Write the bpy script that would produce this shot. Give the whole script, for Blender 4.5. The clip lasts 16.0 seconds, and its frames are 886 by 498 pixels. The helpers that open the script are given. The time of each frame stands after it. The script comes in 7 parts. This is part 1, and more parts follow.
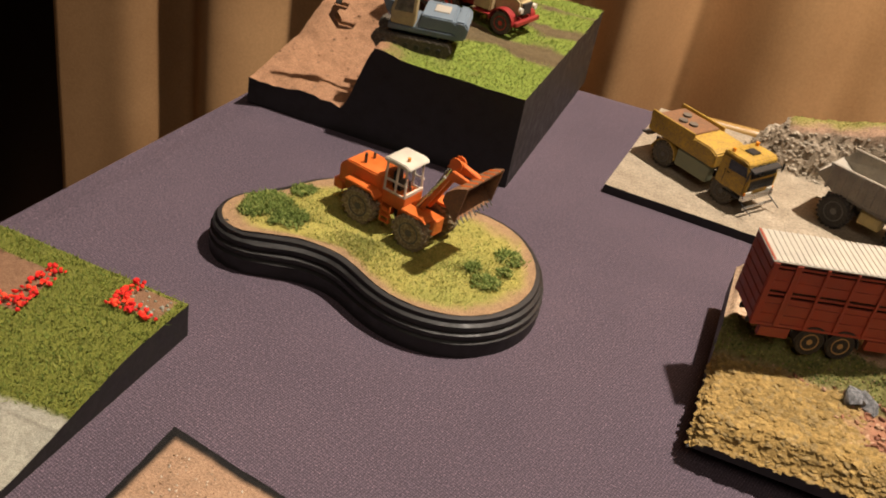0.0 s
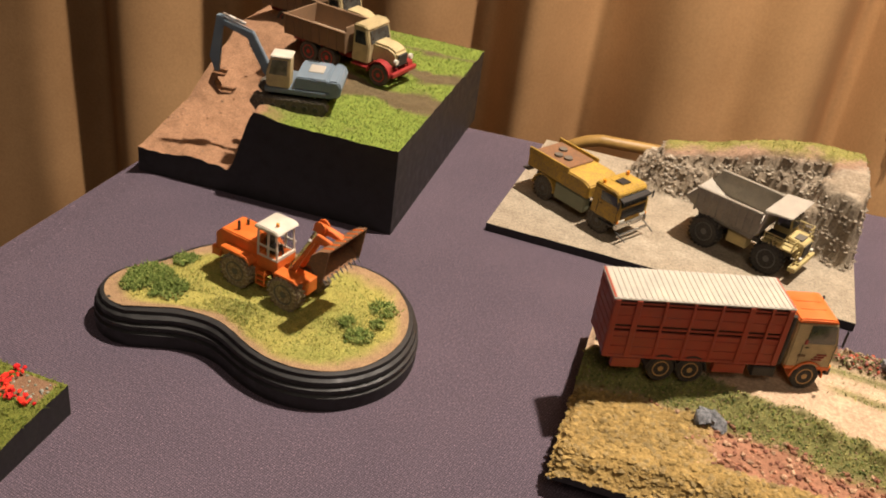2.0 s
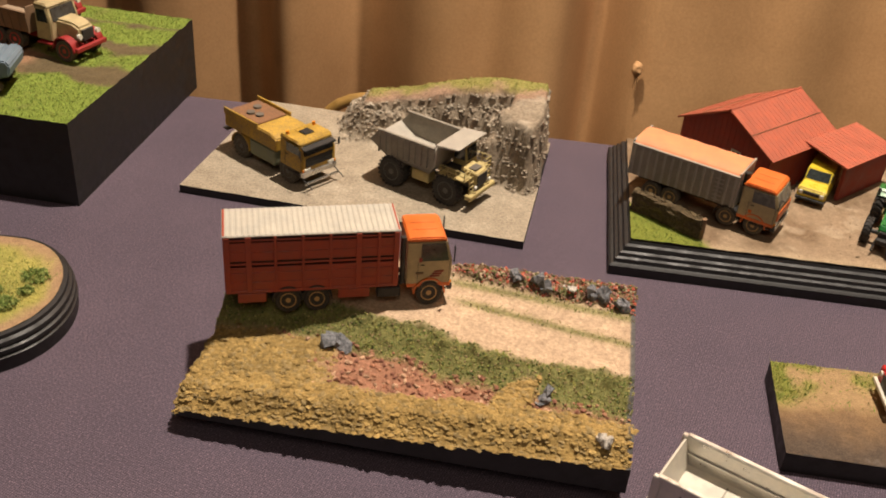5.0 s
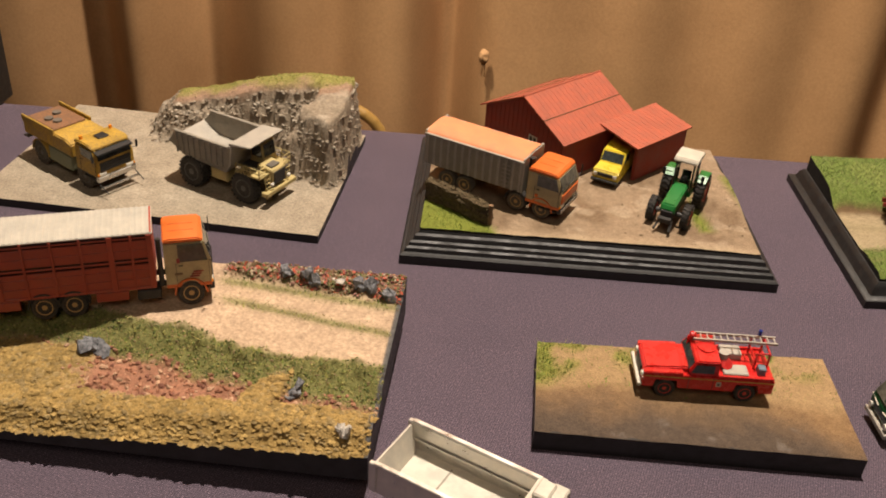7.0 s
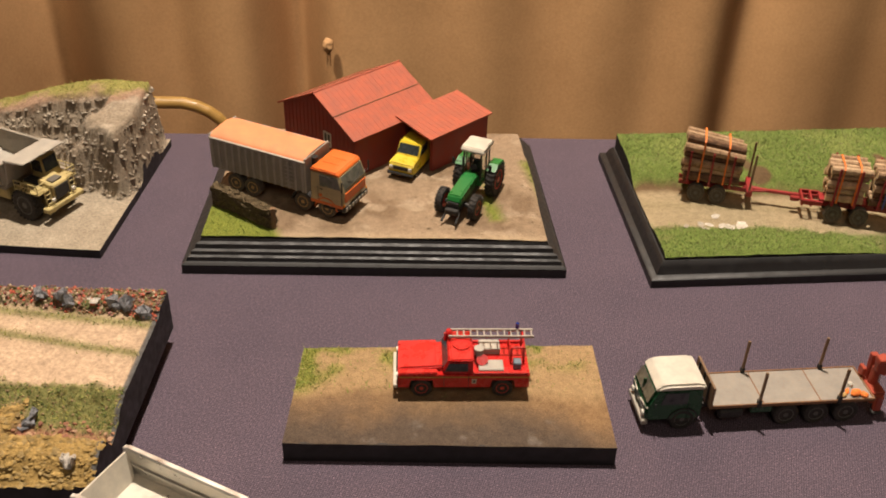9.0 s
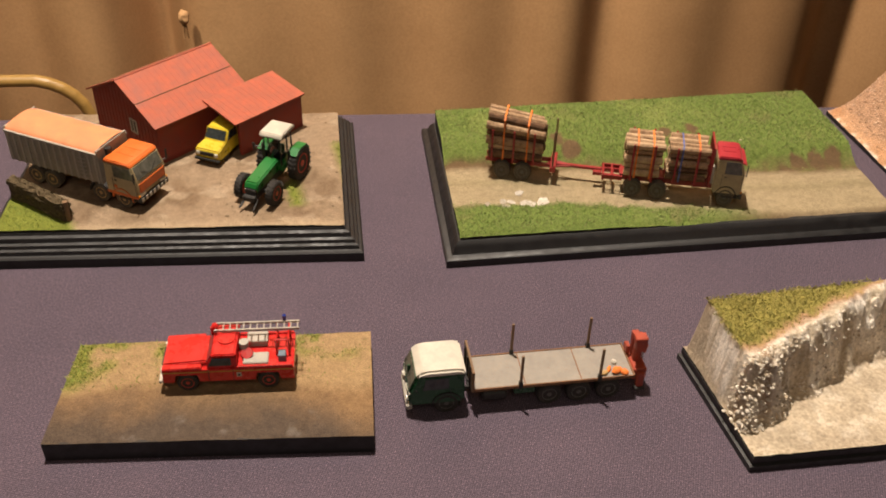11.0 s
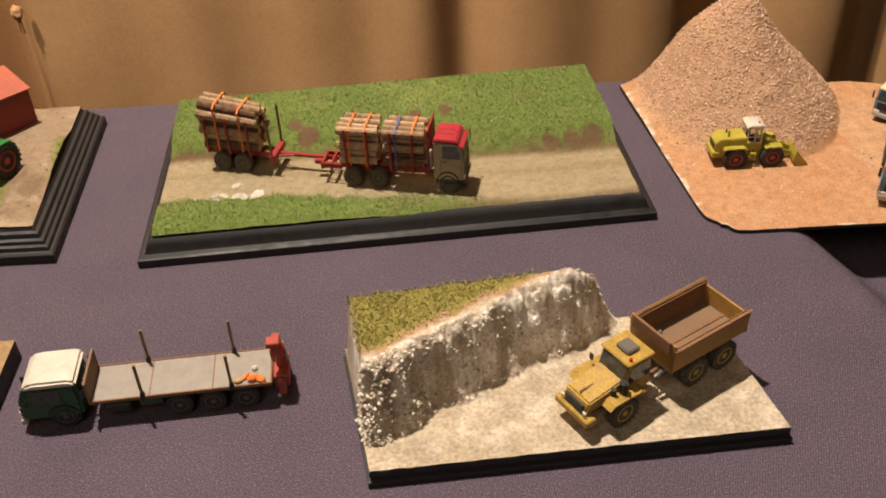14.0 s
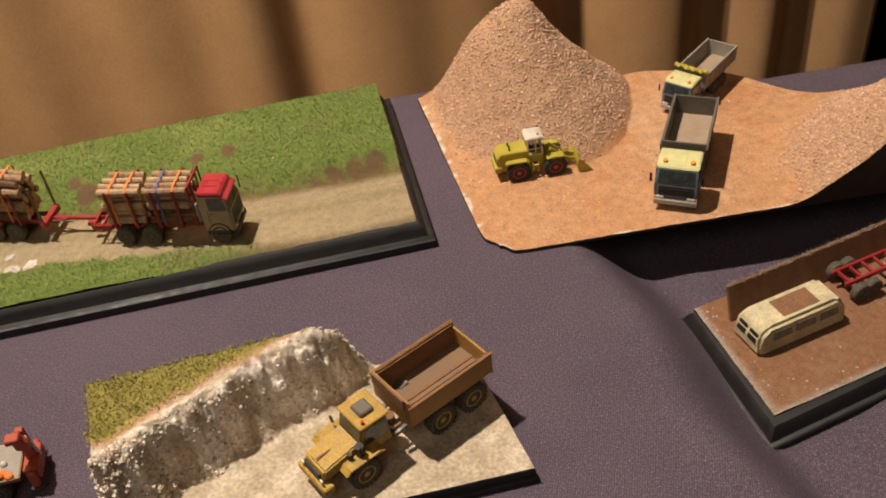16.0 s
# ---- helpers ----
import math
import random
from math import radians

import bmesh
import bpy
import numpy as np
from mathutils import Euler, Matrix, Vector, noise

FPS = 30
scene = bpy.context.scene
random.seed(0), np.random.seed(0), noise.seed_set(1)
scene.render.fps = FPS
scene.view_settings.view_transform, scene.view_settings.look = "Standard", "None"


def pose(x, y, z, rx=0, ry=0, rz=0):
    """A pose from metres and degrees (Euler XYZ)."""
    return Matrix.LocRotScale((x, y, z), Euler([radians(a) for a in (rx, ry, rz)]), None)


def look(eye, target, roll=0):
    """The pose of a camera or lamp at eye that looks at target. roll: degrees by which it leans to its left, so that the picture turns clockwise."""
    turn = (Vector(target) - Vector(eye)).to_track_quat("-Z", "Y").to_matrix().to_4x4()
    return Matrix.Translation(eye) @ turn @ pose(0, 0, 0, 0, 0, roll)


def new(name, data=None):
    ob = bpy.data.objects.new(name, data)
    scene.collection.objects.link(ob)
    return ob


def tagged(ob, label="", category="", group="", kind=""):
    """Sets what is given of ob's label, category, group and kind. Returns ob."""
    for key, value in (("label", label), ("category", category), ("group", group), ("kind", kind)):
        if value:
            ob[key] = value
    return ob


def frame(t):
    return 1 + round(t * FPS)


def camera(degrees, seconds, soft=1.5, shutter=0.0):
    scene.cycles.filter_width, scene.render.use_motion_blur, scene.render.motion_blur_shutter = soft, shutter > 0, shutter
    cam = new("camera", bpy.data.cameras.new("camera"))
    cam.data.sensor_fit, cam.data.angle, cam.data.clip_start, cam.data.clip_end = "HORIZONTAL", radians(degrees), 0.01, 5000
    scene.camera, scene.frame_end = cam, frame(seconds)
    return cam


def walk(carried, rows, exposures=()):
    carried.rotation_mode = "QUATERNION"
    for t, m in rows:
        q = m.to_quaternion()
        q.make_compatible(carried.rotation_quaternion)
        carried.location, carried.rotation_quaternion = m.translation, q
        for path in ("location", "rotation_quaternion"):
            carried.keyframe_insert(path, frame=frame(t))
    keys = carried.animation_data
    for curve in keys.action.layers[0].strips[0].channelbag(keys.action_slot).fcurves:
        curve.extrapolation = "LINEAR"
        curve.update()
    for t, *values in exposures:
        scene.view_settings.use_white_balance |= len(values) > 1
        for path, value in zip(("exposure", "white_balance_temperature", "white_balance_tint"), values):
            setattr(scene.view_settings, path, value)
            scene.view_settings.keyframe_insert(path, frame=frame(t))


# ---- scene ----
cam = camera(49.13, 16.0, soft=1.9)
PATH = [
    (0, (0.4334, 0.2419, 1.0393), (0.1899, 1.5681, 0.1779), 11.47),
    (0.5, (0.4465, 0.2550, 1.0549), (0.2164, 1.5852, 0.1961), 9.60),
    (1, (0.4511, 0.2469, 1.0657), (0.2338, 1.5865, 0.2182), 9.39),
    (1.5, (0.4609, 0.2416, 1.0748), (0.2569, 1.5854, 0.2306), 8.92),
    (2, (0.4800, 0.2426, 1.0789), (0.2838, 1.5918, 0.2415), 7.92),
    (2.5, (0.5132, 0.2450, 1.0756), (0.3339, 1.5966, 0.2384), 6.44),
    (3, (0.5422, 0.2475, 1.0762), (0.3804, 1.6021, 0.2403), 5.35),
    (5.5, (0.6532, 0.2320, 1.0984), (0.6315, 1.5762, 0.2308), 5.22),
    (6, (0.6747, 0.2315, 1.1059), (0.6778, 1.5721, 0.2326), 5.35),
    (6.5, (0.7032, 0.2299, 1.1095), (0.7160, 1.5711, 0.2371), 4.73),
    (7, (0.7345, 0.2350, 1.1036), (0.7667, 1.5785, 0.2354), 3.99),
    (7.5, (0.7617, 0.2384, 1.1029), (0.8118, 1.5809, 0.2340), 3.67),
    (8, (0.7954, 0.2417, 1.1028), (0.8548, 1.5833, 0.2330), 2.64),
    (10.5, (0.9185, 0.2553, 1.1424), (1.0738, 1.5247, 0.1809), 1.94),
    (11, (0.9537, 0.2493, 1.1422), (1.1131, 1.5130, 0.1738), 1.72),
    (11.5, (0.9837, 0.2556, 1.1428), (1.1203, 1.5154, 0.1660), 1.84),
    (12, (1.0247, 0.2545, 1.1414), (1.1519, 1.5155, 0.1648), 2.29),
    (12.5, (1.0676, 0.2491, 1.1500), (1.1822, 1.5029, 0.1627), 1.70),
    (13, (1.1062, 0.2528, 1.1402), (1.1976, 1.5149, 0.1610), -0.06),
    (13.5, (1.1440, 0.2580, 1.1327), (1.2171, 1.5201, 0.1519), -1.25),
    (14, (1.1806, 0.2661, 1.1192), (1.2454, 1.5246, 0.1333), -2.47),
    (14.5, (1.2136, 0.2756, 1.1165), (1.2724, 1.5257, 0.1196), -4.55),
    (15, (1.2457, 0.2821, 1.1247), (1.3112, 1.5246, 0.1189), -6.20),
    (15.5, (1.2784, 0.2860, 1.1276), (1.3636, 1.5135, 0.1049), -7.45),
    (16, (1.3046, 0.2897, 1.1457), (1.4115, 1.4979, 0.1023), -7.46),
]
walk(cam, [(t, look(eye, target, roll)) for t, eye, target, roll in PATH], [(0, 0.28), (3, 0.42), (5.5, 0.06), (12, 0.08), (14, 0.08), (16, -0.08)])

# ---- light ----
T = 0.75                      # top of the cloth on the main table
LOW = 0.712                   # top of the cloth on the lower table beside it
world = bpy.data.worlds.new("hall")
scene.world = world
world.use_nodes = True
world.node_tree.nodes["Background"].inputs[0].default_value = (1.0, 0.78, 0.58, 1)
world.node_tree.nodes["Background"].inputs[1].default_value = 0.025


def lamp(name, kind, at, to, watts, colour, size):
    data = bpy.data.lights.new(name, kind)
    data.energy, data.color = watts, colour
    if kind == "SPOT":
        data.shadow_soft_size, data.spot_size, data.spot_blend = size, radians(95), 0.6
    else:
        data.size = size
    ob = new(name, data)
    ob.matrix_world = look(at, to)
    return ob


lamp("ceiling_spot", "SPOT", (0.88, 0.92, 2.40), (0.88, 0.72, 0.75), 200, (1.0, 0.865, 0.73), 0.03)
# Unseen wash lamp, added to brighten the curtain alone.
lamp("curtain_wash", "SPOT", (0.30, 0.5, 2.5), (0.74, 1.30, 1.60), 192, (1.0, 0.84, 0.66), 0.06).data.spot_size = radians(52)
# Unseen soft fill lamp added on the viewer's side to lift the shaded fronts.
lamp("front_fill", "AREA", (0.8, -0.6, 2.5), (0.8, 0.6, 0.75), 9, (1.0, 0.84, 0.68), 1.0)


# ---- materials ----
def nodes_of(name, rough=0.6, metal=0.0, spec=0.5):
    m = bpy.data.materials.new(name)
    m.use_nodes = True
    nt = m.node_tree
    b = nt.nodes["Principled BSDF"]
    b.inputs["Roughness"].default_value = rough
    b.inputs["Metallic"].default_value = metal
    b.inputs["Specular IOR Level"].default_value = spec
    return m, nt, b


def noise_node(nt, scale, detail=4.0, rough=0.6, coord="Object"):
    tc = nt.nodes.new("ShaderNodeTexCoord")
    n = nt.nodes.new("ShaderNodeTexNoise")
    n.inputs["Scale"].default_value, n.inputs["Detail"].default_value, n.inputs["Roughness"].default_value = scale, detail, rough
    nt.links.new(tc.outputs[coord], n.inputs["Vector"])
    return n


def ramp_node(nt, source, stops):
    r = nt.nodes.new("ShaderNodeValToRGB")
    while len(r.color_ramp.elements) < len(stops):
        r.color_ramp.elements.new(0.5)
    for e, (p, c) in zip(r.color_ramp.elements, stops):
        e.position, e.color = p, (*c, 1)
    nt.links.new(source, r.inputs[0])
    return r


def bump_node(nt, b, source, strength, dist):
    k = nt.nodes.new("ShaderNodeBump")
    k.inputs["Strength"].default_value, k.inputs["Distance"].default_value = strength, dist
    nt.links.new(source, k.inputs["Height"])
    nt.links.new(k.outputs[0], b.inputs["Normal"])


def mix_node(nt, fac, a, b, mode="MIX"):
    m = nt.nodes.new("ShaderNodeMix")
    m.data_type, m.blend_type = "RGBA", mode
    for sock, v in ((m.inputs[0], fac), (m.inputs[6], a), (m.inputs[7], b)):
        if hasattr(v, "links"):
            nt.links.new(v, sock)
        elif isinstance(v, tuple):
            sock.default_value = (*v, 1)
        else:
            sock.default_value = v
    return m.outputs[2]


def paint(name, col, wear=(0.16, 0.09, 0.05), amount=0.35, rough=0.42, metal=0.0, grime=0.35):
    """Model paint: colour with slight fading, dust and worn or rusty patches."""
    m, nt, b = nodes_of(name, rough, metal)
    fine, wide = noise_node(nt, 900, 5), noise_node(nt, 130, 5, 0.65)
    r1 = ramp_node(nt, wide.outputs[0], [(0.35, (1 - grime * 0.5,) * 3), (0.7, (1.08, 1.06, 1.02))])
    base = mix_node(nt, 1.0, col, r1.outputs[0], "MULTIPLY")
    r2 = ramp_node(nt, fine.outputs[0], [(0.66 - amount * 0.3, (0, 0, 0)), (0.80 - amount * 0.2, (amount,) * 3)])
    nt.links.new(mix_node(nt, r2.outputs[0], base, wear), b.inputs["Base Color"])
    r3 = ramp_node(nt, wide.outputs[0], [(0.3, (rough - 0.12,) * 3), (0.75, (min(rough + 0.25, 1),) * 3)])
    nt.links.new(r3.outputs[0], b.inputs["Roughness"])
    bump_node(nt, b, fine.outputs[0], 0.12, 0.0004)
    return m


def ground_paint(name, rough=0.92, strength=0.7, scale=1400):
    """Scatter material: zone colours of the ground, broken up by coarse and fine grain."""
    m, nt, b = nodes_of(name, rough, spec=0.2)
    at = nt.nodes.new("ShaderNodeAttribute")
    at.attribute_name = "zone"
    n1, n2 = noise_node(nt, scale, 4, 0.7), noise_node(nt, scale * 0.17, 4, 0.6)
    r1 = ramp_node(nt, n1.outputs[0], [(0.28, (0.62, 0.6, 0.57)), (0.72, (1.3, 1.28, 1.24))])
    r2 = ramp_node(nt, n2.outputs[0], [(0.3, (0.82, 0.8, 0.78)), (0.7, (1.14, 1.12, 1.1))])
    c = mix_node(nt, 1.0, at.outputs["Color"], r1.outputs[0], "MULTIPLY")
    nt.links.new(mix_node(nt, 1.0, c, r2.outputs[0], "MULTIPLY"), b.inputs["Base Color"])
    bump_node(nt, b, n1.outputs[0], strength, 0.0009)
    return m


def leaf_paint(name):
    m, nt, b = nodes_of(name, 0.85, spec=0.2)
    at = nt.nodes.new("ShaderNodeAttribute")
    at.attribute_name = "zone"
    nt.links.new(at.outputs["Color"], b.inputs["Base Color"])
    return m


def cloth_material():
    m, nt, b = nodes_of("purple_cloth", 0.88, spec=0.25)
    tc = nt.nodes.new("ShaderNodeTexCoord")
    waves = []
    for axis, rot in (("X", 0.35), ("Y", 0.35)):
        mp = nt.nodes.new("ShaderNodeMapping")
        mp.inputs["Rotation"].default_value = (0, 0, rot)
        nt.links.new(tc.outputs["Object"], mp.inputs[0])
        w = nt.nodes.new("ShaderNodeTexWave")
        w.bands_direction = axis
        w.inputs["Scale"].default_value, w.inputs["Distortion"].default_value = 260, 0.6
        w.inputs["Detail Scale"].default_value = 3
        nt.links.new(mp.outputs[0], w.inputs[0])
        waves.append(w)
    weave = mix_node(nt, 1.0, waves[0].outputs[0], waves[1].outputs[0], "MULTIPLY")
    n1, n2 = noise_node(nt, 1000, 3, 0.7), noise_node(nt, 14, 4)
    r = ramp_node(nt, weave, [(0.0, (0.082, 0.063, 0.078)), (0.7, (0.140, 0.110, 0.134))])
    r2 = ramp_node(nt, n1.outputs[0], [(0.33, (0.50, 0.50, 0.54)), (0.58, (1.02, 1.0, 1.04)), (0.72, (2.6, 2.35, 2.3))])
    r3 = ramp_node(nt, n2.outputs[0], [(0.3, (0.9, 0.9, 0.92)), (0.7, (1.08, 1.06, 1.06))])
    c = mix_node(nt, 1.0, r.outputs[0], r2.outputs[0], "MULTIPLY")
    nt.links.new(mix_node(nt, 1.0, c, r3.outputs[0], "MULTIPLY"), b.inputs["Base Color"])
    bump_node(nt, b, weave, 0.5, 0.0006)
    return m


def curtain_material():
    m, nt, b = nodes_of("tan_curtain", 0.75, spec=0.2)
    n1, n2 = noise_node(nt, 300, 3), noise_node(nt, 5, 5)
    r1 = ramp_node(nt, n2.outputs[0], [(0.3, (0.32, 0.178, 0.080)), (0.7, (0.44, 0.258, 0.122))])
    r2 = ramp_node(nt, n1.outputs[0], [(0.3, (0.9, 0.9, 0.9)), (0.7, (1.06, 1.06, 1.06))])
    nt.links.new(mix_node(nt, 1.0, r1.outputs[0], r2.outputs[0], "MULTIPLY"), b.inputs["Base Color"])
    bump_node(nt, b, n1.outputs[0], 0.2, 0.001)
    return m


M = {
    "cloth": cloth_material(), "curtain": curtain_material(),
    "ground": ground_paint("scatter_ground"), "gravel": ground_paint("gravel_ground", 0.95, 1.0, 900),
    "rock": ground_paint("rock_ground", 0.85, 1.0, 500),
    "leaf": leaf_paint("grass_fibres"),
    "black": paint("black_plinth_paint", (0.012, 0.011, 0.011), (0.08, 0.075, 0.07), 0.22, 0.52),
    "dark": paint("dark_wall_paint", (0.02, 0.016, 0.013), amount=0.1, rough=0.8),
    "floorboards": paint("brown_floor", (0.09, 0.05, 0.03), amount=0.2, rough=0.5),
    "plaster": paint("dim_plaster", (0.35, 0.28, 0.22), amount=0.1, rough=0.9),
}


# ---- mesh helpers ----
def link_bm(name, bm, mats, smooth=None, scale=1.0):
    if scale != 1.0:
        bmesh.ops.scale(bm, vec=(scale,) * 3, verts=bm.verts)
    bmesh.ops.recalc_face_normals(bm, faces=bm.faces)
    me = bpy.data.meshes.new(name)
    bm.to_mesh(me)
    bm.free()
    for mt in mats if isinstance(mats, (list, tuple)) else [mats]:
        me.materials.append(mt)
    if smooth:
        me.shade_smooth()
        me.set_sharp_from_angle(angle=radians(smooth))
    return new(name, me)


def wnoise(x, y, size, seed=0, octaves=4):
    """Smooth value noise over arrays, between about -1 and 1; size is the coarsest grain in metres."""
    out, amp, total = 0.0, 1.0, 0.0
    for k in range(octaves):
        px, py = x / size * 2 ** k + 31.7 * seed + 5 * k, y / size * 2 ** k + 17.3 * seed + 9 * k
        ix, iy = np.floor(px), np.floor(py)
        fx, fy = px - ix, py - iy
        fx, fy = fx * fx * (3 - 2 * fx), fy * fy * (3 - 2 * fy)
        h = lambda a, b: np.modf(np.abs(np.sin(a * 127.1 + b * 311.7 + seed * 7.7) * 43758.5453))[0] * 2 - 1
        out = out + amp * ((h(ix, iy) * (1 - fx) + h(ix + 1, iy) * fx) * (1 - fy) + (h(ix, iy + 1) * (1 - fx) + h(ix + 1, iy + 1) * fx) * fy)
        total += amp
        amp *= 0.55
    return out / total


def step(a, b, x):
    k = np.clip((x - a) / (b - a), 0, 1)
    return k * k * (3 - 2 * k)


def blend(c, layers):
    """Colour array: base colour c, then (mask, colour) layers over it."""
    first = layers[0][0]
    out = np.ones(first.shape + (3,)) * np.array(c)
    for k, col in layers:
        out = out * (1 - k[..., None]) + np.array(col) * k[..., None]
    return out


def corner_mix(quad, u, v):
    q = np.array(quad, float)
    return ((1 - u) * (1 - v))[..., None] * q[0] + (u * (1 - v))[..., None] * q[1] + (u * v)[..., None] * q[2] + ((1 - u) * v)[..., None] * q[3]


def sheet(name, quad, nu, nv, height, colour, bottom, mats, parent=None, shape=None, smooth=None):
    """A block of ground: quad = front left, front right, back right, back left; height(u, v, x, y) and colour(u, v, x, y, z)
    give its top; skirts go down to bottom in the second material."""
    u, v = np.meshgrid(np.linspace(0, 1, nu + 1), np.linspace(0, 1, nv + 1))
    p = corner_mix(quad, u, v)
    if shape:
        p = p + shape(u, v)
    x, y = p[..., 0], p[..., 1]
    z = height(u, v, x, y)
    col = np.clip(colour(u, v, x, y, z), 0.003, 1)
    n = nu + 1
    verts = np.stack([x, y, z], -1).reshape(-1, 3)
    rim = [i for i in range(n)] + [j * n + nu for j in range(1, nv + 1)] + [nv * n + i for i in range(nu - 1, -1, -1)] + [j * n for j in range(nv - 1, 0, -1)]
    low = verts[rim].copy()
    low[:, 2] = bottom
    top2 = verts[rim].copy()
    all_v = np.vstack([verts, top2, low])
    a = (np.arange(nv)[:, None] * n + np.arange(nu)[None, :]).reshape(-1)
    faces = np.stack([a, a + 1, a + 1 + n, a + n], -1).tolist()
    k, r0 = len(rim), len(verts)
    side = [[r0 + i, r0 + k + i, r0 + k + (i + 1) % k, r0 + (i + 1) % k] for i in range(k)]
    me = bpy.data.meshes.new(name)
    me.from_pydata(all_v.tolist(), [], faces + side + [[r0 + k + i for i in range(k)][::-1]])
    for mt in mats:
        me.materials.append(mt)
    idx = np.zeros(len(me.polygons), np.int32)
    idx[len(faces):] = len(mats) - 1
    me.polygons.foreach_set("material_index", idx)
    ca = me.color_attributes.new("zone", "FLOAT_COLOR", "POINT")
    buf = np.ones((len(all_v), 4))
    buf[:len(verts), :3] = col.reshape(-1, 3)
    buf[len(verts):, :3] = 0.02
    ca.data.foreach_set("color", buf.reshape(-1))
    me.polygons.foreach_set("use_smooth", (idx == 0))
    ob = new(name, me)
    if parent:
        ob.parent = parent
    return ob


def tufts(name, parent, quad, count, mask, height, colours, tall=0.0016, wide=0.0007, seed=1, shape=None, lean=0.7):
    """Static-grass fibres and flock: many tiny blades where mask(u, v, x, y) is likely."""
    rng = np.random.default_rng(seed)
    u, v = rng.random(count * 3), rng.random(count * 3)
    p = corner_mix(quad, u, v)
    if shape:
        p = p + shape(u, v)
    keep = rng.random(count * 3) < mask(u, v, p[:, 0], p[:, 1])
    u, v, p = u[keep][:count], v[keep][:count], p[keep][:count]
    n = len(u)
    if n == 0:
        return None
    z = height(u, v, p[:, 0], p[:, 1])
    base = np.stack([p[:, 0], p[:, 1], z - 0.0002], -1)
    ang, h = rng.random(n) * 6.283, tall * (0.5 + rng.random(n))
    w = wide * (0.5 + rng.random(n))
    d = np.stack([np.cos(ang), np.sin(ang), np.zeros(n)], -1)
    ln = rng.normal(0, 1, (n, 2)) * (h * lean)[:, None]
    tip = base + np.stack([ln[:, 0], ln[:, 1], h], -1)
    tri = np.stack([base - d * w[:, None], base + d * w[:, None], tip], 1).reshape(-1, 3)
    me = bpy.data.meshes.new(name)
    me.from_pydata(tri.tolist(), [], np.arange(3 * n).reshape(-1, 3).tolist())
    me.materials.append(M["leaf"])
    pick = np.array(colours)[rng.integers(0, len(colours), n)] * (0.75 + 0.5 * rng.random((n, 1)))
    ca = me.color_attributes.new("zone", "FLOAT_COLOR", "POINT")
    buf = np.ones((3 * n, 4))
    buf[:, :3] = np.repeat(pick, 3, 0)
    ca.data.foreach_set("color", buf.reshape(-1))
    ob = new(name, me)
    ob.parent = parent
    return tagged(ob, kind="stuff")


def lumps(name, parent, quad, count, mask, height, colours, size=(0.001, 0.003), seed=1, flat=0.7, mat="rock", shape=None, lift=0.25):
    """Loose stones, clods or foam crumbs, joined into one scatter."""
    rng = np.random.default_rng(seed)
    u, v = rng.random(count * 6), rng.random(count * 6)
    p = corner_mix(quad, u, v)
    if shape:
        p = p + shape(u, v)
    keep = rng.random(count * 6) < mask(u, v, p[:, 0], p[:, 1])
    u, v, p = u[keep][:count], v[keep][:count], p[keep][:count]
    n = len(u)
    if n == 0:
        return None
    z = height(u, v, p[:, 0], p[:, 1])
    g = (1 + 5 ** 0.5) / 2
    ico = np.array([(-1, g, 0), (1, g, 0), (-1, -g, 0), (1, -g, 0), (0, -1, g), (0, 1, g), (0, -1, -g), (0, 1, -g), (g, 0, -1), (g, 0, 1), (-g, 0, -1), (-g, 0, 1)]) / 1.9
    tris = np.array([(0, 11, 5), (0, 5, 1), (0, 1, 7), (0, 7, 10), (0, 10, 11), (1, 5, 9), (5, 11, 4), (11, 10, 2), (10, 7, 6), (7, 1, 8),
                     (3, 9, 4), (3, 4, 2), (3, 2, 6), (3, 6, 8), (3, 8, 9), (4, 9, 5), (2, 4, 11), (6, 2, 10), (8, 6, 7), (9, 8, 1)])
    s = size[0] + (size[1] - size[0]) * rng.random(n) ** 2
    jig = ico[None] * (0.65 + 0.7 * rng.random((n, 12, 1))) * s[:, None, None] * 0.5
    a = rng.random(n) * 6.283
    ca_, sa_ = np.cos(a)[:, None], np.sin(a)[:, None]
    X, Y, Z = jig[..., 0] * 1.2, jig[..., 1] * 0.85, jig[..., 2] * flat
    vv = np.stack([X * ca_ - Y * sa_ + p[:, 0:1], X * sa_ + Y * ca_ + p[:, 1:2], Z + (z + s * lift * flat)[:, None]], -1).reshape(-1, 3)
    ff = (np.arange(n)[:, None, None] * 12 + tris[None]).reshape(-1, 3)
    me = bpy.data.meshes.new(name)
    me.from_pydata(vv.tolist(), [], ff.tolist())
    me.materials.append(M[mat])
    pick = np.array(colours)[rng.integers(0, len(colours), n)] * (0.75 + 0.5 * rng.random((n, 1)))
    ca = me.color_attributes.new("zone", "FLOAT_COLOR", "POINT")
    buf = np.ones((12 * n, 4))
    buf[:, :3] = np.repeat(np.clip(pick, 0, 1), 12, 0)
    ca.data.foreach_set("color", buf.reshape(-1))
    ob = new(name, me)
    ob.parent = parent
    return tagged(ob, kind="stuff")


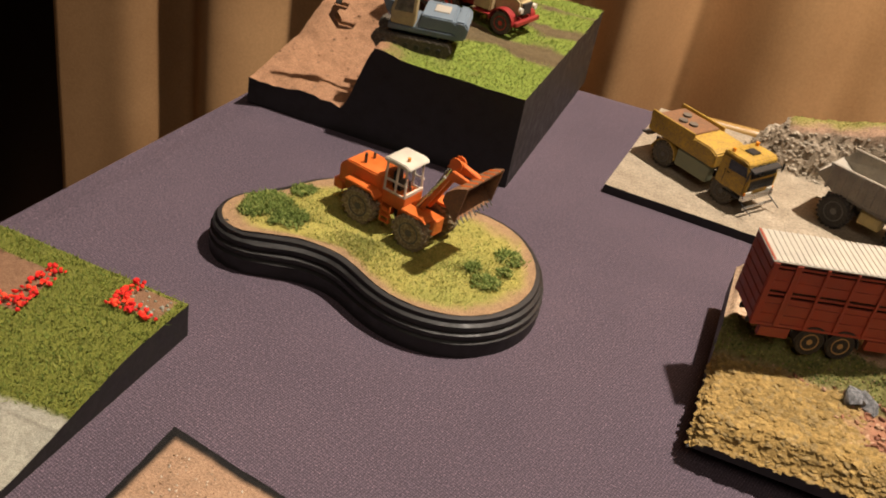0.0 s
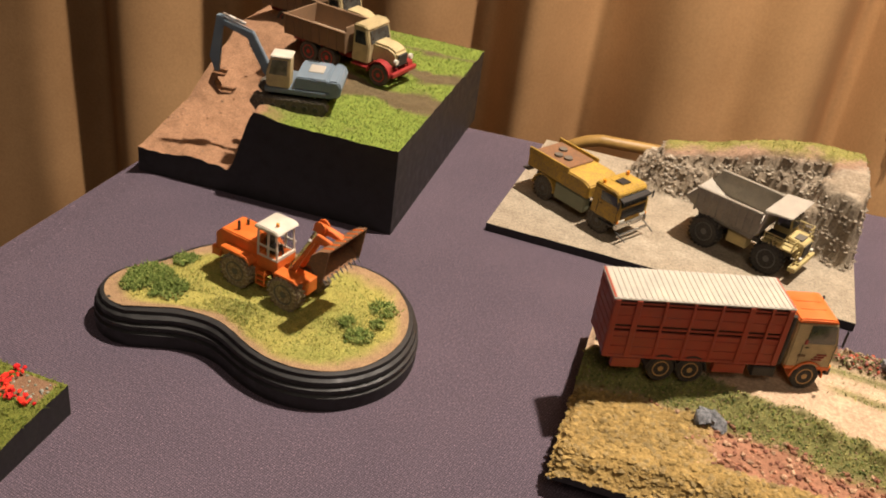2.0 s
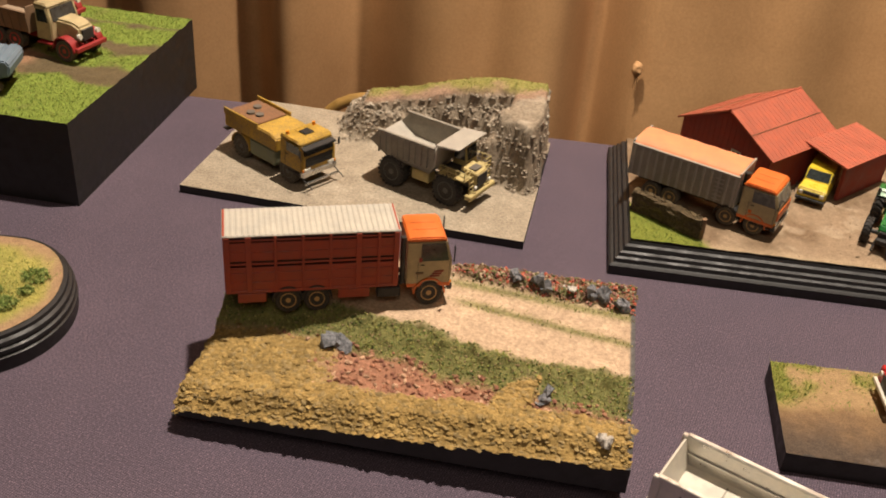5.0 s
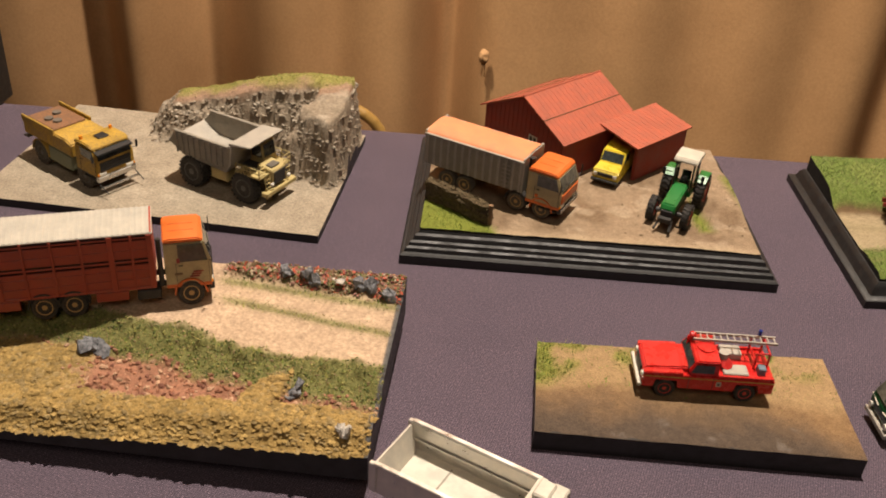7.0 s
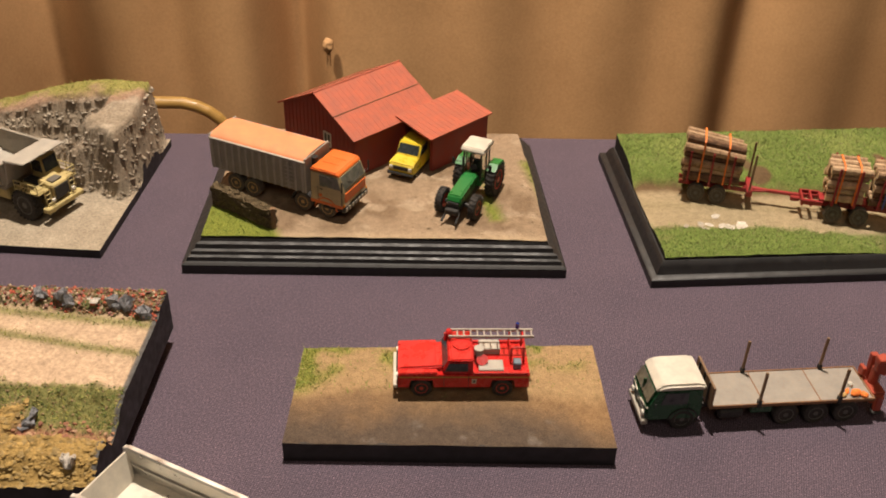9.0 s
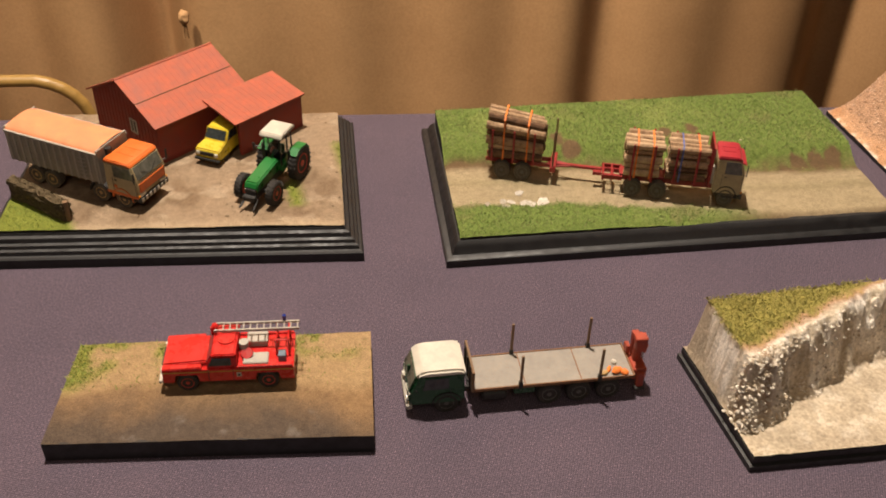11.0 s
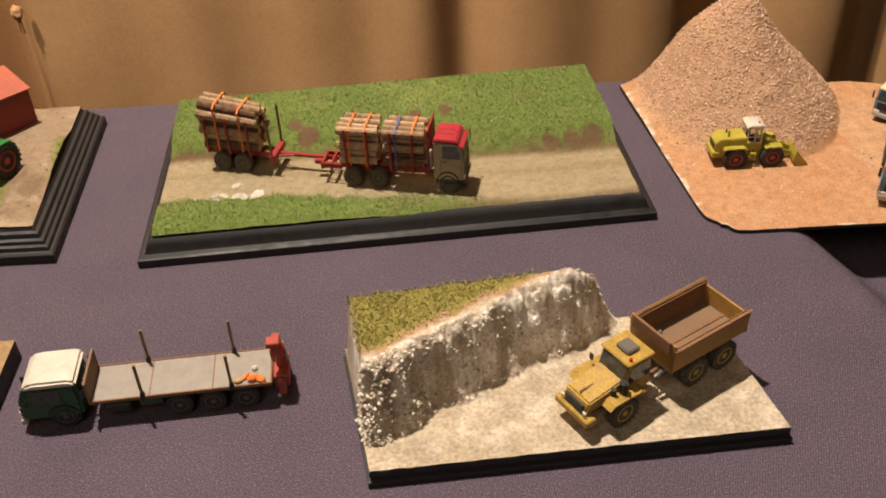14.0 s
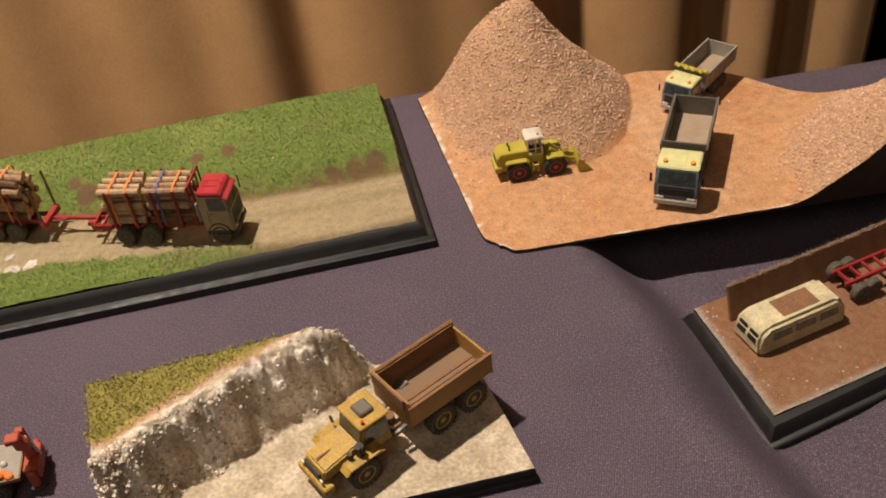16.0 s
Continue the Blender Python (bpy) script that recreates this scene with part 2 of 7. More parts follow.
def plinth(name, quad, profile, mat, smooth=None):
    """A moulded base: profile = (inset, z) pairs from the foot up, run round the quad."""
    q = [Vector((x, y)) for x, y in quad]
    c = sum(q, Vector((0, 0))) / len(q)
    bm = bmesh.new()
    rings = []
    for inset, z in profile:
        ring = []
        for i, a in enumerate(q):
            e0, e1 = (a - q[i - 1]).normalized(), (q[(i + 1) % len(q)] - a).normalized()
            n0, n1 = Vector((-e0.y, e0.x)), Vector((-e1.y, e1.x))
            b = (n0 + n1) / (1 + n0.dot(n1))
            w = a + b * inset
            ring.append(bm.verts.new((w.x, w.y, z)))
        rings.append(ring)
    for r0, r1 in zip(rings, rings[1:]):
        for i in range(len(q)):
            j = (i + 1) % len(q)
            bm.faces.new((r0[i], r0[j], r1[j], r1[i]))
    bm.faces.new(rings[0][::-1])
    bm.faces.new(rings[-1])
    return link_bm(name, bm, mat, smooth)


def slab(name, x0, x1, y0, y1, z0, z1, mat):
    bm = bmesh.new()
    bmesh.ops.create_cube(bm, size=1, matrix=Matrix.LocRotScale(((x0 + x1) / 2, (y0 + y1) / 2, (z0 + z1) / 2), None, (x1 - x0, y1 - y0, z1 - z0)))
    return link_bm(name, bm, mat)


# ---- the hall ----
tagged(slab("floor", -3.5, 5.0, -3.5, 2.6, -0.1, 0.0, M["floorboards"]), "dark brown hall floor under the tables", "floor", kind="structure")
tagged(slab("ceiling", -3.5, 5.0, -3.5, 2.6, 2.7, 2.8, M["plaster"]), "plain dim hall ceiling", "ceiling", kind="structure")
tagged(slab("wall_north", -3.5, 5.0, 2.6, 2.7, 0, 2.7, M["dark"]), "dark wall behind the curtains", "wall", kind="structure")
tagged(slab("wall_south", -3.5, 5.0, -3.6, -3.5, 0, 2.7, M["plaster"]), "plain dim hall wall", "wall", kind="structure")
tagged(slab("wall_west", -3.6, -3.5, -3.5, 2.6, 0, 2.7, M["plaster"]), "plain dim hall wall", "wall", kind="structure")
tagged(slab("wall_east", 5.0, 5.1, -3.5, 2.6, 0, 2.7, M["plaster"]), "plain dim hall wall", "wall", kind="structure")


def curtain(x0, x1, y, seed, label, pleats):
    """Heavy curtain with irregular vertical pleats, floor to rail."""
    nx, nz = int((x1 - x0) / 0.006), 24
    xs, zs = np.linspace(x0, x1, nx + 1), np.linspace(0.02, 2.55, nz + 1)
    X, Z = np.meshgrid(xs, zs)
    k = X + 0.02 * wnoise(X * 0 + Z, X, 0.9, seed + 3, 2)
    fold2 = np.sin(k * 2 * math.pi / 0.17 + 3.0 * wnoise(k, k * 0, 0.2, seed + 1, 2))
    Y = y - 0.03 - 0.004 * fold2 + 0.006 * wnoise(X, Z, 0.3, seed + 5)
    for at, wide, deep in pleats:
        Y = Y + deep * np.exp(-((k - at) / (wide * 1.15)) ** 2)
    n = nx + 1
    a = (np.arange(nz)[:, None] * n + np.arange(nx)[None, :]).reshape(-1)
    me = bpy.data.meshes.new("curtain")
    me.from_pydata(np.stack([X, Y, Z], -1).reshape(-1, 3).tolist(), [], np.stack([a, a + 1, a + 1 + n, a + n], -1).tolist())
    me.materials.append(M["curtain"])
    me.shade_smooth()
    ob = new("curtain", me)
    so = ob.modifiers.new("cloth", "SOLIDIFY")
    so.thickness = 0.003
    return tagged(ob, label, "curtain", "hall curtains")


PLEATS = [(-0.156, 0.03, 0.07), (0.018, 0.045, 0.08), (0.185, 0.03, 0.035), (0.335, 0.03, 0.08), (0.465, 0.045, 0.1), (0.612, 0.03, 0.015), (0.75, 0.026, 0.1), (0.916, 0.04, 0.012), (1.032, 0.035, 0.025), (1.157, 0.03, 0.01), (1.266, 0.03, 0.035), (1.416, 0.04, 0.015), (1.583, 0.045, 0.1), (1.759, 0.03, 0.07), (1.872, 0.025, 0.06)]
curtain(-0.309, 1.954, 1.30, 1, "tan pleated curtain hanging behind the display table", PLEATS)
curtain(-1.5, -0.50, 1.34, 2, "tan pleated curtain beside a dark gap", [(-0.65 - 0.17 * i, 0.035, 0.07) for i in range(5)])
curtain(2.03, 3.4, 1.34, 3, "tan pleated curtain beside a dark gap", [(2.12 + 0.17 * i, 0.035, 0.07) for i in range(7)])


# ---- tables ----
def cloth_table():
    """Main table and the lower one beside it under one purple cloth that steps down between them."""
    quad = [(0.0364, -0.1), (2.4, -0.1), (2.4, 0.9087), (0.1985, 0.9822)]

    def h(u, v, x, y):
        edge = 1.4236 + (0.7292 - y) * 0.17 + 0.004 * np.sin(y * 40)
        k = step(0, 1, (x - edge) / 0.055)
        wrinkle = 0.0012 * wnoise(x, y, 0.16, 4, 3) * step(1.40, 1.5, x)
        ridge = 0.002 * np.exp(-((x - 1.50 - (0.72 - y) * 0.5) / 0.012) ** 2) * step(0.75, 0.70, y)
        return T - (T - LOW) * k + wrinkle + ridge - 0.006 * step(0.985, 1.0, v) ** 2 - 0.004 * step(0.012, 0.0, u)
    ob = sheet("table_cloth", quad, 420, 130, h, lambda u, v, x, y, z: blend((0.1, 0.08, 0.09), [(u * 0, (0, 0, 0))]), 0.06, [M["cloth"], M["cloth"]])
    return tagged(ob, "dark purple woven cloth draped over two display tables", "tablecloth")


cloth_table()
BK = M["black"]
GREENS = [(0.15, 0.20, 0.04), (0.20, 0.25, 0.055), (0.10, 0.16, 0.03), (0.26, 0.27, 0.07)]


def diorama(base, label, group="dioramas on the table"):
    return tagged(base, label, "diorama base", group)


# ---- kidney-shaped base with the orange loader ----
def kidney(grow, n=96):
    """Outline of a base of two lobes run together, the wider one at the right."""
    def dist(x, y):
        d1 = math.hypot(x - 0.2630, y - 0.6360) - 0.0175
        d2 = math.hypot((x - 0.3632) / 1.03, y - 0.6415) - 0.0396
        d3 = math.hypot(max(0, abs(x - 0.3328) - 0.0285), y - 0.6633) - 0.0345
        k = 0.0232
        total = math.exp(-d1 / k * 2) + math.exp(-d2 / k * 2) + math.exp(-d3 / k * 2)
        return -math.log(total) * k / 2
    pts = []
    for i in range(n):
        a = 2 * math.pi * i / n
        ca, sa = math.cos(a), math.sin(a)
        lo, hi = 0.0, 0.12
        for _ in range(24):
            mid = (lo + hi) / 2
            if dist(0.3272 + mid * ca, 0.6405 + mid * sa) > grow:
                hi = mid
            else:
                lo = mid
        pts.append((0.3272 + lo * ca, 0.6405 + lo * sa))
    return pts


def kidney_base():
    z = T
    prof = [(0.0057, 0.0), (0.0062, 0.0085), (0.0044, 0.0098), (0.0057, 0.0106), (0.0057, 0.013), (0.0037, 0.014), (0.0047, 0.015), (0.0044, 0.0172), (0.0027, 0.0182), (0.0024, 0.0203), (-0.0001, 0.0208)]
    bm = bmesh.new()
    rings = [[bm.verts.new((x, y, z + h)) for x, y in kidney(g)] for g, h in prof]
    for a, b in zip(rings, rings[1:]):
        for i in range(len(a)):
            j = (i + 1) % len(a)
            bm.faces.new((a[i], a[j], b[j], b[i]))
    bm.faces.new(rings[0][::-1])
    bm.faces.new(rings[-1])
    base = link_bm("diorama_base", bm, BK, 50)
    diorama(base, "black kidney-shaped moulded base with a grassy mown top")
    quad = [(0.0, 0.0), (1.0, 0.0), (1.0, 1.0), (0.0, 1.0)]
    rim = np.array(kidney(0.0, 180))
    
    def shape(u, v):
        ang = u * 2 * math.pi
        k = (u * 180) % 180
        i = np.floor(k).astype(int) % 180
        f = (k - np.floor(k))[..., None]
        edge = rim[i] * (1 - f) + rim[(i + 1) % 180] * f
        spine = np.stack([0.3272 + (edge[..., 0] - 0.3272) * 0.55, 0.6405 + 0 * u], -1)
        p = spine + (edge - spine) * v[..., None]
        return p - np.stack([u, v], -1)

    def height(u, v, x, y):
        return z + 0.0212 + 0.0014 * step(1.0, 0.6, v) + 0.0006 * wnoise(x, y, 0.012, 7)

    def colour(u, v, x, y, zz):
        n = wnoise(x, y, 0.02, 9)
        g = step(0.93, 0.72, v + 0.16 * n)
        lit = step(-0.2, 0.5, wnoise(x, y, 0.03, 11))
        return blend((0.33, 0.22, 0.13), [(g, (0.36, 0.33, 0.09)), (g * lit * 0.6, (0.24, 0.27, 0.07))])
    top = sheet("ground", quad, 180, 26, height, colour, z + 0.0195, [M["ground"], BK], base, shape)
    mask = lambda u, v, x, y: step(0.9, 0.7, v + 0.15 * wnoise(x, y, 0.02, 9)) * 0.8 + 0.02
    tufts("grass", base, quad, 13000, mask, height, [(0.34, 0.33, 0.09), (0.40, 0.36, 0.12), (0.25, 0.28, 0.07)], 0.0012, 0.0003, 3, shape)
    for spots, seed, cnt in ((((0.2645, 0.6446, 0.014), (0.2799, 0.6364, 0.011), (0.275, 0.6675, 0.008), (0.2602, 0.637, 0.009)), 5, 3600), (((0.3914, 0.6619, 0.0085), (0.385, 0.6335, 0.0085), (0.3764, 0.6438, 0.005), (0.3919, 0.6467, 0.005)), 6, 1800)):
        def bush(u, v, x, y, spots=spots):
            d = np.maximum.reduce([step(1.0, 0.7, np.hypot(x - a, y - b) / r + 0.3 * wnoise(x, y, 0.006, 2)) for a, b, r in spots])
            return d
        hb = lambda u, v, x, y, bush=bush: height(u, v, x, y) + 0.0022 * bush(u, v, x, y) * (0.6 + 0.5 * wnoise(x, y, 0.004, 3))
        lumps("bush", base, quad, cnt, bush, hb, [(0.11, 0.15, 0.035), (0.15, 0.19, 0.05), (0.20, 0.22, 0.06)], (0.0008, 0.0022), seed, 0.8, "leaf", shape)
        tufts("bush_fibre", base, quad, cnt * 3, bush, hb, [(0.13, 0.18, 0.04), (0.19, 0.23, 0.06), (0.10, 0.15, 0.03)], 0.0022, 0.0004, seed, shape)


kidney_base()


# ---- excavation block ----
def excavation():
    quad = [(0.1824, 0.7898), (0.3665, 0.7753), (0.3834, 0.9831), (0.1992, 0.9977)]

    def height(u, v, x, y):
        pit = step(0.47, 0.36, u + 0.10 * wnoise(x, y, 0.03, 3) * step(0, 0.1, v)) * step(0.75, 0.30, v + 0.05 * wnoise(x, y, 0.05, 1))
        hump = 0.008 * np.exp(-((u - 0.17) / 0.13) ** 2 - ((v - 0.78) / 0.2) ** 2) + 0.004 * np.exp(-((u - 0.48) / 0.07) ** 2 - ((v - 0.06) / 0.12) ** 2)
        low = 0.016 + 0.012 * v + 0.004 * wnoise(x, y, 0.03, 8) + 0.010 * np.exp(-((u - 0.05) / 0.1) ** 2 - ((v - 0.45) / 0.2) ** 2)
        rut = -0.001 * np.abs(np.sin(v * 26)) * step(0.45, 0.55, u) * step(0.25, 0.35, v)
        return T + (0.0605 + hump + rut) * (1 - pit) + low * 1.15 * pit + 0.0009 * wnoise(x, y, 0.012, 5)

    def soil(u, v, x, y):
        n = wnoise(x, y, 0.03, 12)
        return step(0.62, 0.42, u + 0.22 * n + 0.25 * (v - 0.3) * (v < 0.3))

    def grass(u, v, x, y):
        n = wnoise(x, y, 0.025, 14)
        track = np.exp(-((v - 0.42 + 0.1 * (u - 0.5)) / 0.07) ** 2) + np.exp(-((v - 0.68 + 0.1 * (u - 0.5)) / 0.05) ** 2) + 0.6 * np.exp(-((v - 0.86) / 0.04) ** 2)
        return (1 - soil(u, v, x, y)) * step(0.62, 0.25, track + 0.6 * n)

    def colour(u, v, x, y, zz):
        return blend((0.13, 0.10, 0.055), [(soil(u, v, x, y), (0.33, 0.19, 0.115)), (grass(u, v, x, y), (0.20, 0.27, 0.05))])
    base = sheet("diorama_base", quad, 150, 130, height, colour, T, [M["gravel"], BK])
    diorama(base, "tall black block with a dug-out earth bank and meadow")
    tufts("grass", base, quad, 9000, lambda u, v, x, y: grass(u, v, x, y), height, GREENS, 0.0014, 0.0003, 8)
    lumps("clod", base, quad, 150, lambda u, v, x, y: soil(u, v, x, y) * step(0.75, 0.3, v), height, [(0.30, 0.18, 0.11), (0.36, 0.22, 0.14), (0.24, 0.15, 0.10)], (0.0007, 0.003), 4, lift=0.0)
    return height


excavation()


# ---- quarry board ----
QUARRY = [(0.4247, 0.8074), (0.6639, 0.7799), (0.6830, 0.9337), (0.4469, 0.9588)]


def quarry():
    def wall(u, v, x, y):
        n = 0.05 * wnoise(x, y, 0.02, 21)
        back = step(0.68, 0.83, v + n) * step(0.30, 0.42, u + n)
        right = step(0.74, 0.90, u + n) * step(0.42, 0.52, v + n)
        rim = step(1.0, 0.968, u + 0.3 * n) * step(1.0, 0.955, v + 0.3 * n)
        return np.maximum(back, right) * rim

    def height(u, v, x, y):
        k = wall(u, v, x, y)
        crag = np.abs(wnoise(x, y, 0.014, 22)) * 0.007 + np.abs(wnoise(x, y, 0.005, 23)) * 0.003
        top = 0.027 + 0.024 * step(0.35, 0.85, u) - 0.004 * step(0.8, 0.5, v)
        terrace = np.round(k * 3 + 0.4 * wnoise(x, y, 0.012, 24)) / 3
        return T + 0.006 + (0.72 * k + 0.28 * np.clip(terrace, 0, 1)) * top + crag * np.minimum(k * 4, 1) * (1.2 - k) + 0.0003 * wnoise(x, y, 0.01, 25)

    def colour(u, v, x, y, zz):
        k = wall(u, v, x, y)
        n = wnoise(x, y, 0.02, 26)
        g = step(0.85, 0.97, k) * step(0.80, 0.92, v + 0.12 * n)
        soil = step(0.8, 0.97, k) * step(0.72, 0.8, v + 0.1 * n)
        return blend((0.33, 0.285, 0.22), [(step(0.1, 0.6, n) * 0.4, (0.42, 0.37, 0.295)), (step(0.1, 0.3, k), (0.27, 0.225, 0.17)), (step(0.1, 0.3, k) * step(0.0, 0.4, wnoise(x, y, 0.008, 27)) * 0.6, (0.42, 0.37, 0.30)), (soil, (0.30, 0.20, 0.14)), (g * 0.85, (0.24, 0.24, 0.06))])
    base = sheet("diorama_base", QUARRY, 240, 170, height, colour, T, [M["rock"], BK])
    diorama(base, "quarry board with dusty floor and craggy stone wall")
    grow = lambda u, v, x, y: step(0.85, 0.97, wall(u, v, x, y)) * step(0.78, 0.92, v + 0.14 * wnoise(x, y, 0.02, 26))
    tufts("grass", base, QUARRY, 4500, grow, height, [(0.26, 0.25, 0.07), (0.20, 0.22, 0.05), (0.34, 0.28, 0.10)], 0.0014, 0.00035, 9)
    lumps("rubble", base, QUARRY, 2200, lambda u, v, x, y: (wall(u, v, x, y) > 0.02) * (wall(u, v, x, y) < 0.9), height, [(0.31, 0.265, 0.21), (0.24, 0.20, 0.155), (0.40, 0.36, 0.30), (0.20, 0.165, 0.125)], (0.0012, 0.0042), 5, 0.6, lift=-0.2)


quarry()


# ---- rocky lane board with the livestock lorry ----
LANE = [(0.4939, 0.5791), (0.7141, 0.5608), (0.7260, 0.6943), (0.5058, 0.7126)]


def lane():
    def bank(u, v, x, y):
        n = 0.05 * wnoise(x, y, 0.02, 31)
        line = 0.54 - 0.16 * step(0.25, 1.0, u)
        return v + n - line          # 0 along the green bank's top

    def rock(u, v, x, y):
        n = wnoise(x, y, 0.02, 32)
        left = step(0.33, 0.27, u + 0.05 * n) * step(0.47, 0.42, v + 0.04 * n)
        front = step(0.20, 0.14, v - 0.02 + 0.03 * n)
        spur = step(1.0, 0.6, np.hypot((u - 0.74 - 0.25 * (v - 0.25)) / 0.055, (v - 0.24) / 0.14))
        return np.maximum(np.maximum(left, front), spur)

    def height(u, v, x, y):
        b = bank(u, v, x, y)
        road = 0.0320 + 0.001 * step(0.3, 1, u)
        z = road - 0.009 * step(0.03, -0.16, b)
        k = rock(u, v, x, y)
        chip = np.abs(wnoise(x * 1.0, y * 2.0, 0.009, 33)) * 0.0022 + np.round(wnoise(x, y, 0.007, 34) * 2.2) / 2.2 * 0.0010
        z = z * (1 - k) + k * (0.0205 + 0.012 * u + chip - 0.008 * step(0.10, 0.0, v))
        lip = 0.003 * np.exp(-((b + 0.0) / 0.05) ** 2) * (1 - k)
        back = 0.003 * step(0.84, 0.9, v - 0.11 * (1 - u)) * step(0.5, 0.6, u)
        return T + z + lip * np.abs(wnoise(x, y, 0.008, 35)) * 2 + back + 0.0004 * wnoise(x, y, 0.006, 36) - 0.004 * step(0.02, 0, u)

    def green(u, v, x, y):
        b = bank(u, v, x, y)
        strip = step(-0.17, -0.10, b) * step(0.055, 0.0, b) * (1 - rock(u, v, x, y))
        mid = step(0.52, 0.6, u) * np.exp(-((v - 0.75 + 0.30 * (u - 0.55) + 0.01 * wnoise(x, y, 0.01, 3)) / 0.026) ** 2)
        verge = np.exp(-((v - 0.875 + 0.17 * (u - 0.55)) / 0.03) ** 2) * step(0.5, 0.56, u)
        return np.clip(strip + mid * 0.8 + verge * 0.8, 0, 1)

    def heath(u, v, x, y):
        return step(0.885, 0.93, v + 0.17 * (u - 0.55) + 0.03 * wnoise(x, y, 0.01, 39)) * step(0.5, 0.56, u)

    def colour(u, v, x, y, zz):
        b = bank(u, v, x, y)
        n = wnoise(x, y, 0.012, 38)
        gravel = step(-0.08, -0.14, b) * (1 - rock(u, v, x, y))
        k = rock(u, v, x, y)
        return blend((0.47, 0.35, 0.245), [(gravel, (0.30, 0.15, 0.095)), (k, (0.31, 0.212, 0.075)), (k * step(0.1, 0.5, n), (0.23, 0.165, 0.065)), (green(u, v, x, y), (0.17, 0.17, 0.06)), (heath(u, v, x, y), (0.16, 0.11, 0.06)), (step(0.985, 0.992, u), (0.1, 0.1, 0.1))])
    base = sheet("diorama_base", LANE, 220, 160, height, colour, T + 0.010, [M["rock"], BK])
    diorama(base, "rocky ochre bank, gravel ditch and pale track board")
    # thin dark underside that carries the board
    foot = plinth("foot", LANE, [(0.014, T), (0.012, T + 0.0104)], BK)
    foot.parent = base
    tufts("grass", base, LANE, 5200, lambda u, v, x, y: green(u, v, x, y), height, [(0.17, 0.21, 0.045), (0.26, 0.26, 0.06), (0.09, 0.12, 0.035), (0.36, 0.30, 0.10), (0.20, 0.15, 0.07)], 0.0017, 0.0003, 10)
    lumps("bank_foliage", base, LANE, 2600, lambda u, v, x, y: green(u, v, x, y) * step(0.07, 0.02, bank(u, v, x, y)) * (bank(u, v, x, y) > -0.2), height, [(0.10, 0.13, 0.035), (0.18, 0.20, 0.05), (0.07, 0.09, 0.03), (0.30, 0.26, 0.09), (0.24, 0.17, 0.09)], (0.0005, 0.0014), 11, 0.8, "leaf")
    lumps("ditch_gravel", base, LANE, 900, lambda u, v, x, y: step(-0.08, -0.14, bank(u, v, x, y)) * (1 - rock(u, v, x, y)), height, [(0.36, 0.19, 0.12), (0.28, 0.13, 0.08), (0.46, 0.30, 0.20), (0.22, 0.10, 0.07)], (0.0008, 0.0034), 12)
    lumps("rock_flake", base, LANE, 3600, lambda u, v, x, y: rock(u, v, x, y), height, [(0.30, 0.205, 0.072), (0.26, 0.18, 0.065), (0.33, 0.23, 0.085), (0.27, 0.20, 0.09)], (0.0016, 0.0042), 13, 0.3, lift=-0.15)
    lumps("heath", base, LANE, 4200, lambda u, v, x, y: heath(u, v, x, y), lambda u, v, x, y: height(u, v, x, y) + 0.003 * np.abs(wnoise(x, y, 0.008, 2)), [(0.20, 0.13, 0.07), (0.13, 0.13, 0.05), (0.26, 0.12, 0.10), (0.42, 0.10, 0.06), (0.35, 0.27, 0.18)], (0.0008, 0.0022), 14, 0.9, "leaf")
    for i, (a, b, s) in enumerate(((0.30, 0.40, 0.017), (0.80, 0.285, 0.011), (0.94, 0.07, 0.010), (0.70, 0.93, 0.010), (0.76, 0.905, 0.012), (0.90, 0.885, 0.014), (0.83, 0.905, 0.008), (0.965, 0.86, 0.010))):
        px = corner_mix(LANE, np.array([a]), np.array([b]))[0]
        bm = bmesh.new()
        rng = random.Random(40 + i)
        for _ in range(4):
            o = Vector((rng.uniform(-0.3, 0.3) * s, rng.uniform(-0.25, 0.25) * s, rng.uniform(-0.1, 0.25) * s))
            vs = [bm.verts.new(o + Vector((rng.gauss(0, 1), rng.gauss(0, 1), rng.gauss(0, 0.9))).normalized() * s * rng.uniform(0.2, 0.42)) for _ in range(13)]
            hull = bmesh.ops.convex_hull(bm, input=vs)
            bmesh.ops.delete(bm, geom=list({g for g in hull["geom_interior"] + hull["geom_unused"] if isinstance(g, bmesh.types.BMVert)}), context="VERTS")
        st = link_bm("boulder", bm, STONES[0] if i in (0, 1, 3, 4, 5, 7) else STONES[1])
        st.location = (px[0], px[1], float(height(np.array([a]), np.array([b]), np.array([px[0]]), np.array([px[1]]))[0]) + s * 0.2)
        st.parent = base


def stone(name, a, b):
    m, nt, bs = nodes_of(name, 0.7)
    n = noise_node(nt, 420, 6, 0.7)
    nt.links.new(ramp_node(nt, n.outputs[0], [(0.35, a), (0.62, b)]).outputs[0], bs.inputs["Base Color"])
    bump_node(nt, bs, n.outputs[0], 0.8, 0.001)
    return m


STONES = [stone("slate_boulder", (0.03, 0.031, 0.035), (0.22, 0.22, 0.23)), stone("pale_boulder", (0.25, 0.22, 0.18), (0.6, 0.55, 0.48))]
lane()


# ---- farm board ----
FARM = [(0.7190, 0.7620), (0.9654, 0.7522), (0.9639, 0.9219), (0.7290, 0.9353)]
FARM_TOP = [(0.7315, 0.7733), (0.9535, 0.7645), (0.9522, 0.9108), (0.7401, 0.9228)]


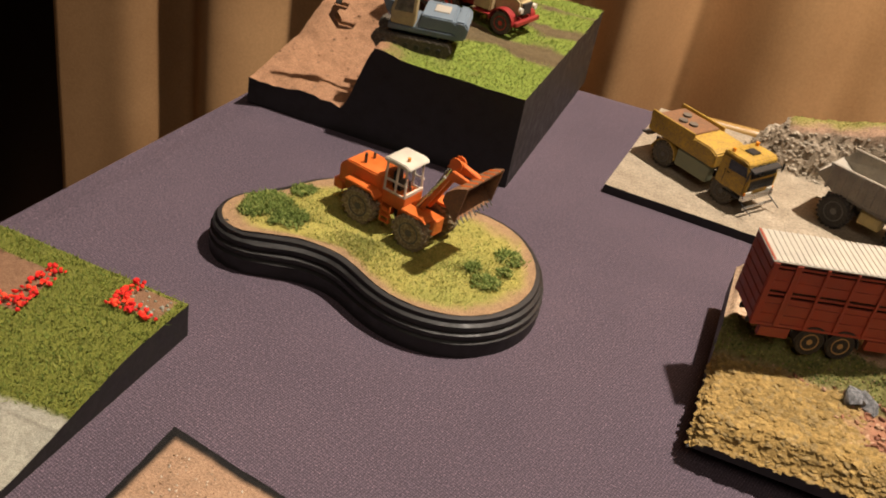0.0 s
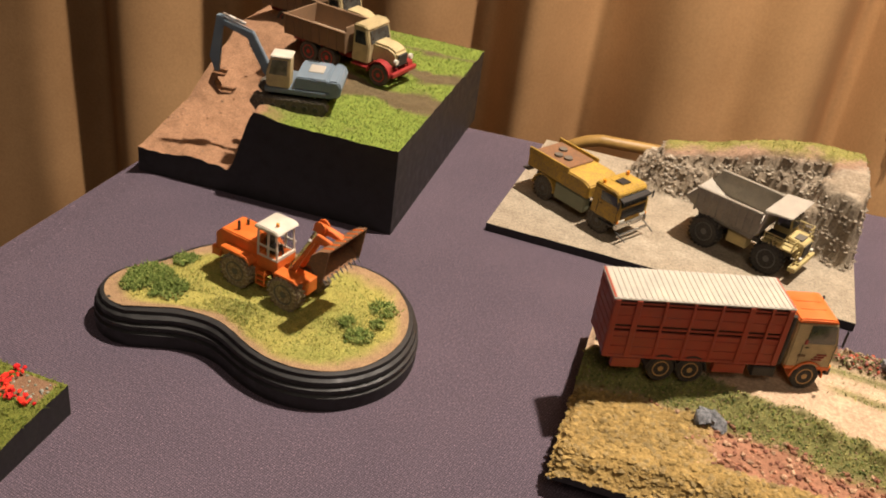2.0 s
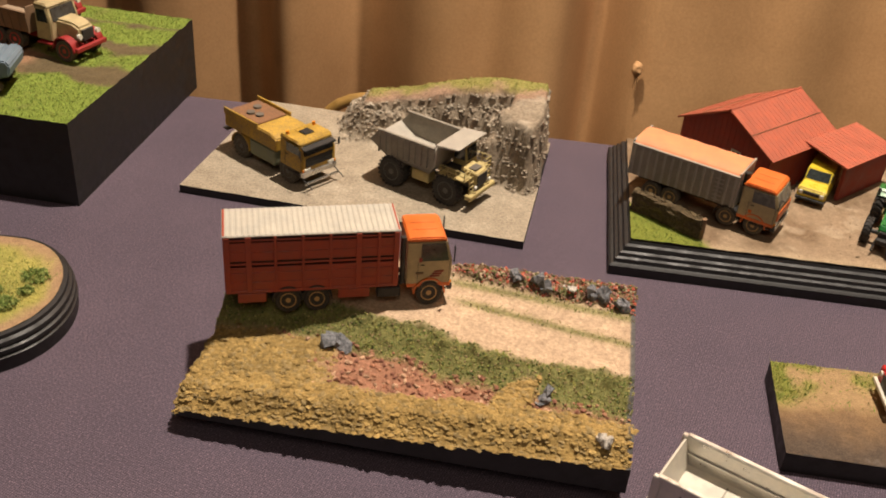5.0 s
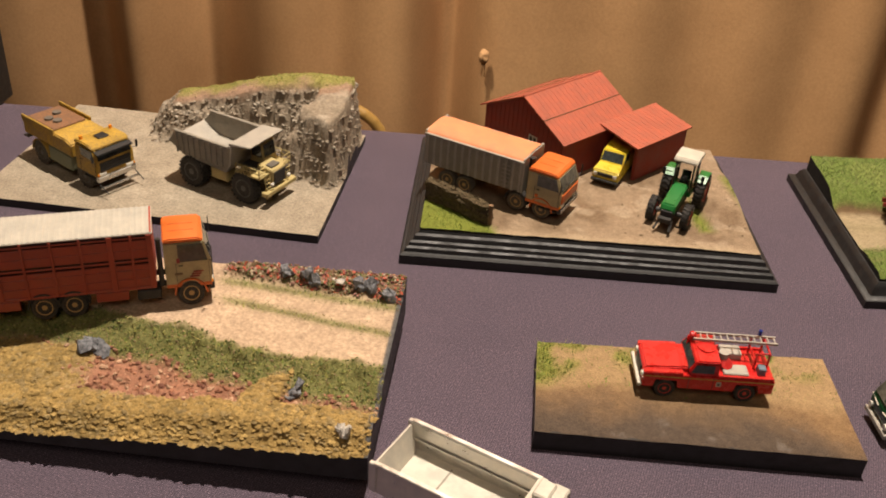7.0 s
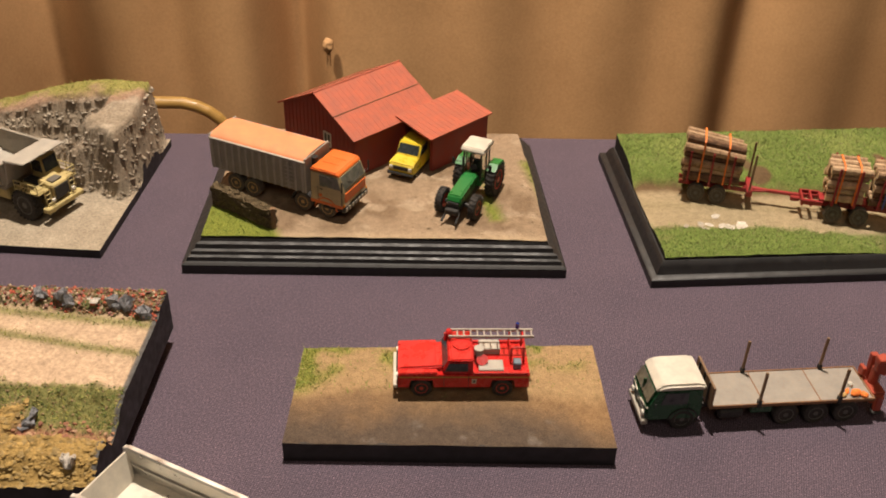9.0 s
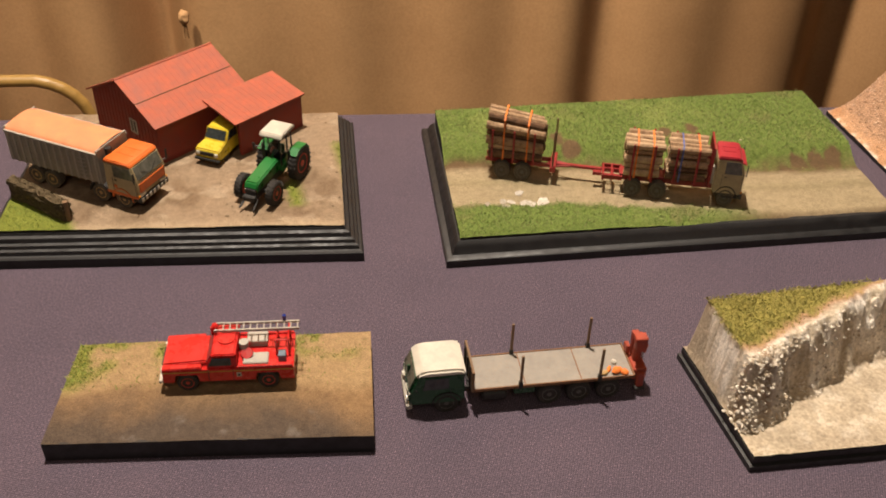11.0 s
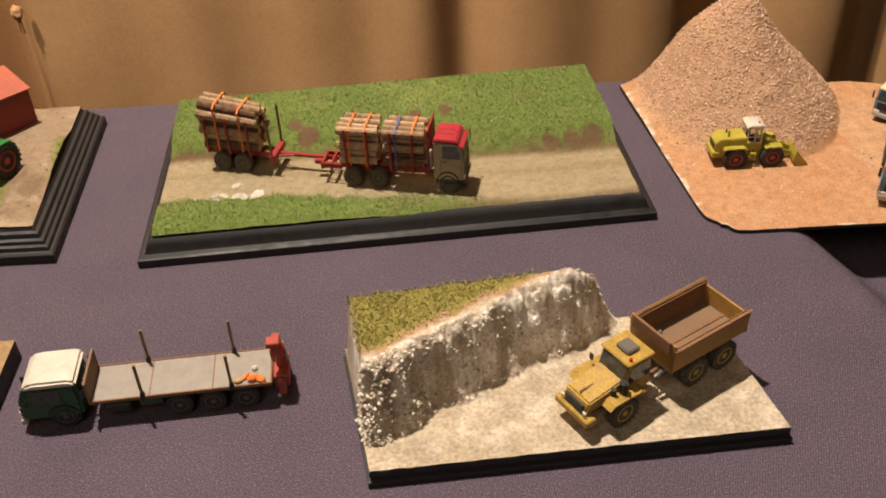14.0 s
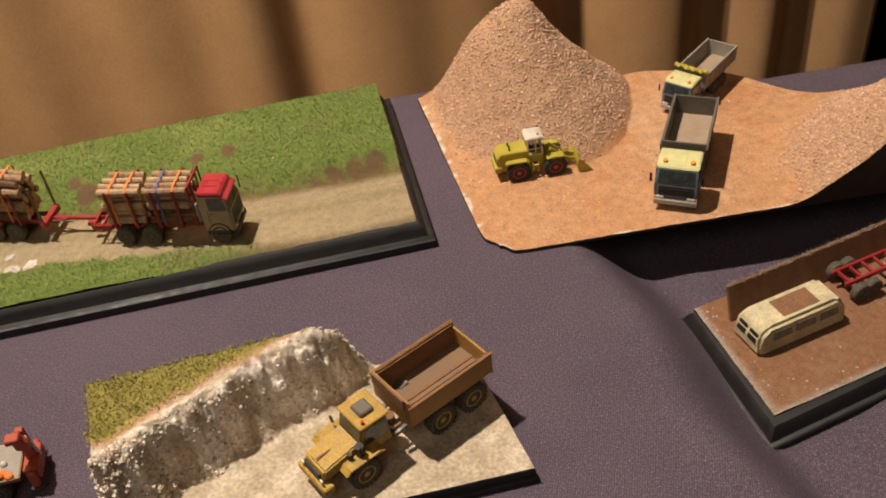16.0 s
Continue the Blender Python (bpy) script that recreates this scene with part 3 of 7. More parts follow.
def farm():
    b = plinth("diorama_base", FARM, [(0, T), (0, T + 0.0065), (0.0012, T + 0.0075), (0.0028, T + 0.0078), (0.0034, T + 0.0105), (0.0052, T + 0.0112), (0.0058, T + 0.0135), (0.0078, T + 0.0142), (0.0086, T + 0.0172), (0.0108, T + 0.0180), (0.0114, T + 0.0195)], BK)
    diorama(b, "black stepped plinth with a muddy farmyard on top")

    def height(u, v, x, y):
        return T + 0.0215 + 0.0009 * wnoise(x, y, 0.03, 41) + 0.0005 * wnoise(x, y, 0.008, 42) + 0.004 * step(0.86, 0.94, u) * step(0.2, 0.45, v) * step(0.8, 0.6, v)

    def grass(u, v, x, y):
        n = 0.10 * wnoise(x, y, 0.02, 43)
        return np.clip(step(0.20, 0.15, u + n * 0.3 + 0.5 * (v - 0.1)) * step(0.34, 0.28, v) + step(0.83, 0.88, u + n) * step(0.12, 0.18, v) * step(0.72, 0.6, v + n) * step(0.05, 0.1, np.abs(u - 0.93 + 0.12 * (v - 0.4))), 0, 1)

    def colour(u, v, x, y, zz):
        n = wnoise(x, y, 0.03, 44)
        return blend((0.29, 0.215, 0.145), [(step(-0.1, 0.4, n) * 0.75, (0.17, 0.115, 0.07)), (step(0.25, 0.5, wnoise(x, y, 0.02, 45)) * 0.6, (0.40, 0.32, 0.23)), (step(0.08, 0.0, v) * 0.6, (0.42, 0.33, 0.22)), (grass(u, v, x, y), (0.17, 0.20, 0.035))])
    sheet("farmyard", FARM_TOP, 170, 110, height, colour, T + 0.0185, [M["ground"], M["ground"]], b)
    tufts("grass", b, FARM_TOP, 4200, lambda u, v, x, y: grass(u, v, x, y), height, GREENS, 0.0016, 0.0003, 15)
    lumps("mud_crumbs", b, FARM_TOP, 300, lambda u, v, x, y: 1 - grass(u, v, x, y), height, [(0.30, 0.22, 0.14), (0.22, 0.16, 0.1)], (0.0006, 0.0016), 16)


farm()

# ---- fire appliance board ----
FIRE = [(0.7958, 0.5981), (0.9637, 0.5896), (0.9658, 0.6693), (0.8024, 0.6709)]


def fire_board():
    b = plinth("diorama_base", FIRE, [(0, T), (0, T + 0.0118), (0.0003, T + 0.0122)], BK)
    diorama(b, "flat black board with a worn grassy verge")
    height = lambda u, v, x, y: T + 0.0126 + 0.0005 * wnoise(x, y, 0.012, 51) - 0.0003 * step(0.03, 0, v)

    def zone(u, v, x, y):
        return v + 0.10 * wnoise(x, y, 0.03, 52) - 0.05 * np.cos((u - 0.5) * 3)

    def grass(u, v, x, y):
        return step(0.60, 0.82, zone(u, v, x, y) + 0.22 * step(0.2, 0.0, u) - 0.10 * u) * step(-0.15, 0.35, wnoise(x, y, 0.022, 53) + 0.3 * step(0.3, 0.0, u))

    def colour(u, v, x, y, zz):
        q = zone(u, v, x, y)
        road = 0.9 * step(0.52, 0.06, q + 0.22 * step(0.78, 1.0, u) + 0.1 * wnoise(x, y, 0.012, 55))
        return blend((0.34, 0.235, 0.125), [(step(0.55, 0.36, q) * 0.75, (0.20, 0.12, 0.06)), (road, (0.075, 0.060, 0.05)), (road * step(0.35, 0.6, wnoise(x, y, 0.01, 54)) * 0.5, (0.2, 0.18, 0.16)), (grass(u, v, x, y), (0.22, 0.23, 0.05))])
    sheet("verge", FIRE, 170, 72, height, colour, T + 0.0115, [M["ground"], BK], b)
    tufts("grass", b, FIRE, 6500, lambda u, v, x, y: grass(u, v, x, y) * 0.9 + 0.06 * step(0.4, 0.6, v), height, GREENS + [(0.34, 0.27, 0.12)], 0.0015, 0.0003, 17)


fire_board()

# ---- timber lane board ----
TIMBER = [(1.0183, 0.7403), (1.3420, 0.7510), (1.3354, 0.9252), (1.0172, 0.9105)]
TIMBER_TOP = [(1.0278, 0.7501), (1.3321, 0.7602), (1.3263, 0.9153), (1.0267, 0.9015)]


def timber_board():
    b = plinth("diorama_base", TIMBER, [(0, T), (0, T + 0.0055), (0.0015, T + 0.0065), (0.0040, T + 0.0072), (0.0052, T + 0.0095), (0.0058, T + 0.0118), (0.0075, T + 0.0140), (0.0085, T + 0.0150)], BK, 35)
    diorama(b, "black cove-moulded base with a forest lane and meadow")

    def track(u, v, x, y):
        return v - (0.42 - 0.20 * step(0.0, 0.9, u)) + 0.02 * wnoise(x, y, 0.02, 61)

    def height(u, v, x, y):
        t = track(u, v, x, y)
        rise = 0.010 * step(0.14, 0.30, t + 0.03 * wnoise(x, y, 0.02, 62)) * step(0.04, 0.12, u + 0.25 * (v - 0.3))
        front = 0.0025 * step(-0.16, -0.24, t) * step(0.6, 0.3, u)
        return T + 0.0165 + rise + front + 0.0007 * wnoise(x, y, 0.012, 63) - 0.002 * step(0.03, 0, v)

    def grass(u, v, x, y):
        t = track(u, v, x, y) + 0.05 * wnoise(x, y, 0.012, 64)
        hole = np.minimum.reduce([np.hypot((u - a) / 0.024, (v - c) / 0.06) for a, c in ((0.285, 0.68), (0.31, 0.60), (0.56, 0.66), (0.63, 0.68), (0.95, 0.42), (0.90, 0.41), (0.86, 0.40))])
        path = np.exp(-((u - 0.03) / 0.05) ** 2) * np.exp(-((v - 0.5) / 0.12) ** 2)
        return np.clip(step(0.12, 0.22, t) + step(-0.15, -0.21, t) * step(0.75, 0.5, u), 0, 1) * step(0.8, 1.3, hole + 0.25 + 0.7 * wnoise(x, y, 0.01, 65)) * (1 - step(0.3, 0.6, path))

    def colour(u, v, x, y, zz):
        t = track(u, v, x, y)
        g = grass(u, v, x, y)
        return blend((0.13, 0.085, 0.045), [(step(0.15, 0.09, t) * step(-0.26, -0.16, t + 0 * u) , (0.33, 0.27, 0.17)), (np.exp(-(t / 0.03) ** 2) * 0.4, (0.20, 0.17, 0.09)), (g, (0.15, 0.21, 0.05)), (g * step(0.0, 0.6, wnoise(x, y, 0.04, 66)) * 0.6, (0.26, 0.30, 0.09)), (g * step(0.25, 0.6, wnoise(x, y, 0.025, 67)) * 0.5, (0.20, 0.16, 0.08))])
    sheet("lane_ground", TIMBER_TOP, 260, 110, height, colour, T + 0.0140, [M["ground"], M["ground"]], b)
    tufts("grass", b, TIMBER_TOP, 38000, lambda u, v, x, y: grass(u, v, x, y), height, [(0.13, 0.19, 0.045), (0.19, 0.25, 0.075), (0.085, 0.14, 0.03), (0.26, 0.28, 0.11), (0.20, 0.19, 0.09)], 0.0014, 0.00024, 18)
    lumps("stone_outcrop", b, TIMBER_TOP, 75, lambda u, v, x, y: np.exp(-((u - 0.72) / 0.03) ** 2 - ((v - 0.52) / 0.04) ** 2) + np.exp(-((u - 0.245) / 0.03) ** 2 - ((v - 0.60) / 0.06) ** 2), height, [(0.42, 0.36, 0.28), (0.34, 0.25, 0.17), (0.5, 0.45, 0.38)], (0.002, 0.006), 19)
    lumps("puddle_slab", b, TIMBER_TOP, 160, lambda u, v, x, y: np.exp(-(((u - 0.155) / 0.065) ** 2 + ((v - 0.235) / 0.075) ** 2) ** 2), height, [(0.45, 0.42, 0.36), (0.36, 0.32, 0.26), (0.52, 0.48, 0.42)], (0.005, 0.013), 20, 0.12, lift=0.6)


timber_board()

# ---- chalk cutting board ----
CHALK = [(1.1557, 0.5589), (1.3608, 0.5646), (1.3430, 0.6559), (1.1438, 0.6454)]


def chalk_board():
    b = plinth("diorama_base", CHALK, [(0, T), (0, T + 0.004), (0.0018, T + 0.0045), (0.0020, T + 0.0055), (0.0012, T + 0.006), (0.0012, T + 0.0095)], BK)
    diorama(b, "black board with a white chalk cutting and quarry floor")

    def cliff(u, v, x, y):
        n = 0.05 * wnoise(x, y, 0.012, 71)
        line = 0.20 + 0.68 * np.clip((u - 0.05) / 0.68, 0, 1)
        k = step(0.0, 0.20, v - line + 1.6 * n) * step(0.77, 0.68, u + n) * step(0.0, 0.030, u + n * 0.1) * step(1.0, 0.93, v + n * 0.3)
        return k

    def height(u, v, x, y):
        k = cliff(u, v, x, y)
        crag = (np.abs(wnoise(x, y, 0.007, 72)) * 0.0065 + np.abs(wnoise(x, y, 0.003, 73)) * 0.0022) * step(0.02, 0.2, k) * step(1.05, 0.8, k)
        return T + 0.0105 + k * (0.0395 + 0.006 * u) + crag + 0.0005 * wnoise(x, y, 0.006, 74)

    def colour(u, v, x, y, zz):
        k = cliff(u, v, x, y)
        n = wnoise(x, y, 0.008, 75)
        d = v - (0.20 + 0.68 * np.clip((u - 0.05) / 0.68, 0, 1))
        moss = step(0.24, 0.34, d + 0.08 * n) * step(0.9, 1.0, k)
        soil = step(0.19, 0.27, d + 0.06 * n) * step(0.85, 1.0, k)
        stain = np.exp(-((u - 0.075) / 0.022) ** 2) * step(0.02, 0.2, k)
        return blend((0.46, 0.385, 0.285), [(step(-0.1, 0.5, n) * 0.6, (0.62, 0.55, 0.45)), (step(0.02, 0.2, k), (0.62, 0.55, 0.44)), (step(0.02, 0.2, k) * step(-0.25, 0.25, n), (0.84, 0.80, 0.73)), (step(0.02, 0.2, k) * step(0.1, -0.5, n) * 0.5, (0.36, 0.29, 0.20)), (stain * 0.8, (0.22, 0.13, 0.07)), (soil, (0.40, 0.25, 0.15)), (moss, (0.26, 0.23, 0.06))])
    sheet("chalk_ground", [(1.1570, 0.5604), (1.3590, 0.5660), (1.3418, 0.6543), (1.1455, 0.6440)], 260, 170, height, colour, T + 0.009, [M["rock"], M["rock"]], b)
    d_ = lambda u, v: v - (0.20 + 0.68 * np.clip((u - 0.05) / 0.68, 0, 1))
    tufts("moss", b, CHALK, 12000, lambda u, v, x, y: step(0.22, 0.34, d_(u, v)) * step(0.9, 1.0, cliff(u, v, x, y)), height, [(0.27, 0.24, 0.06), (0.20, 0.19, 0.05), (0.34, 0.29, 0.09)], 0.0012, 0.0004, 21)
    lumps("chalk_rubble", b, CHALK, 3400, lambda u, v, x, y: (cliff(u, v, x, y) > 0.02) * (d_(u, v) < 0.20), height, [(0.72, 0.67, 0.59), (0.58, 0.52, 0.43), (0.44, 0.37, 0.28), (0.66, 0.61, 0.53)], (0.0008, 0.0030), 22, 0.8, lift=-0.3)


chalk_board()

# ---- gravel heap board ----
HEAP = [(1.3724, 0.7305), (1.7099, 0.7183), (1.7180, 0.8091), (1.3562, 0.9204)]


def heap_board():
    def height(u, v, x, y):
        n = 0.006 * wnoise(x, y, 0.05, 81)
        r = np.hypot((x - 1.434) / np.where(x > 1.434, 0.82, 1.12), y - 0.895) + n
        cone = 0.087 * np.clip(1 - r / 0.094, 0, 1) * step(-0.02, 0.13, u)
        cone = np.where(cone > 0.078, 0.078 + (cone - 0.078) * 0.45, cone)
        r2 = np.hypot(x - 1.672, (y - 0.735) / 0.9) + n
        hill = 0.075 * step(0.118, 0.0, r2)
        return T + 0.003 + cone + hill + 0.0006 * wnoise(x, y, 0.006, 82)

    def pile(u, v, x, y):
        return step(0.001, 0.013, height(u, v, x, y) - T - 0.002 + 0.004 * wnoise(x, y, 0.02, 83))

    def colour(u, v, x, y, zz):
        n = wnoise(x, y, 0.05, 84)
        return blend((0.52, 0.29, 0.155), [(step(0.0, 0.5, n) * 0.5, (0.58, 0.38, 0.235)), (step(0.2, 0.7, wnoise(x, y, 0.03, 85)) * 0.5, (0.47, 0.20, 0.075)), (pile(u, v, x, y), (0.48, 0.305, 0.195)), (step(0.012, 0.004, np.minimum(u, v)) * step(0, 0.4, wnoise(x, y, 0.008, 86)), (0.7, 0.62, 0.52))])

    def trim(u, v):
        k = np.exp(-(u / 0.03) ** 2 - (v / 0.06) ** 2)
        back = step(0.25, 1.0, v) * 0.036 * np.exp(-((u - 0.53) / 0.16) ** 4)
        return np.stack([0.007 * k, 0.007 * k + back], -1)
    b = sheet("diorama_base", HEAP, 260, 150, height, colour, T + 0.0005, [M["gravel"], BK], None, trim)
    diorama(b, "thin board with a sandy yard and two gravel heaps")
    lumps("gravel", b, HEAP, 15000, lambda u, v, x, y: pile(u, v, x, y), height, [(0.52, 0.335, 0.215), (0.47, 0.295, 0.185), (0.58, 0.40, 0.28), (0.43, 0.265, 0.17)], (0.0009, 0.0021), 23, 0.8, "leaf", trim, 0.1)
    return height


heap_board()

# ---- scrapyard board on the lower table ----
SCRAP = [(1.4866, 0.5774), (1.7378, 0.6427), (1.7230, 0.7492), (1.4744, 0.6815)]


def scrap_board():
    b = plinth("diorama_base", SCRAP, [(0, LOW), (0, LOW + 0.0045), (0.0012, LOW + 0.0055), (0.0030, LOW + 0.006), (0.0042, LOW + 0.009), (0.0050, LOW + 0.0115), (0.0068, LOW + 0.0135), (0.0085, LOW + 0.0138)], BK, 35)
    diorama(b, "black moulded frame base with a rusty dirt yard")
    q = np.array(SCRAP)
    c = q.mean(0)
    top = [tuple(p) for p in (c + (q - c) * np.array([[0.93, 0.83]]))]
    height = lambda u, v, x, y: LOW + 0.0148 + 0.0006 * wnoise(x, y, 0.012, 91)

    def colour(u, v, x, y, zz):
        n, n2 = wnoise(x, y, 0.03, 92), wnoise(x, y, 0.012, 93)
        # Rusty dirt tones, darkened so the weaker light at this end is in the colour.
        return blend((0.24, 0.125, 0.07), [(step(0.1, 0.5, n), (0.13, 0.07, 0.045)), (step(0.0, 0.6, n2) * 0.4, (0.30, 0.19, 0.115)), (step(0.05, 0.0, np.minimum(u * 2, v)), (0.36, 0.30, 0.25))])
    sheet("dirt_yard", top, 150, 60, height, colour, LOW + 0.012, [M["ground"], M["ground"]], b)
    lumps("grit", b, top, 500, lambda u, v, x, y: step(0.12, 0.0, np.minimum(u * 2, v)) + 0.05, height, [(0.5, 0.45, 0.4), (0.3, 0.2, 0.14)], (0.0005, 0.0015), 24)
    return b


scrap_board()

# ---- garden board ----
GARDEN = [(0.1537, 0.3877), (0.2507, 0.3875), (0.2680, 0.5556), (0.1543, 0.5683)]


def garden_board():
    def height(u, v, x, y):
        return T + 0.0040 + 0.0138 * step(0.25, 0.85, v) + 0.0006 * wnoise(x, y, 0.01, 101)

    def stonework(u, v, x, y):
        return step(0.54, 0.52, v + 0.02 * wnoise(x, y, 0.02, 102))

    def bed(u, v, x, y):
        return np.clip((np.abs(u - 0.26) < 0.23) * (np.abs(v - 0.83) < 0.085) + (np.abs(u - 0.87) < 0.09) * (np.abs(v - 0.945) < 0.045), 0, 1).astype(float)

    def colour(u, v, x, y, zz):
        s = stonework(u, v, x, y)
        gx, gy = np.abs(np.modf(u * 4.0)[0] - 0.5), np.abs(np.modf(v * 6.0)[0] - 0.5)
        joint = step(0.46, 0.49, np.maximum(gx, gy)) * s
        return blend((0.16, 0.18, 0.035), [(s, (0.36, 0.36, 0.31)), (s * step(0, 0.5, wnoise(x, y, 0.02, 103)) * 0.5, (0.27, 0.28, 0.25)), (joint * 0.6, (0.22, 0.22, 0.19)), (bed(u, v, x, y), (0.22, 0.13, 0.08))])
    b = sheet("diorama_base", GARDEN, 110, 140, height, colour, T, [M["ground"], BK])
    diorama(b, "black-sided board with a lawn, paving and red flower beds")
    tufts("lawn", b, GARDEN, 11000, lambda u, v, x, y: (1 - stonework(u, v, x, y)) * (1 - bed(u, v, x, y)), height, [(0.15, 0.18, 0.03), (0.20, 0.21, 0.05), (0.11, 0.15, 0.03)], 0.0016, 0.0003, 25)

    def flowers(u, v, x, y):
        e1 = np.maximum(np.abs(u - 0.26) / 0.25, np.abs(v - 0.83) / 0.095)
        l1 = ((u > 0.43) | (v < 0.78)) & (e1 < 1.0) & (e1 > 0.0) & ((u > 0.43) & (np.abs(v - 0.83) < 0.1) | (v < 0.775) & (v > 0.73))
        e2 = ((np.abs(u - 0.775) < 0.03) & (np.abs(v - 0.94) < 0.06)) | ((np.abs(v - 0.895) < 0.02) & (np.abs(u - 0.86) < 0.11))
        return (l1 | e2).astype(float)
    lumps("red_flower", b, GARDEN, 620, flowers, lambda u, v, x, y: height(u, v, x, y) + 0.0016, [(0.75, 0.035, 0.02), (0.85, 0.07, 0.03), (0.6, 0.02, 0.02)], (0.0014, 0.0032), 26, 0.9, "leaf")
    lumps("grey_shrub", b, GARDEN, 240, lambda u, v, x, y: (np.abs(u - 0.88) < 0.08) * (np.abs(v - 0.95) < 0.035) * 1.0, height, [(0.3, 0.3, 0.25), (0.22, 0.24, 0.18)], (0.001, 0.0022), 27, 0.8, "leaf")


garden_board()

# ---- bare sand board ----
SANDY = [(0.2835, 0.3874), (0.3826, 0.3680), (0.3905, 0.4730), (0.2934, 0.4990)]


def sand_board():
    height = lambda u, v, x, y: T + 0.0045 + 0.0008 * wnoise(x, y, 0.012, 111) - 0.001 * step(0.04, 0, np.minimum(np.minimum(u, 1 - u), 1 - v))
    edge = lambda u, v: np.minimum(np.minimum(u, 1 - u), 1 - v)

    def colour(u, v, x, y, zz):
        n = wnoise(x, y, 0.02, 112)
        return blend((0.36, 0.24, 0.16), [(step(0, 0.5, n) * 0.5, (0.44, 0.31, 0.21)), (step(0.055, 0.03, edge(u, v) + 0.012 * n), (0.012, 0.012, 0.012))])
    b = sheet("diorama_base", SANDY, 90, 90, height, colour, T, [M["gravel"], BK])
    diorama(b, "small black-edged board covered in bare sandy soil")
    lumps("grit", b, SANDY, 700, lambda u, v, x, y: step(0.06, 0.1, edge(u, v)), height, [(0.5, 0.38, 0.28), (0.3, 0.2, 0.13), (0.62, 0.55, 0.46)], (0.0005, 0.0015), 28)
    lumps("moss_tuft", b, SANDY, 40, lambda u, v, x, y: np.exp(-((u - 0.60) / 0.04) ** 2 - ((v - 0.60) / 0.05) ** 2), height, [(0.35, 0.33, 0.06)], (0.001, 0.002), 29, 0.8, "leaf")


sand_board()


# ---- vehicle kit: millimetres, x forward, y to the left, z up from the ground ----
MM = 0.001


def part(name, bm, material, parent, label="", smooth=None):
    ob = link_bm(name, bm, material, smooth, MM)
    ob.parent = parent
    return tagged(ob, label) if label else ob


def thing(name, at, heading, label, category, group="", size=1.0):
    e = new(name)
    e.matrix_world = pose(*at, 0, 0, heading) @ Matrix.Diagonal((*(size if isinstance(size, tuple) else (size,) * 3), 1))
    e.empty_display_size = 0.01
    return tagged(e, label, category, group)


def box(x0, x1, y0, y1, z0, z1, bev=0.35, bm=None):
    own = bm or bmesh.new()
    r = bmesh.ops.create_cube(own, size=1, matrix=Matrix.LocRotScale(((x0 + x1) / 2, (y0 + y1) / 2, (z0 + z1) / 2), None, (abs(x1 - x0), abs(y1 - y0), abs(z1 - z0))))
    if bev:
        vs = set(r["verts"])
        es = [e for e in own.edges if e.verts[0] in vs and e.verts[1] in vs]
        bmesh.ops.bevel(own, geom=es, offset=min(bev, abs(x1 - x0) / 3, abs(y1 - y0) / 3, abs(z1 - z0) / 3), segments=1, affect="EDGES")
    return own


def prism(profile, y0, y1, bev=0.3, bm=None, taper=None):
    """Side outline (x, z) drawn across from y0 to y1; taper(x, z) scales the half width there."""
    own = bm or bmesh.new()
    c, hw = (y0 + y1) / 2, (y1 - y0) / 2
    a, b = [], []
    for x, z in profile:
        k = taper(x, z) if taper else 1
        a.append(own.verts.new((x, c - hw * k, z)))
        b.append(own.verts.new((x, c + hw * k, z)))
    fs = [own.faces.new(a), own.faces.new(b[::-1])]
    n = len(profile)
    for i in range(n):
        fs.append(own.faces.new((a[i], b[i], b[(i + 1) % n], a[(i + 1) % n])))
    if bev:
        bmesh.ops.recalc_face_normals(own, faces=fs)
        bmesh.ops.bevel(own, geom=list({e for f in fs for e in f.edges}), offset=bev, segments=2, affect="EDGES")
    return own


def rod(p, q, r, seg=8, bm=None, r2=None):
    own = bm or bmesh.new()
    p, q = Vector(p), Vector(q)
    m = Matrix.Translation((p + q) / 2) @ (q - p).to_track_quat("Z", "Y").to_matrix().to_4x4()
    bmesh.ops.create_cone(own, cap_ends=True, segments=seg, radius1=r, radius2=r if r2 is None else r2, depth=(q - p).length, matrix=m)
    return own


def lathe(profile, seg=24, bm=None, squash=None):
    """(y, radius) pairs turned round the y axis."""
    own = bm or bmesh.new()
    rings = []
    for y, r in profile:
        rings.append([own.verts.new((r * math.cos(2 * math.pi * i / seg), y, r * math.sin(2 * math.pi * i / seg))) for i in range(seg)])
    for a, b in zip(rings, rings[1:]):
        for i in range(seg):
            own.faces.new((a[i], a[(i + 1) % seg], b[(i + 1) % seg], b[i]))
    own.faces.new(rings[0])
    own.faces.new(rings[-1][::-1])
    return own


WHEELS = {}


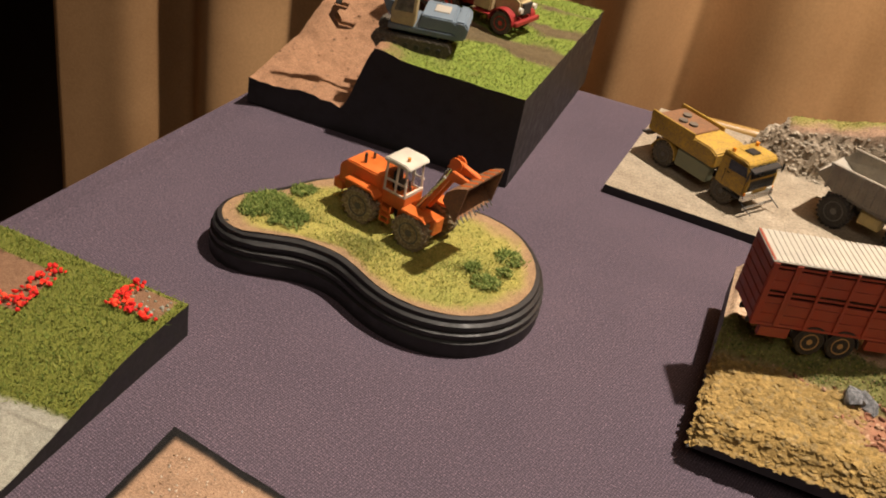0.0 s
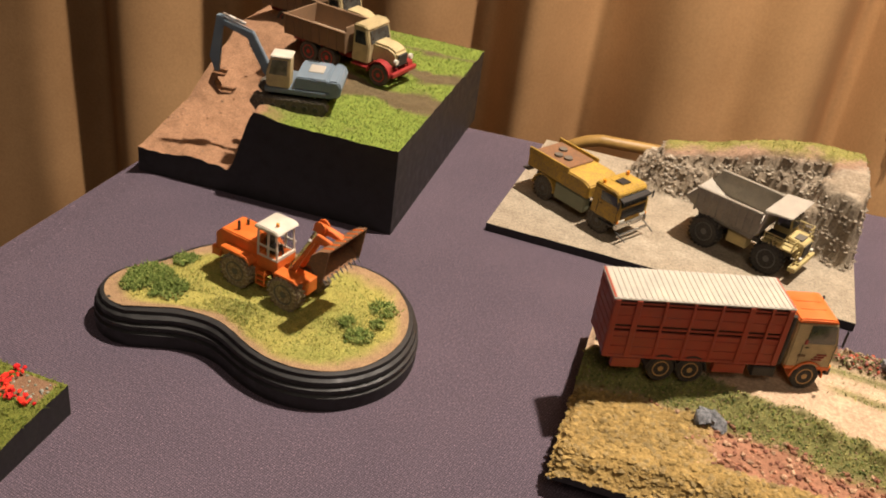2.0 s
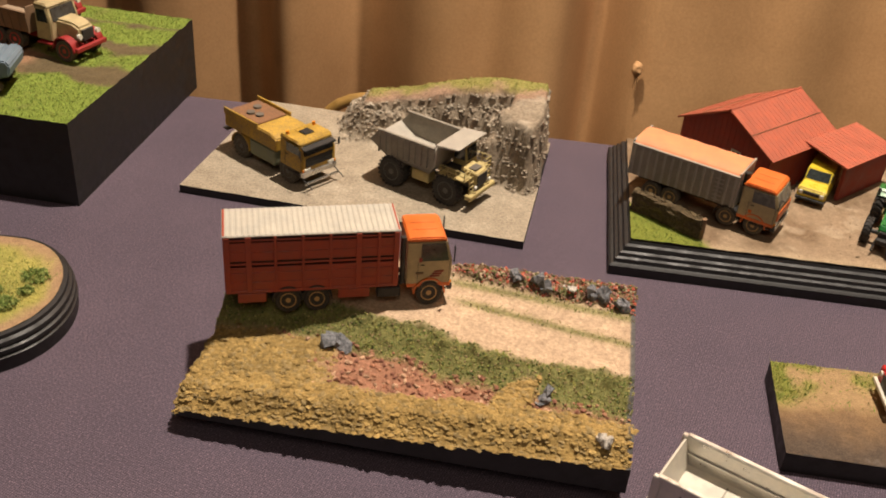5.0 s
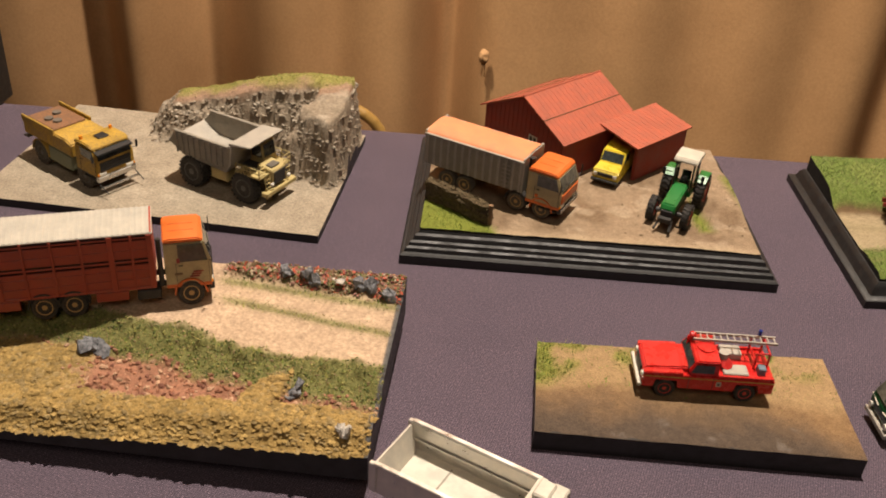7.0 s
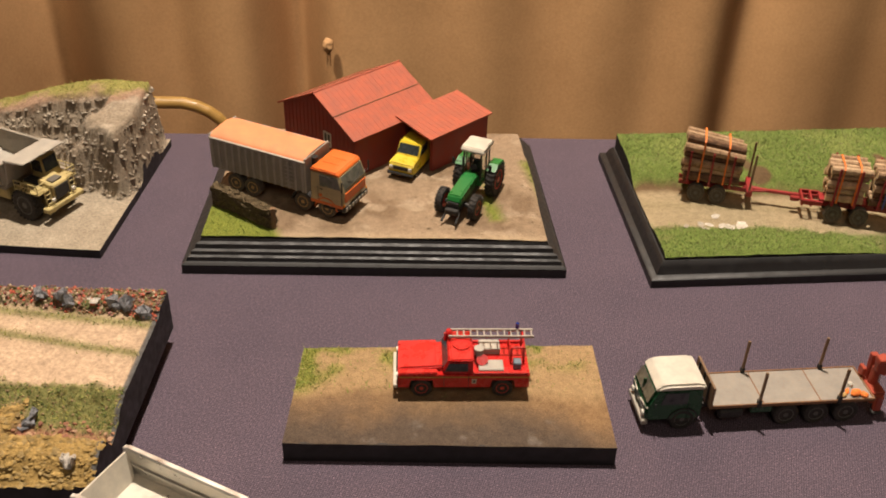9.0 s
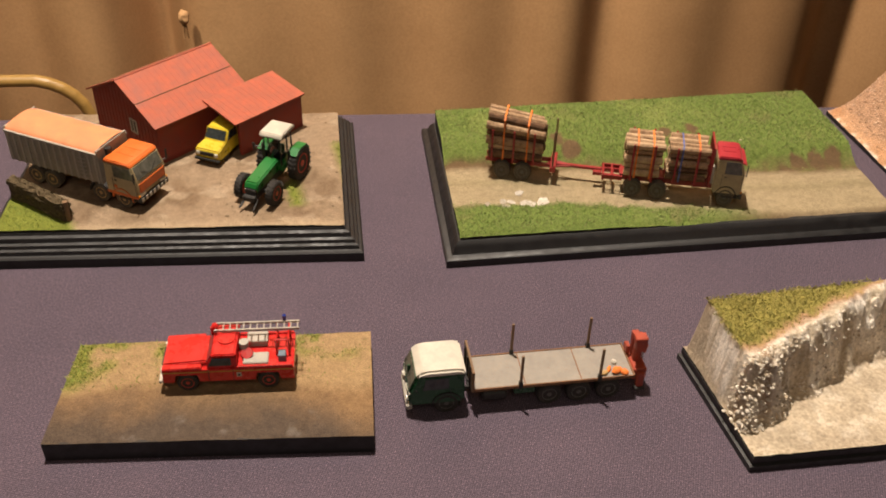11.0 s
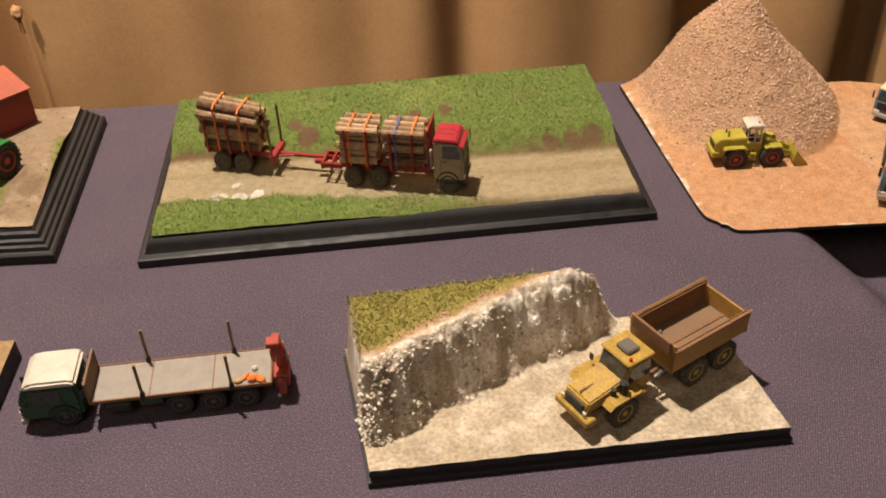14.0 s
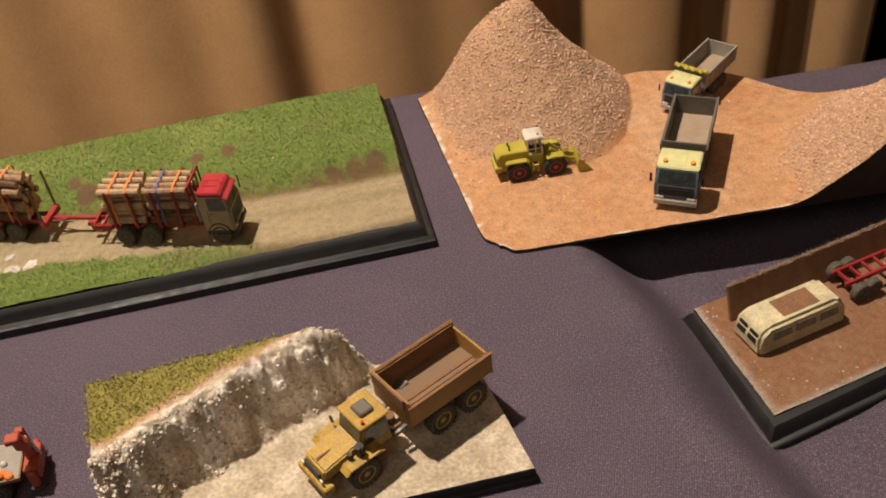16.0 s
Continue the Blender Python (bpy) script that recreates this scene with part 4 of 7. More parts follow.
def wheel(parent, x, y, r, w, rim, tyre="tyre", lugs=0, z=None, label=""):
    """A wheel: tyre with shoulders and tread lugs, dished rim with hub and nuts on its outer side."""
    key = (r, w, rim, tyre, lugs)
    if key not in WHEELS:
        h = w / 2
        bm = lathe([(-h * 0.8, r * 0.6), (-h, r * 0.75), (-h, r * 0.9), (-h * 0.75, r), (h * 0.75, r), (h, r * 0.9), (h, r * 0.75), (h * 0.8, r * 0.6)], 28)
        for i in range(lugs):
            a = 2 * math.pi * i / lugs
            for s in (-1, 1):
                m = Matrix.Rotation(-a - s * 0.12, 4, "Y") @ Matrix.Translation((r * 1.0, s * h * 0.5, 0)) @ Matrix.Rotation(s * 0.5, 4, "X")
                bmesh.ops.create_cube(bm, size=1, matrix=m @ Matrix.Diagonal((r * 0.14, h * 0.95, 2 * math.pi * r / lugs * 0.45, 1)))
        t = link_bm("wheel", bm, MAT[tyre], 40, MM)
        bm = lathe([(-h * 0.82, r * 0.61), (h * 0.86, r * 0.62), (h * 0.92, r * 0.56), (h * 0.55, r * 0.5), (h * 0.5, r * 0.24), (h * 0.85, r * 0.2), (h * 0.88, r * 0.08)], 24)
        for i in range(8):
            a = 2 * math.pi * i / 8
            bmesh.ops.create_cube(bm, size=r * 0.07, matrix=Matrix.Translation((r * 0.36 * math.cos(a), h * 0.56, r * 0.36 * math.sin(a))))
        rm = link_bm("rim", bm, MAT[rim], 40, MM)
        WHEELS[key] = (t.data, rm.data)
        bpy.data.objects.remove(t), bpy.data.objects.remove(rm)
    td, rd = WHEELS[key]
    t = new("wheel", td)
    t.parent = parent
    t.matrix_basis = pose(x * MM, y * MM, (r if z is None else z) * MM, 0, 0, 0 if y > 0 else 180)
    c = new("rim", rd)
    c.parent = t
    if label:
        tagged(t, label)
    return t


def glass(name, tint=(0.03, 0.035, 0.035), rough=0.06):
    m, nt, b = nodes_of(name, rough, spec=0.7)
    n = noise_node(nt, 250, 4)
    nt.links.new(ramp_node(nt, n.outputs[0], [(0.3, tuple(c * 0.6 for c in tint)), (0.75, tuple(c * 1.8 for c in tint))]).outputs[0], b.inputs["Base Color"])
    return m


def clear_glass(name):
    m, nt, b = nodes_of(name, 0.03)
    b.inputs["Transmission Weight"].default_value = 1.0
    b.inputs["IOR"].default_value = 1.1
    return m


def bark(name, a, b_, scale=260):
    m, nt, b = nodes_of(name, 0.85, spec=0.2)
    n = noise_node(nt, scale, 6, 0.75)
    nt.links.new(ramp_node(nt, n.outputs[0], [(0.3, a), (0.65, b_)]).outputs[0], b.inputs["Base Color"])
    bump_node(nt, b, n.outputs[0], 0.6, 0.0006)
    return m


MAT = {
    "orange": paint("orange_enamel", (0.66, 0.145, 0.022), (0.25, 0.10, 0.04), 0.35, 0.42, grime=0.5),
    "tarp": paint("orange_tarpaulin", (0.66, 0.25, 0.11), (0.5, 0.2, 0.1), 0.2, 0.65),
    "white": paint("off_white_enamel", (0.56, 0.52, 0.44), (0.3, 0.24, 0.17), 0.2, 0.4),
    "cream": paint("cream_enamel", (0.46, 0.37, 0.20), (0.22, 0.15, 0.08), 0.4, 0.5, grime=0.55),
    "red": paint("red_enamel", (0.50, 0.016, 0.014), (0.2, 0.05, 0.03), 0.1, 0.25, grime=0.2),
    "brickred": paint("brick_red_enamel", (0.34, 0.052, 0.024), (0.14, 0.05, 0.03), 0.35, 0.5),
    "barnred": paint("barn_red_paint", (0.25, 0.038, 0.025), (0.16, 0.06, 0.04), 0.3, 0.65),
    "roofred": paint("faded_red_roof", (0.40, 0.095, 0.05), (0.30, 0.10, 0.05), 0.5, 0.65, grime=0.55),
    "roofcream": paint("dusty_cream_sheet", (0.43, 0.40, 0.34), (0.3, 0.26, 0.2), 0.3, 0.6),
    "crimson": paint("crimson_enamel", (0.36, 0.022, 0.035), (0.2, 0.05, 0.04), 0.15, 0.35),
    "ochrerust": paint("rust_stained_yellow", (0.42, 0.23, 0.05), (0.24, 0.10, 0.04), 0.6, 0.6, grime=0.6),
    "darkred": paint("dark_red_enamel", (0.28, 0.02, 0.02), (0.1, 0.03, 0.02), 0.3, 0.45),
    "yellow": paint("weathered_yellow", (0.50, 0.31, 0.035), (0.17, 0.10, 0.05), 0.7, 0.55, grime=0.75),
    "brightyellow": paint("bright_yellow", (0.62, 0.47, 0.03), (0.3, 0.2, 0.05), 0.1, 0.3),
    "duskyellow": paint("dusty_yellow", (0.45, 0.36, 0.15), (0.25, 0.18, 0.1), 0.4, 0.6),
    "mustard": paint("mustard_enamel", (0.40, 0.33, 0.04), (0.18, 0.12, 0.04), 0.3, 0.5),
    "lime": paint("pale_lime_enamel", (0.58, 0.56, 0.27), (0.3, 0.2, 0.1), 0.2, 0.5),
    "blue": paint("blue_grey_enamel", (0.15, 0.20, 0.25), (0.16, 0.12, 0.09), 0.25, 0.5),
    "steelblue": paint("dark_steel_blue", (0.12, 0.16, 0.20), (0.2, 0.17, 0.14), 0.4, 0.5),
    "green": paint("deep_green_enamel", (0.012, 0.065, 0.025), (0.06, 0.06, 0.04), 0.15, 0.25, grime=0.2),
    "tractorgreen": paint("bright_green_enamel", (0.014, 0.15, 0.03), (0.05, 0.1, 0.05), 0.1, 0.3, grime=0.2),
    "tankgreen": paint("drab_green_tank", (0.17, 0.18, 0.11), (0.22, 0.17, 0.10), 0.4, 0.6),
    "grey": paint("weathered_grey", (0.30, 0.27, 0.22), (0.16, 0.11, 0.07), 0.45, 0.6, grime=0.5),
    "darkgrey": paint("dark_grey_steel", (0.12, 0.105, 0.085), (0.2, 0.15, 0.1), 0.45, 0.6, grime=0.5),
    "palegrey": paint("pale_grey_steel", (0.38, 0.35, 0.30), (0.25, 0.17, 0.10), 0.35, 0.55),
    "deck": paint("worn_grey_deck", (0.27, 0.245, 0.21), (0.28, 0.15, 0.07), 0.4, 0.6, grime=0.4),
    "sandbed": paint("dusty_bed", (0.33, 0.245, 0.165), (0.2, 0.13, 0.08), 0.4, 0.85),
    "rust": paint("rusty_steel", (0.20, 0.10, 0.05), (0.34, 0.15, 0.05), 0.6, 0.8, grime=0.6),
    "wood": paint("brown_planks", (0.20, 0.12, 0.065), (0.11, 0.07, 0.04), 0.4, 0.75),
    "chassis": paint("black_chassis", (0.022, 0.02, 0.018), (0.10, 0.08, 0.06), 0.35, 0.6),
    # Black plastic parts, and the shade inside the slatted livestock body.
    "trim": paint("black_plastic_and_dark_core", (0.015, 0.015, 0.015), (0.05, 0.05, 0.05), 0.2, 0.45),
    "tyre": paint("black_rubber", (0.028, 0.025, 0.022), (0.13, 0.10, 0.075), 0.45, 0.8, grime=0.3),
    "dusttyre": paint("dusty_rubber", (0.075, 0.062, 0.047), (0.20, 0.16, 0.11), 0.55, 0.85, grime=0.5),
    "mudtyre": paint("clay_caked_rubber", (0.20, 0.15, 0.09), (0.45, 0.38, 0.24), 0.7, 0.9, grime=0.6),
    "chrome": paint("bright_metal", (0.55, 0.54, 0.52), (0.3, 0.28, 0.25), 0.15, 0.22, 0.9),
    "silver": paint("brushed_aluminium", (0.62, 0.60, 0.56), (0.4, 0.36, 0.3), 0.25, 0.35, 0.75),
    "rim_tan": paint("tan_rim", (0.45, 0.28, 0.10), (0.2, 0.12, 0.06), 0.4, 0.55),
    "rim_grey": paint("grey_rim", (0.10, 0.095, 0.085), (0.2, 0.17, 0.13), 0.4, 0.6),
    "rim_red": paint("red_rim", (0.50, 0.04, 0.025), (0.2, 0.06, 0.04), 0.2, 0.45),
    "rim_yellow": paint("yellow_rim", (0.50, 0.34, 0.05), (0.25, 0.17, 0.08), 0.4, 0.6),
    "lamp_amber": paint("amber_lens", (0.85, 0.30, 0.02), (0.5, 0.2, 0.02), 0.1, 0.2),
    "lamp_clear": paint("clear_lens", (0.7, 0.68, 0.6), (0.4, 0.4, 0.4), 0.1, 0.12),
    "blue_lamp": paint("blue_lens", (0.01, 0.03, 0.22), (0.02, 0.05, 0.3), 0.1, 0.1),
    "hiviz": paint("orange_cloth", (0.80, 0.20, 0.03), (0.6, 0.15, 0.05), 0.2, 0.8),
    "skin": paint("tan_lump", (0.62, 0.50, 0.36), (0.5, 0.4, 0.3), 0.2, 0.7),
    # litglass repeats the dark glazing with light on the panes put into its tint.
    "glass": glass("dark_glazing"), "litglass": glass("lit_glazing", (0.10, 0.095, 0.075), 0.2),
    "clear": clear_glass("clear_glazing"),
    "bark": bark("log_bark", (0.15, 0.085, 0.045), (0.47, 0.31, 0.18)),
    "bark2": bark("pale_log_bark", (0.27, 0.165, 0.09), (0.58, 0.41, 0.25)),
    "bark3": bark("dark_log_bark", (0.055, 0.03, 0.018), (0.20, 0.11, 0.06)),
    "endgrain": bark("sawn_log_end", (0.42, 0.28, 0.13), (0.62, 0.46, 0.27), 500),
    "strap": paint("orange_strap", (0.80, 0.20, 0.03), (0.5, 0.15, 0.03), 0.15, 0.6),
    "bluestrap": paint("blue_strap", (0.10, 0.13, 0.32), (0.1, 0.1, 0.2), 0.15, 0.6),
    "hedge": bark("hedge_twigs", (0.035, 0.025, 0.013), (0.15, 0.11, 0.06), 700),
}


def panel(name, parent, pts, normal, thick, mat):
    """A flat polygon pane, thick along its normal."""
    bm = bmesh.new()
    n = Vector(normal).normalized() * thick
    a = [bm.verts.new(Vector(p)) for p in pts]
    b = [bm.verts.new(Vector(p) + n) for p in pts]
    bm.faces.new(a), bm.faces.new(b[::-1])
    for i in range(len(pts)):
        j = (i + 1) % len(pts)
        bm.faces.new((a[i], b[i], b[j], a[j]))
    return part(name, bm, mat, parent)


def lorry_cab(v, x0, x1, w, z0, z1, body, roof, rake=3.0, glazing="glass", lower=None, belt=0.52, bumper="trim", mirrors=True, grille="trim"):
    """Forward-control cab: shell, roof cap, windscreen, door windows, grille, bumper, lamps, door seams, handles, steps, mirrors."""
    h = z1 - z0
    zb = z0 + h * belt
    W = w / 2
    nose = x1 - 0.3
    prof = [(x0, z0), (x1, z0), (x1 + 0.2, zb), (x1 - rake, z1 - 2.2), (x0, z1 - 2.2)]
    c = part("cab", prism(prof, -W, W, 0.7, taper=lambda x, z: 1.0 if z < zb + 0.1 else 0.95), MAT[body], v, smooth=30)
    part("cab_roof", prism([(x0 - 0.1, z1 - 2.4), (x1 - rake + 0.4, z1 - 2.4), (x1 - rake - 1.2, z1 - 0.4), (x1 - rake - 3, z1), (x0 + 1.5, z1), (x0 - 0.1, z1 - 0.8)], -W * 0.965, W * 0.965, 0.6), MAT[roof], c, smooth=35)
    for s in (-3.2, 3.2):
        part("roof_rib", box(x0 + 3, x1 - rake - 4, s * W / 12 - 0.4, s * W / 12 + 0.4, z1 - 0.15, z1 + 0.25, 0.15), MAT[roof], c)
    dx = (x1 - rake) - (x1 + 0.2)
    dz = (z1 - 2.2) - zb
    nrm = (dz, 0, -dx)
    q = lambda k, y: (x1 + 0.2 + dx * k, y, zb + dz * k)
    part_w = panel("windscreen", c, [q(0.08, -W * 0.86), q(0.08, W * 0.86), q(0.92, W * 0.82), q(0.92, -W * 0.82)], nrm, 0.25, MAT[glazing])
    for s in (-1, 1):
        panel("wiper", c, [q(0.07, s * 0.5), q(0.07, s * 1.0), q(0.45, s * W * 0.52), q(0.45, s * W * 0.47)], nrm, 0.45, MAT["trim"])
        yo = s * W * 1.0
        L = x1 - x0
        win = [(x0 + L * 0.30, zb + 0.6), (x1 - 1.6, zb + 0.6), (x1 - rake - 0.8, z1 - 3.2), (x0 + L * 0.30, z1 - 3.2)]
        panel("side_window", c, [(x, s * (W * 0.952), z) for x, z in win], (0, s, 0.04), 0.55, MAT[glazing])
        for xx in (x0 + L * 0.24, x1 - 1.1):
            part("door_seam", box(xx - 0.1, xx + 0.1, s * (W - 0.15), s * (W + 0.06), z0 + 1, zb, 0), MAT["trim"], c)
        part("door_handle", box(x0 + L * 0.30, x0 + L * 0.30 + 2, s * W, s * (W + 0.35), zb - 1.6, zb - 1.1, 0.1), MAT["chassis"], c)
        part("step", box(x0 + L * 0.35, x1 - 2, s * (W - 1.5), s * (W + 0.2), z0 - 2.4, z0 - 1.4, 0.2), MAT["chassis"], c)
        part("headlight", box(x1 - 0.3, x1 + 0.75, s * W * 0.88, s * W * 0.52, z0 + 0.8, z0 + 2.6, 0.25), MAT["lamp_clear"], c, "pale headlight lens")
        part("indicator", box(x1 - 0.3, x1 + 0.6, s * W * 0.98, s * W * 0.90, z0 + 0.9, z0 + 2.4, 0.15), MAT["lamp_amber"], c)
        if mirrors:
            arm = rod((x1 - 1.2, s * W, zb + 1), (x1 + 0.6, s * (W + 2.0), zb + 1.5), 0.18, 6)
            rod((x1 + 0.6, s * (W + 2.0), zb + 0.5), (x1 + 0.6, s * (W + 2.0), z1 - 3), 0.16, 6, arm)
            box(x1 + 0.3, x1 + 0.8, s * (W + 1.3), s * (W + 2.8), zb + 1.4, z1 - 3.4, 0.15, arm)
            part("mirror", arm, MAT["trim"], c)
    part("grille", box(x1 - 0.4, x1 + 0.45, -W * 0.80, W * 0.80, z0 + 3.2, zb - 0.8, 0.2), MAT[grille], c)
    for k in range(3):
        zz = z0 + 3.9 + k * (zb - z0 - 5) / 3
        part("grille_bar", box(x1 + 0.4, x1 + 0.7, -W * 0.78, W * 0.78, zz, zz + 0.45, 0), MAT["chassis"], c)
    part("bumper", box(x1 - 1.5, x1 + 1.1, -W * 1.0, W * 1.0, z0 - 2.8, z0 + 0.6, 0.4), MAT[bumper], c)
    if lower:
        part("lower_band", box(x0 + 0.2, x1 - 0.2, -W - 0.12, W + 0.12, z0 - 0.3, z0 + 1.6, 0.15), MAT[lower], c)
    return c


def arch(v, x, w, r, mat, width=3.0, z=None):
    """Mudguards over one axle, as a pair of curved strips."""
    for s in (-1, 1):
        bm = bmesh.new()
        o, i_ = [], []
        for k in range(13):
            a = math.pi * k / 12
            for lst, rr in ((o, r + 0.9), (i_, r + 0.2)):
                lst.append([bm.verts.new((x + rr * math.cos(a), s * (w / 2 + d), (z or r) + rr * math.sin(a))) for d in (0.25, -width)])
        for k in range(12):
            bm.faces.new((o[k][0], o[k + 1][0], o[k + 1][1], o[k][1]))
            bm.faces.new((i_[k][0], i_[k][1], i_[k + 1][1], i_[k + 1][0]))
            bm.faces.new((o[k][0], i_[k][0], i_[k + 1][0], o[k + 1][0]))
            bm.faces.new((o[k][1], o[k + 1][1], i_[k + 1][1], i_[k][1]))
        part("mudguard", bm, MAT[mat], v, smooth=40)


def chassis(v, x0, x1, z, w=10, mat="chassis"):
    for s in (-1, 1):
        part("chassis_rail", box(x0, x1, s * w / 2 - 0.7, s * w / 2 + 0.7, z - 1.4, z + 1.4, 0.2), MAT[mat], v)
    n = max(2, int((x1 - x0) / 14))
    for k in range(n):
        x = x0 + (x1 - x0) * (k + 0.5) / n
        part("cross_member", box(x - 0.7, x + 0.7, -w / 2, w / 2, z - 1, z + 1, 0.2), MAT[mat], v)


def axle(v, x, w, r, tw, rim, tyre="tyre", lugs=0, twin=False):
    part("axle", rod((x, -w / 2 + 1, r), (x, w / 2 - 1, r), r * 0.16, 8), MAT["chassis"], v)
    for s in (-1, 1):
        wheel(v, x, s * (w / 2 - tw / 2), r, tw, rim, tyre, lugs)


def tub(v, name, x0, x1, w, z0, z1, mat, inner, front=None, thick=0.9, flare=0.0, ribs=0, rib_mat=None, back=True, tail_low=0.0, label=""):
    """Open tipper body: floor, four sides as boards with a lip, upright ribs outside."""
    W = w / 2
    b = part(name, box(x0, x1, -W, W, z0, z0 + 1.0, 0.2), MAT[inner], v, label)
    for s in (-1, 1):
        panel("side_board", b, [(x0, s * W, z0), (x1, s * W, z0), (x1, s * (W + flare), z1), (x0, s * (W + flare), z1)], (0, -s, 0), thick, MAT[mat])
        part("top_rail", box(x0 - 0.3, x1 + 0.3, s * (W + flare) - 0.8, s * (W + flare) + 0.8, z1 - 0.5, z1 + 0.4, 0.2), MAT[rib_mat or mat], b)
        for k in range(ribs):
            x = x0 + 0.6 + (x1 - x0 - 1.2) * k / max(1, ribs - 1)
            panel("side_rib", b, [(x - 0.5, s * W, z0), (x + 0.5, s * W, z0), (x + 0.5, s * (W + flare), z1), (x - 0.5, s * (W + flare), z1)], (0, s, 0), 0.6, MAT[rib_mat or mat])
    part("headboard", box(x1 - thick, x1, -W - flare * 0.6, W + flare * 0.6, z0, (front or z1) + 0.2, 0.2), MAT[mat], b)
    if back:
        part("tailboard", box(x0, x0 + thick, -W - flare * 0.6, W + flare * 0.6, z0, z1 - tail_low, 0.2), MAT[mat], b)
    return b


# ---- orange wheel loader ----
def wheel_loader(at, heading, body, cabm, rim, tyre, label, k, raised=True):
    v = thing("wheel_loader", at, heading, label, "loader")
    W = 10.5
    hood = prism([(-29, 12), (-31, 15), (-31, 22), (-27, 26), (-6, 26), (-6, 10), (-22, 10)], -8, 8, 0.6)
    r = part("engine_hood", hood, MAT[body], v, smooth=35)
    for y in (-3.5, 3):
        part("exhaust", rod((-20, y, 25.5), (-20, y, 31 if y < 0 else 29), 0.7, 8), MAT["chassis"], r)
    for i in range(4):
        part("vent_slat", box(-31.3, -30.8, -5.5, 5.5, 15.5 + i * 1.6, 16.3 + i * 1.6, 0), MAT["trim"], r)
    part("counterweight", box(-33, -27, -9, 9, 9, 14.5, 0.7), MAT[body], v)
    part("rear_frame", box(-26, -2, -5, 5, 6, 12, 0.5), MAT[body], v)
    part("front_frame", box(2, 22, -4.5, 4.5, 6, 14, 0.5), MAT[body], v)
    part("pivot", rod((0, 0, 5), (0, 0, 14), 2.2, 12), MAT["chassis"], v)
    for s in (-1, 1):
        part("rear_fender", prism([(-25, 17.5), (-23.5, 19.6), (-8, 19.6), (-5.5, 17), (-5.5, 15.5), (-8.5, 18.2), (-22.5, 18.2)], s * 6 if s > 0 else -13, 13 if s > 0 else -6, 0.2), MAT[body], v)
        part("front_fender", prism([(8, 17.4), (9.5, 19.0), (21, 19.0), (23, 17.2), (21, 17.6), (9.5, 17.6)], 6 if s > 0 else -13, 13 if s > 0 else -6, 0.2), MAT[body], v)
        ld = bmesh.new()
        for zz in (6, 9, 12):
            box(-3, 2, s * 9, s * 11, zz, zz + 0.5, 0, ld)
        box(-3.2, -2.6, s * 10.4, s * 11, 6, 15, 0, ld), box(1.6, 2.2, s * 10.4, s * 11, 6, 15, 0, ld)
        part("ladder", ld, MAT[body], v)
    # cab: floor box, posts, glazing, seat and roof
    part("cab_floor", box(-6, 6.5, -7, 7, 13, 20, 0.4), MAT[body], v)
    cab = part("cab_frame", box(-6, -5, -7, -6.2, 20, 35, 0.15), MAT[cabm], v)
    bm = bmesh.new()
    for x, y, lean in ((-5.5, 6.4, 0), (6.0, 6.4, -1.2), (6.0, -6.4, -1.2), (0.5, 6.6, 0), (0.5, -6.6, 0)):
        rod((x, y, 20), (x + lean, y * 0.97, 35), 0.6, 6, bm)
    for z in (20.3, 26):
        box(-6, 6.5, 6.3, 7, z - 0.4, z + 0.4, 0, bm), box(-6, 6.5, -7, -6.3, z - 0.4, z + 0.4, 0, bm)
    box(5.6, 6.6, -6.6, 6.6, 20, 22, 0.2, bm)
    part("cab_posts", bm, MAT[cabm], v)
    part("cab_roof", prism([(-7.2, 34.6), (6.6, 34.6), (7.6, 35.4), (5.2, 37), (-5.8, 37), (-7.4, 36)], -7.8, 7.8, 0.5), MAT[cabm], v, smooth=35)
    for nm, pts, n in (("windscreen", [(6.2, -6, 22), (6.2, 6, 22), (5.2, 5.9, 34.4), (5.2, -5.9, 34.4)], (1, 0, 0)), ("side_window", [(-5.2, -6.3, 21), (5.6, -6.3, 21), (4.9, -6.2, 34.4), (-5.2, -6.2, 34.4)], (0, -1, 0)), ("side_window", [(-5.2, 6.2, 21), (5.6, 6.2, 21), (4.9, 6.1, 34.4), (-5.2, 6.1, 34.4)], (0, 1, 0)), ("rear_window", [(-5.6, -6, 22), (-5.6, 6, 22), (-5.6, 6, 34.4), (-5.6, -6, 34.4)], (-1, 0, 0))):
        panel(nm, v, pts, n, 0.15, MAT["clear"]).visible_shadow = False
    part("seat", prism([(-4, 20), (1, 20), (1, 23), (-2.5, 23.5), (-3, 29), (-4.3, 29)], -3, 3, 0.3), MAT["trim"], v)
    part("steering_column", rod((4.5, 0, 20), (3, 0, 26), 0.6, 6), MAT["trim"], v)
    part("beacon", rod((3, -3, 37), (3, -3, 38.8), 0.8, 8), MAT["lamp_amber"], v)
    part("mirror", box(5.8, 6.6, -9.4, -7.8, 29, 32, 0.2), MAT["trim"], v)
    # lift arms, rams, linkage, bucket
    up = 1.0 if raised else 0.0
    ex, ez = 35.0 - 2 * (1 - up), 41.0 * up + 7.5 * (1 - up)
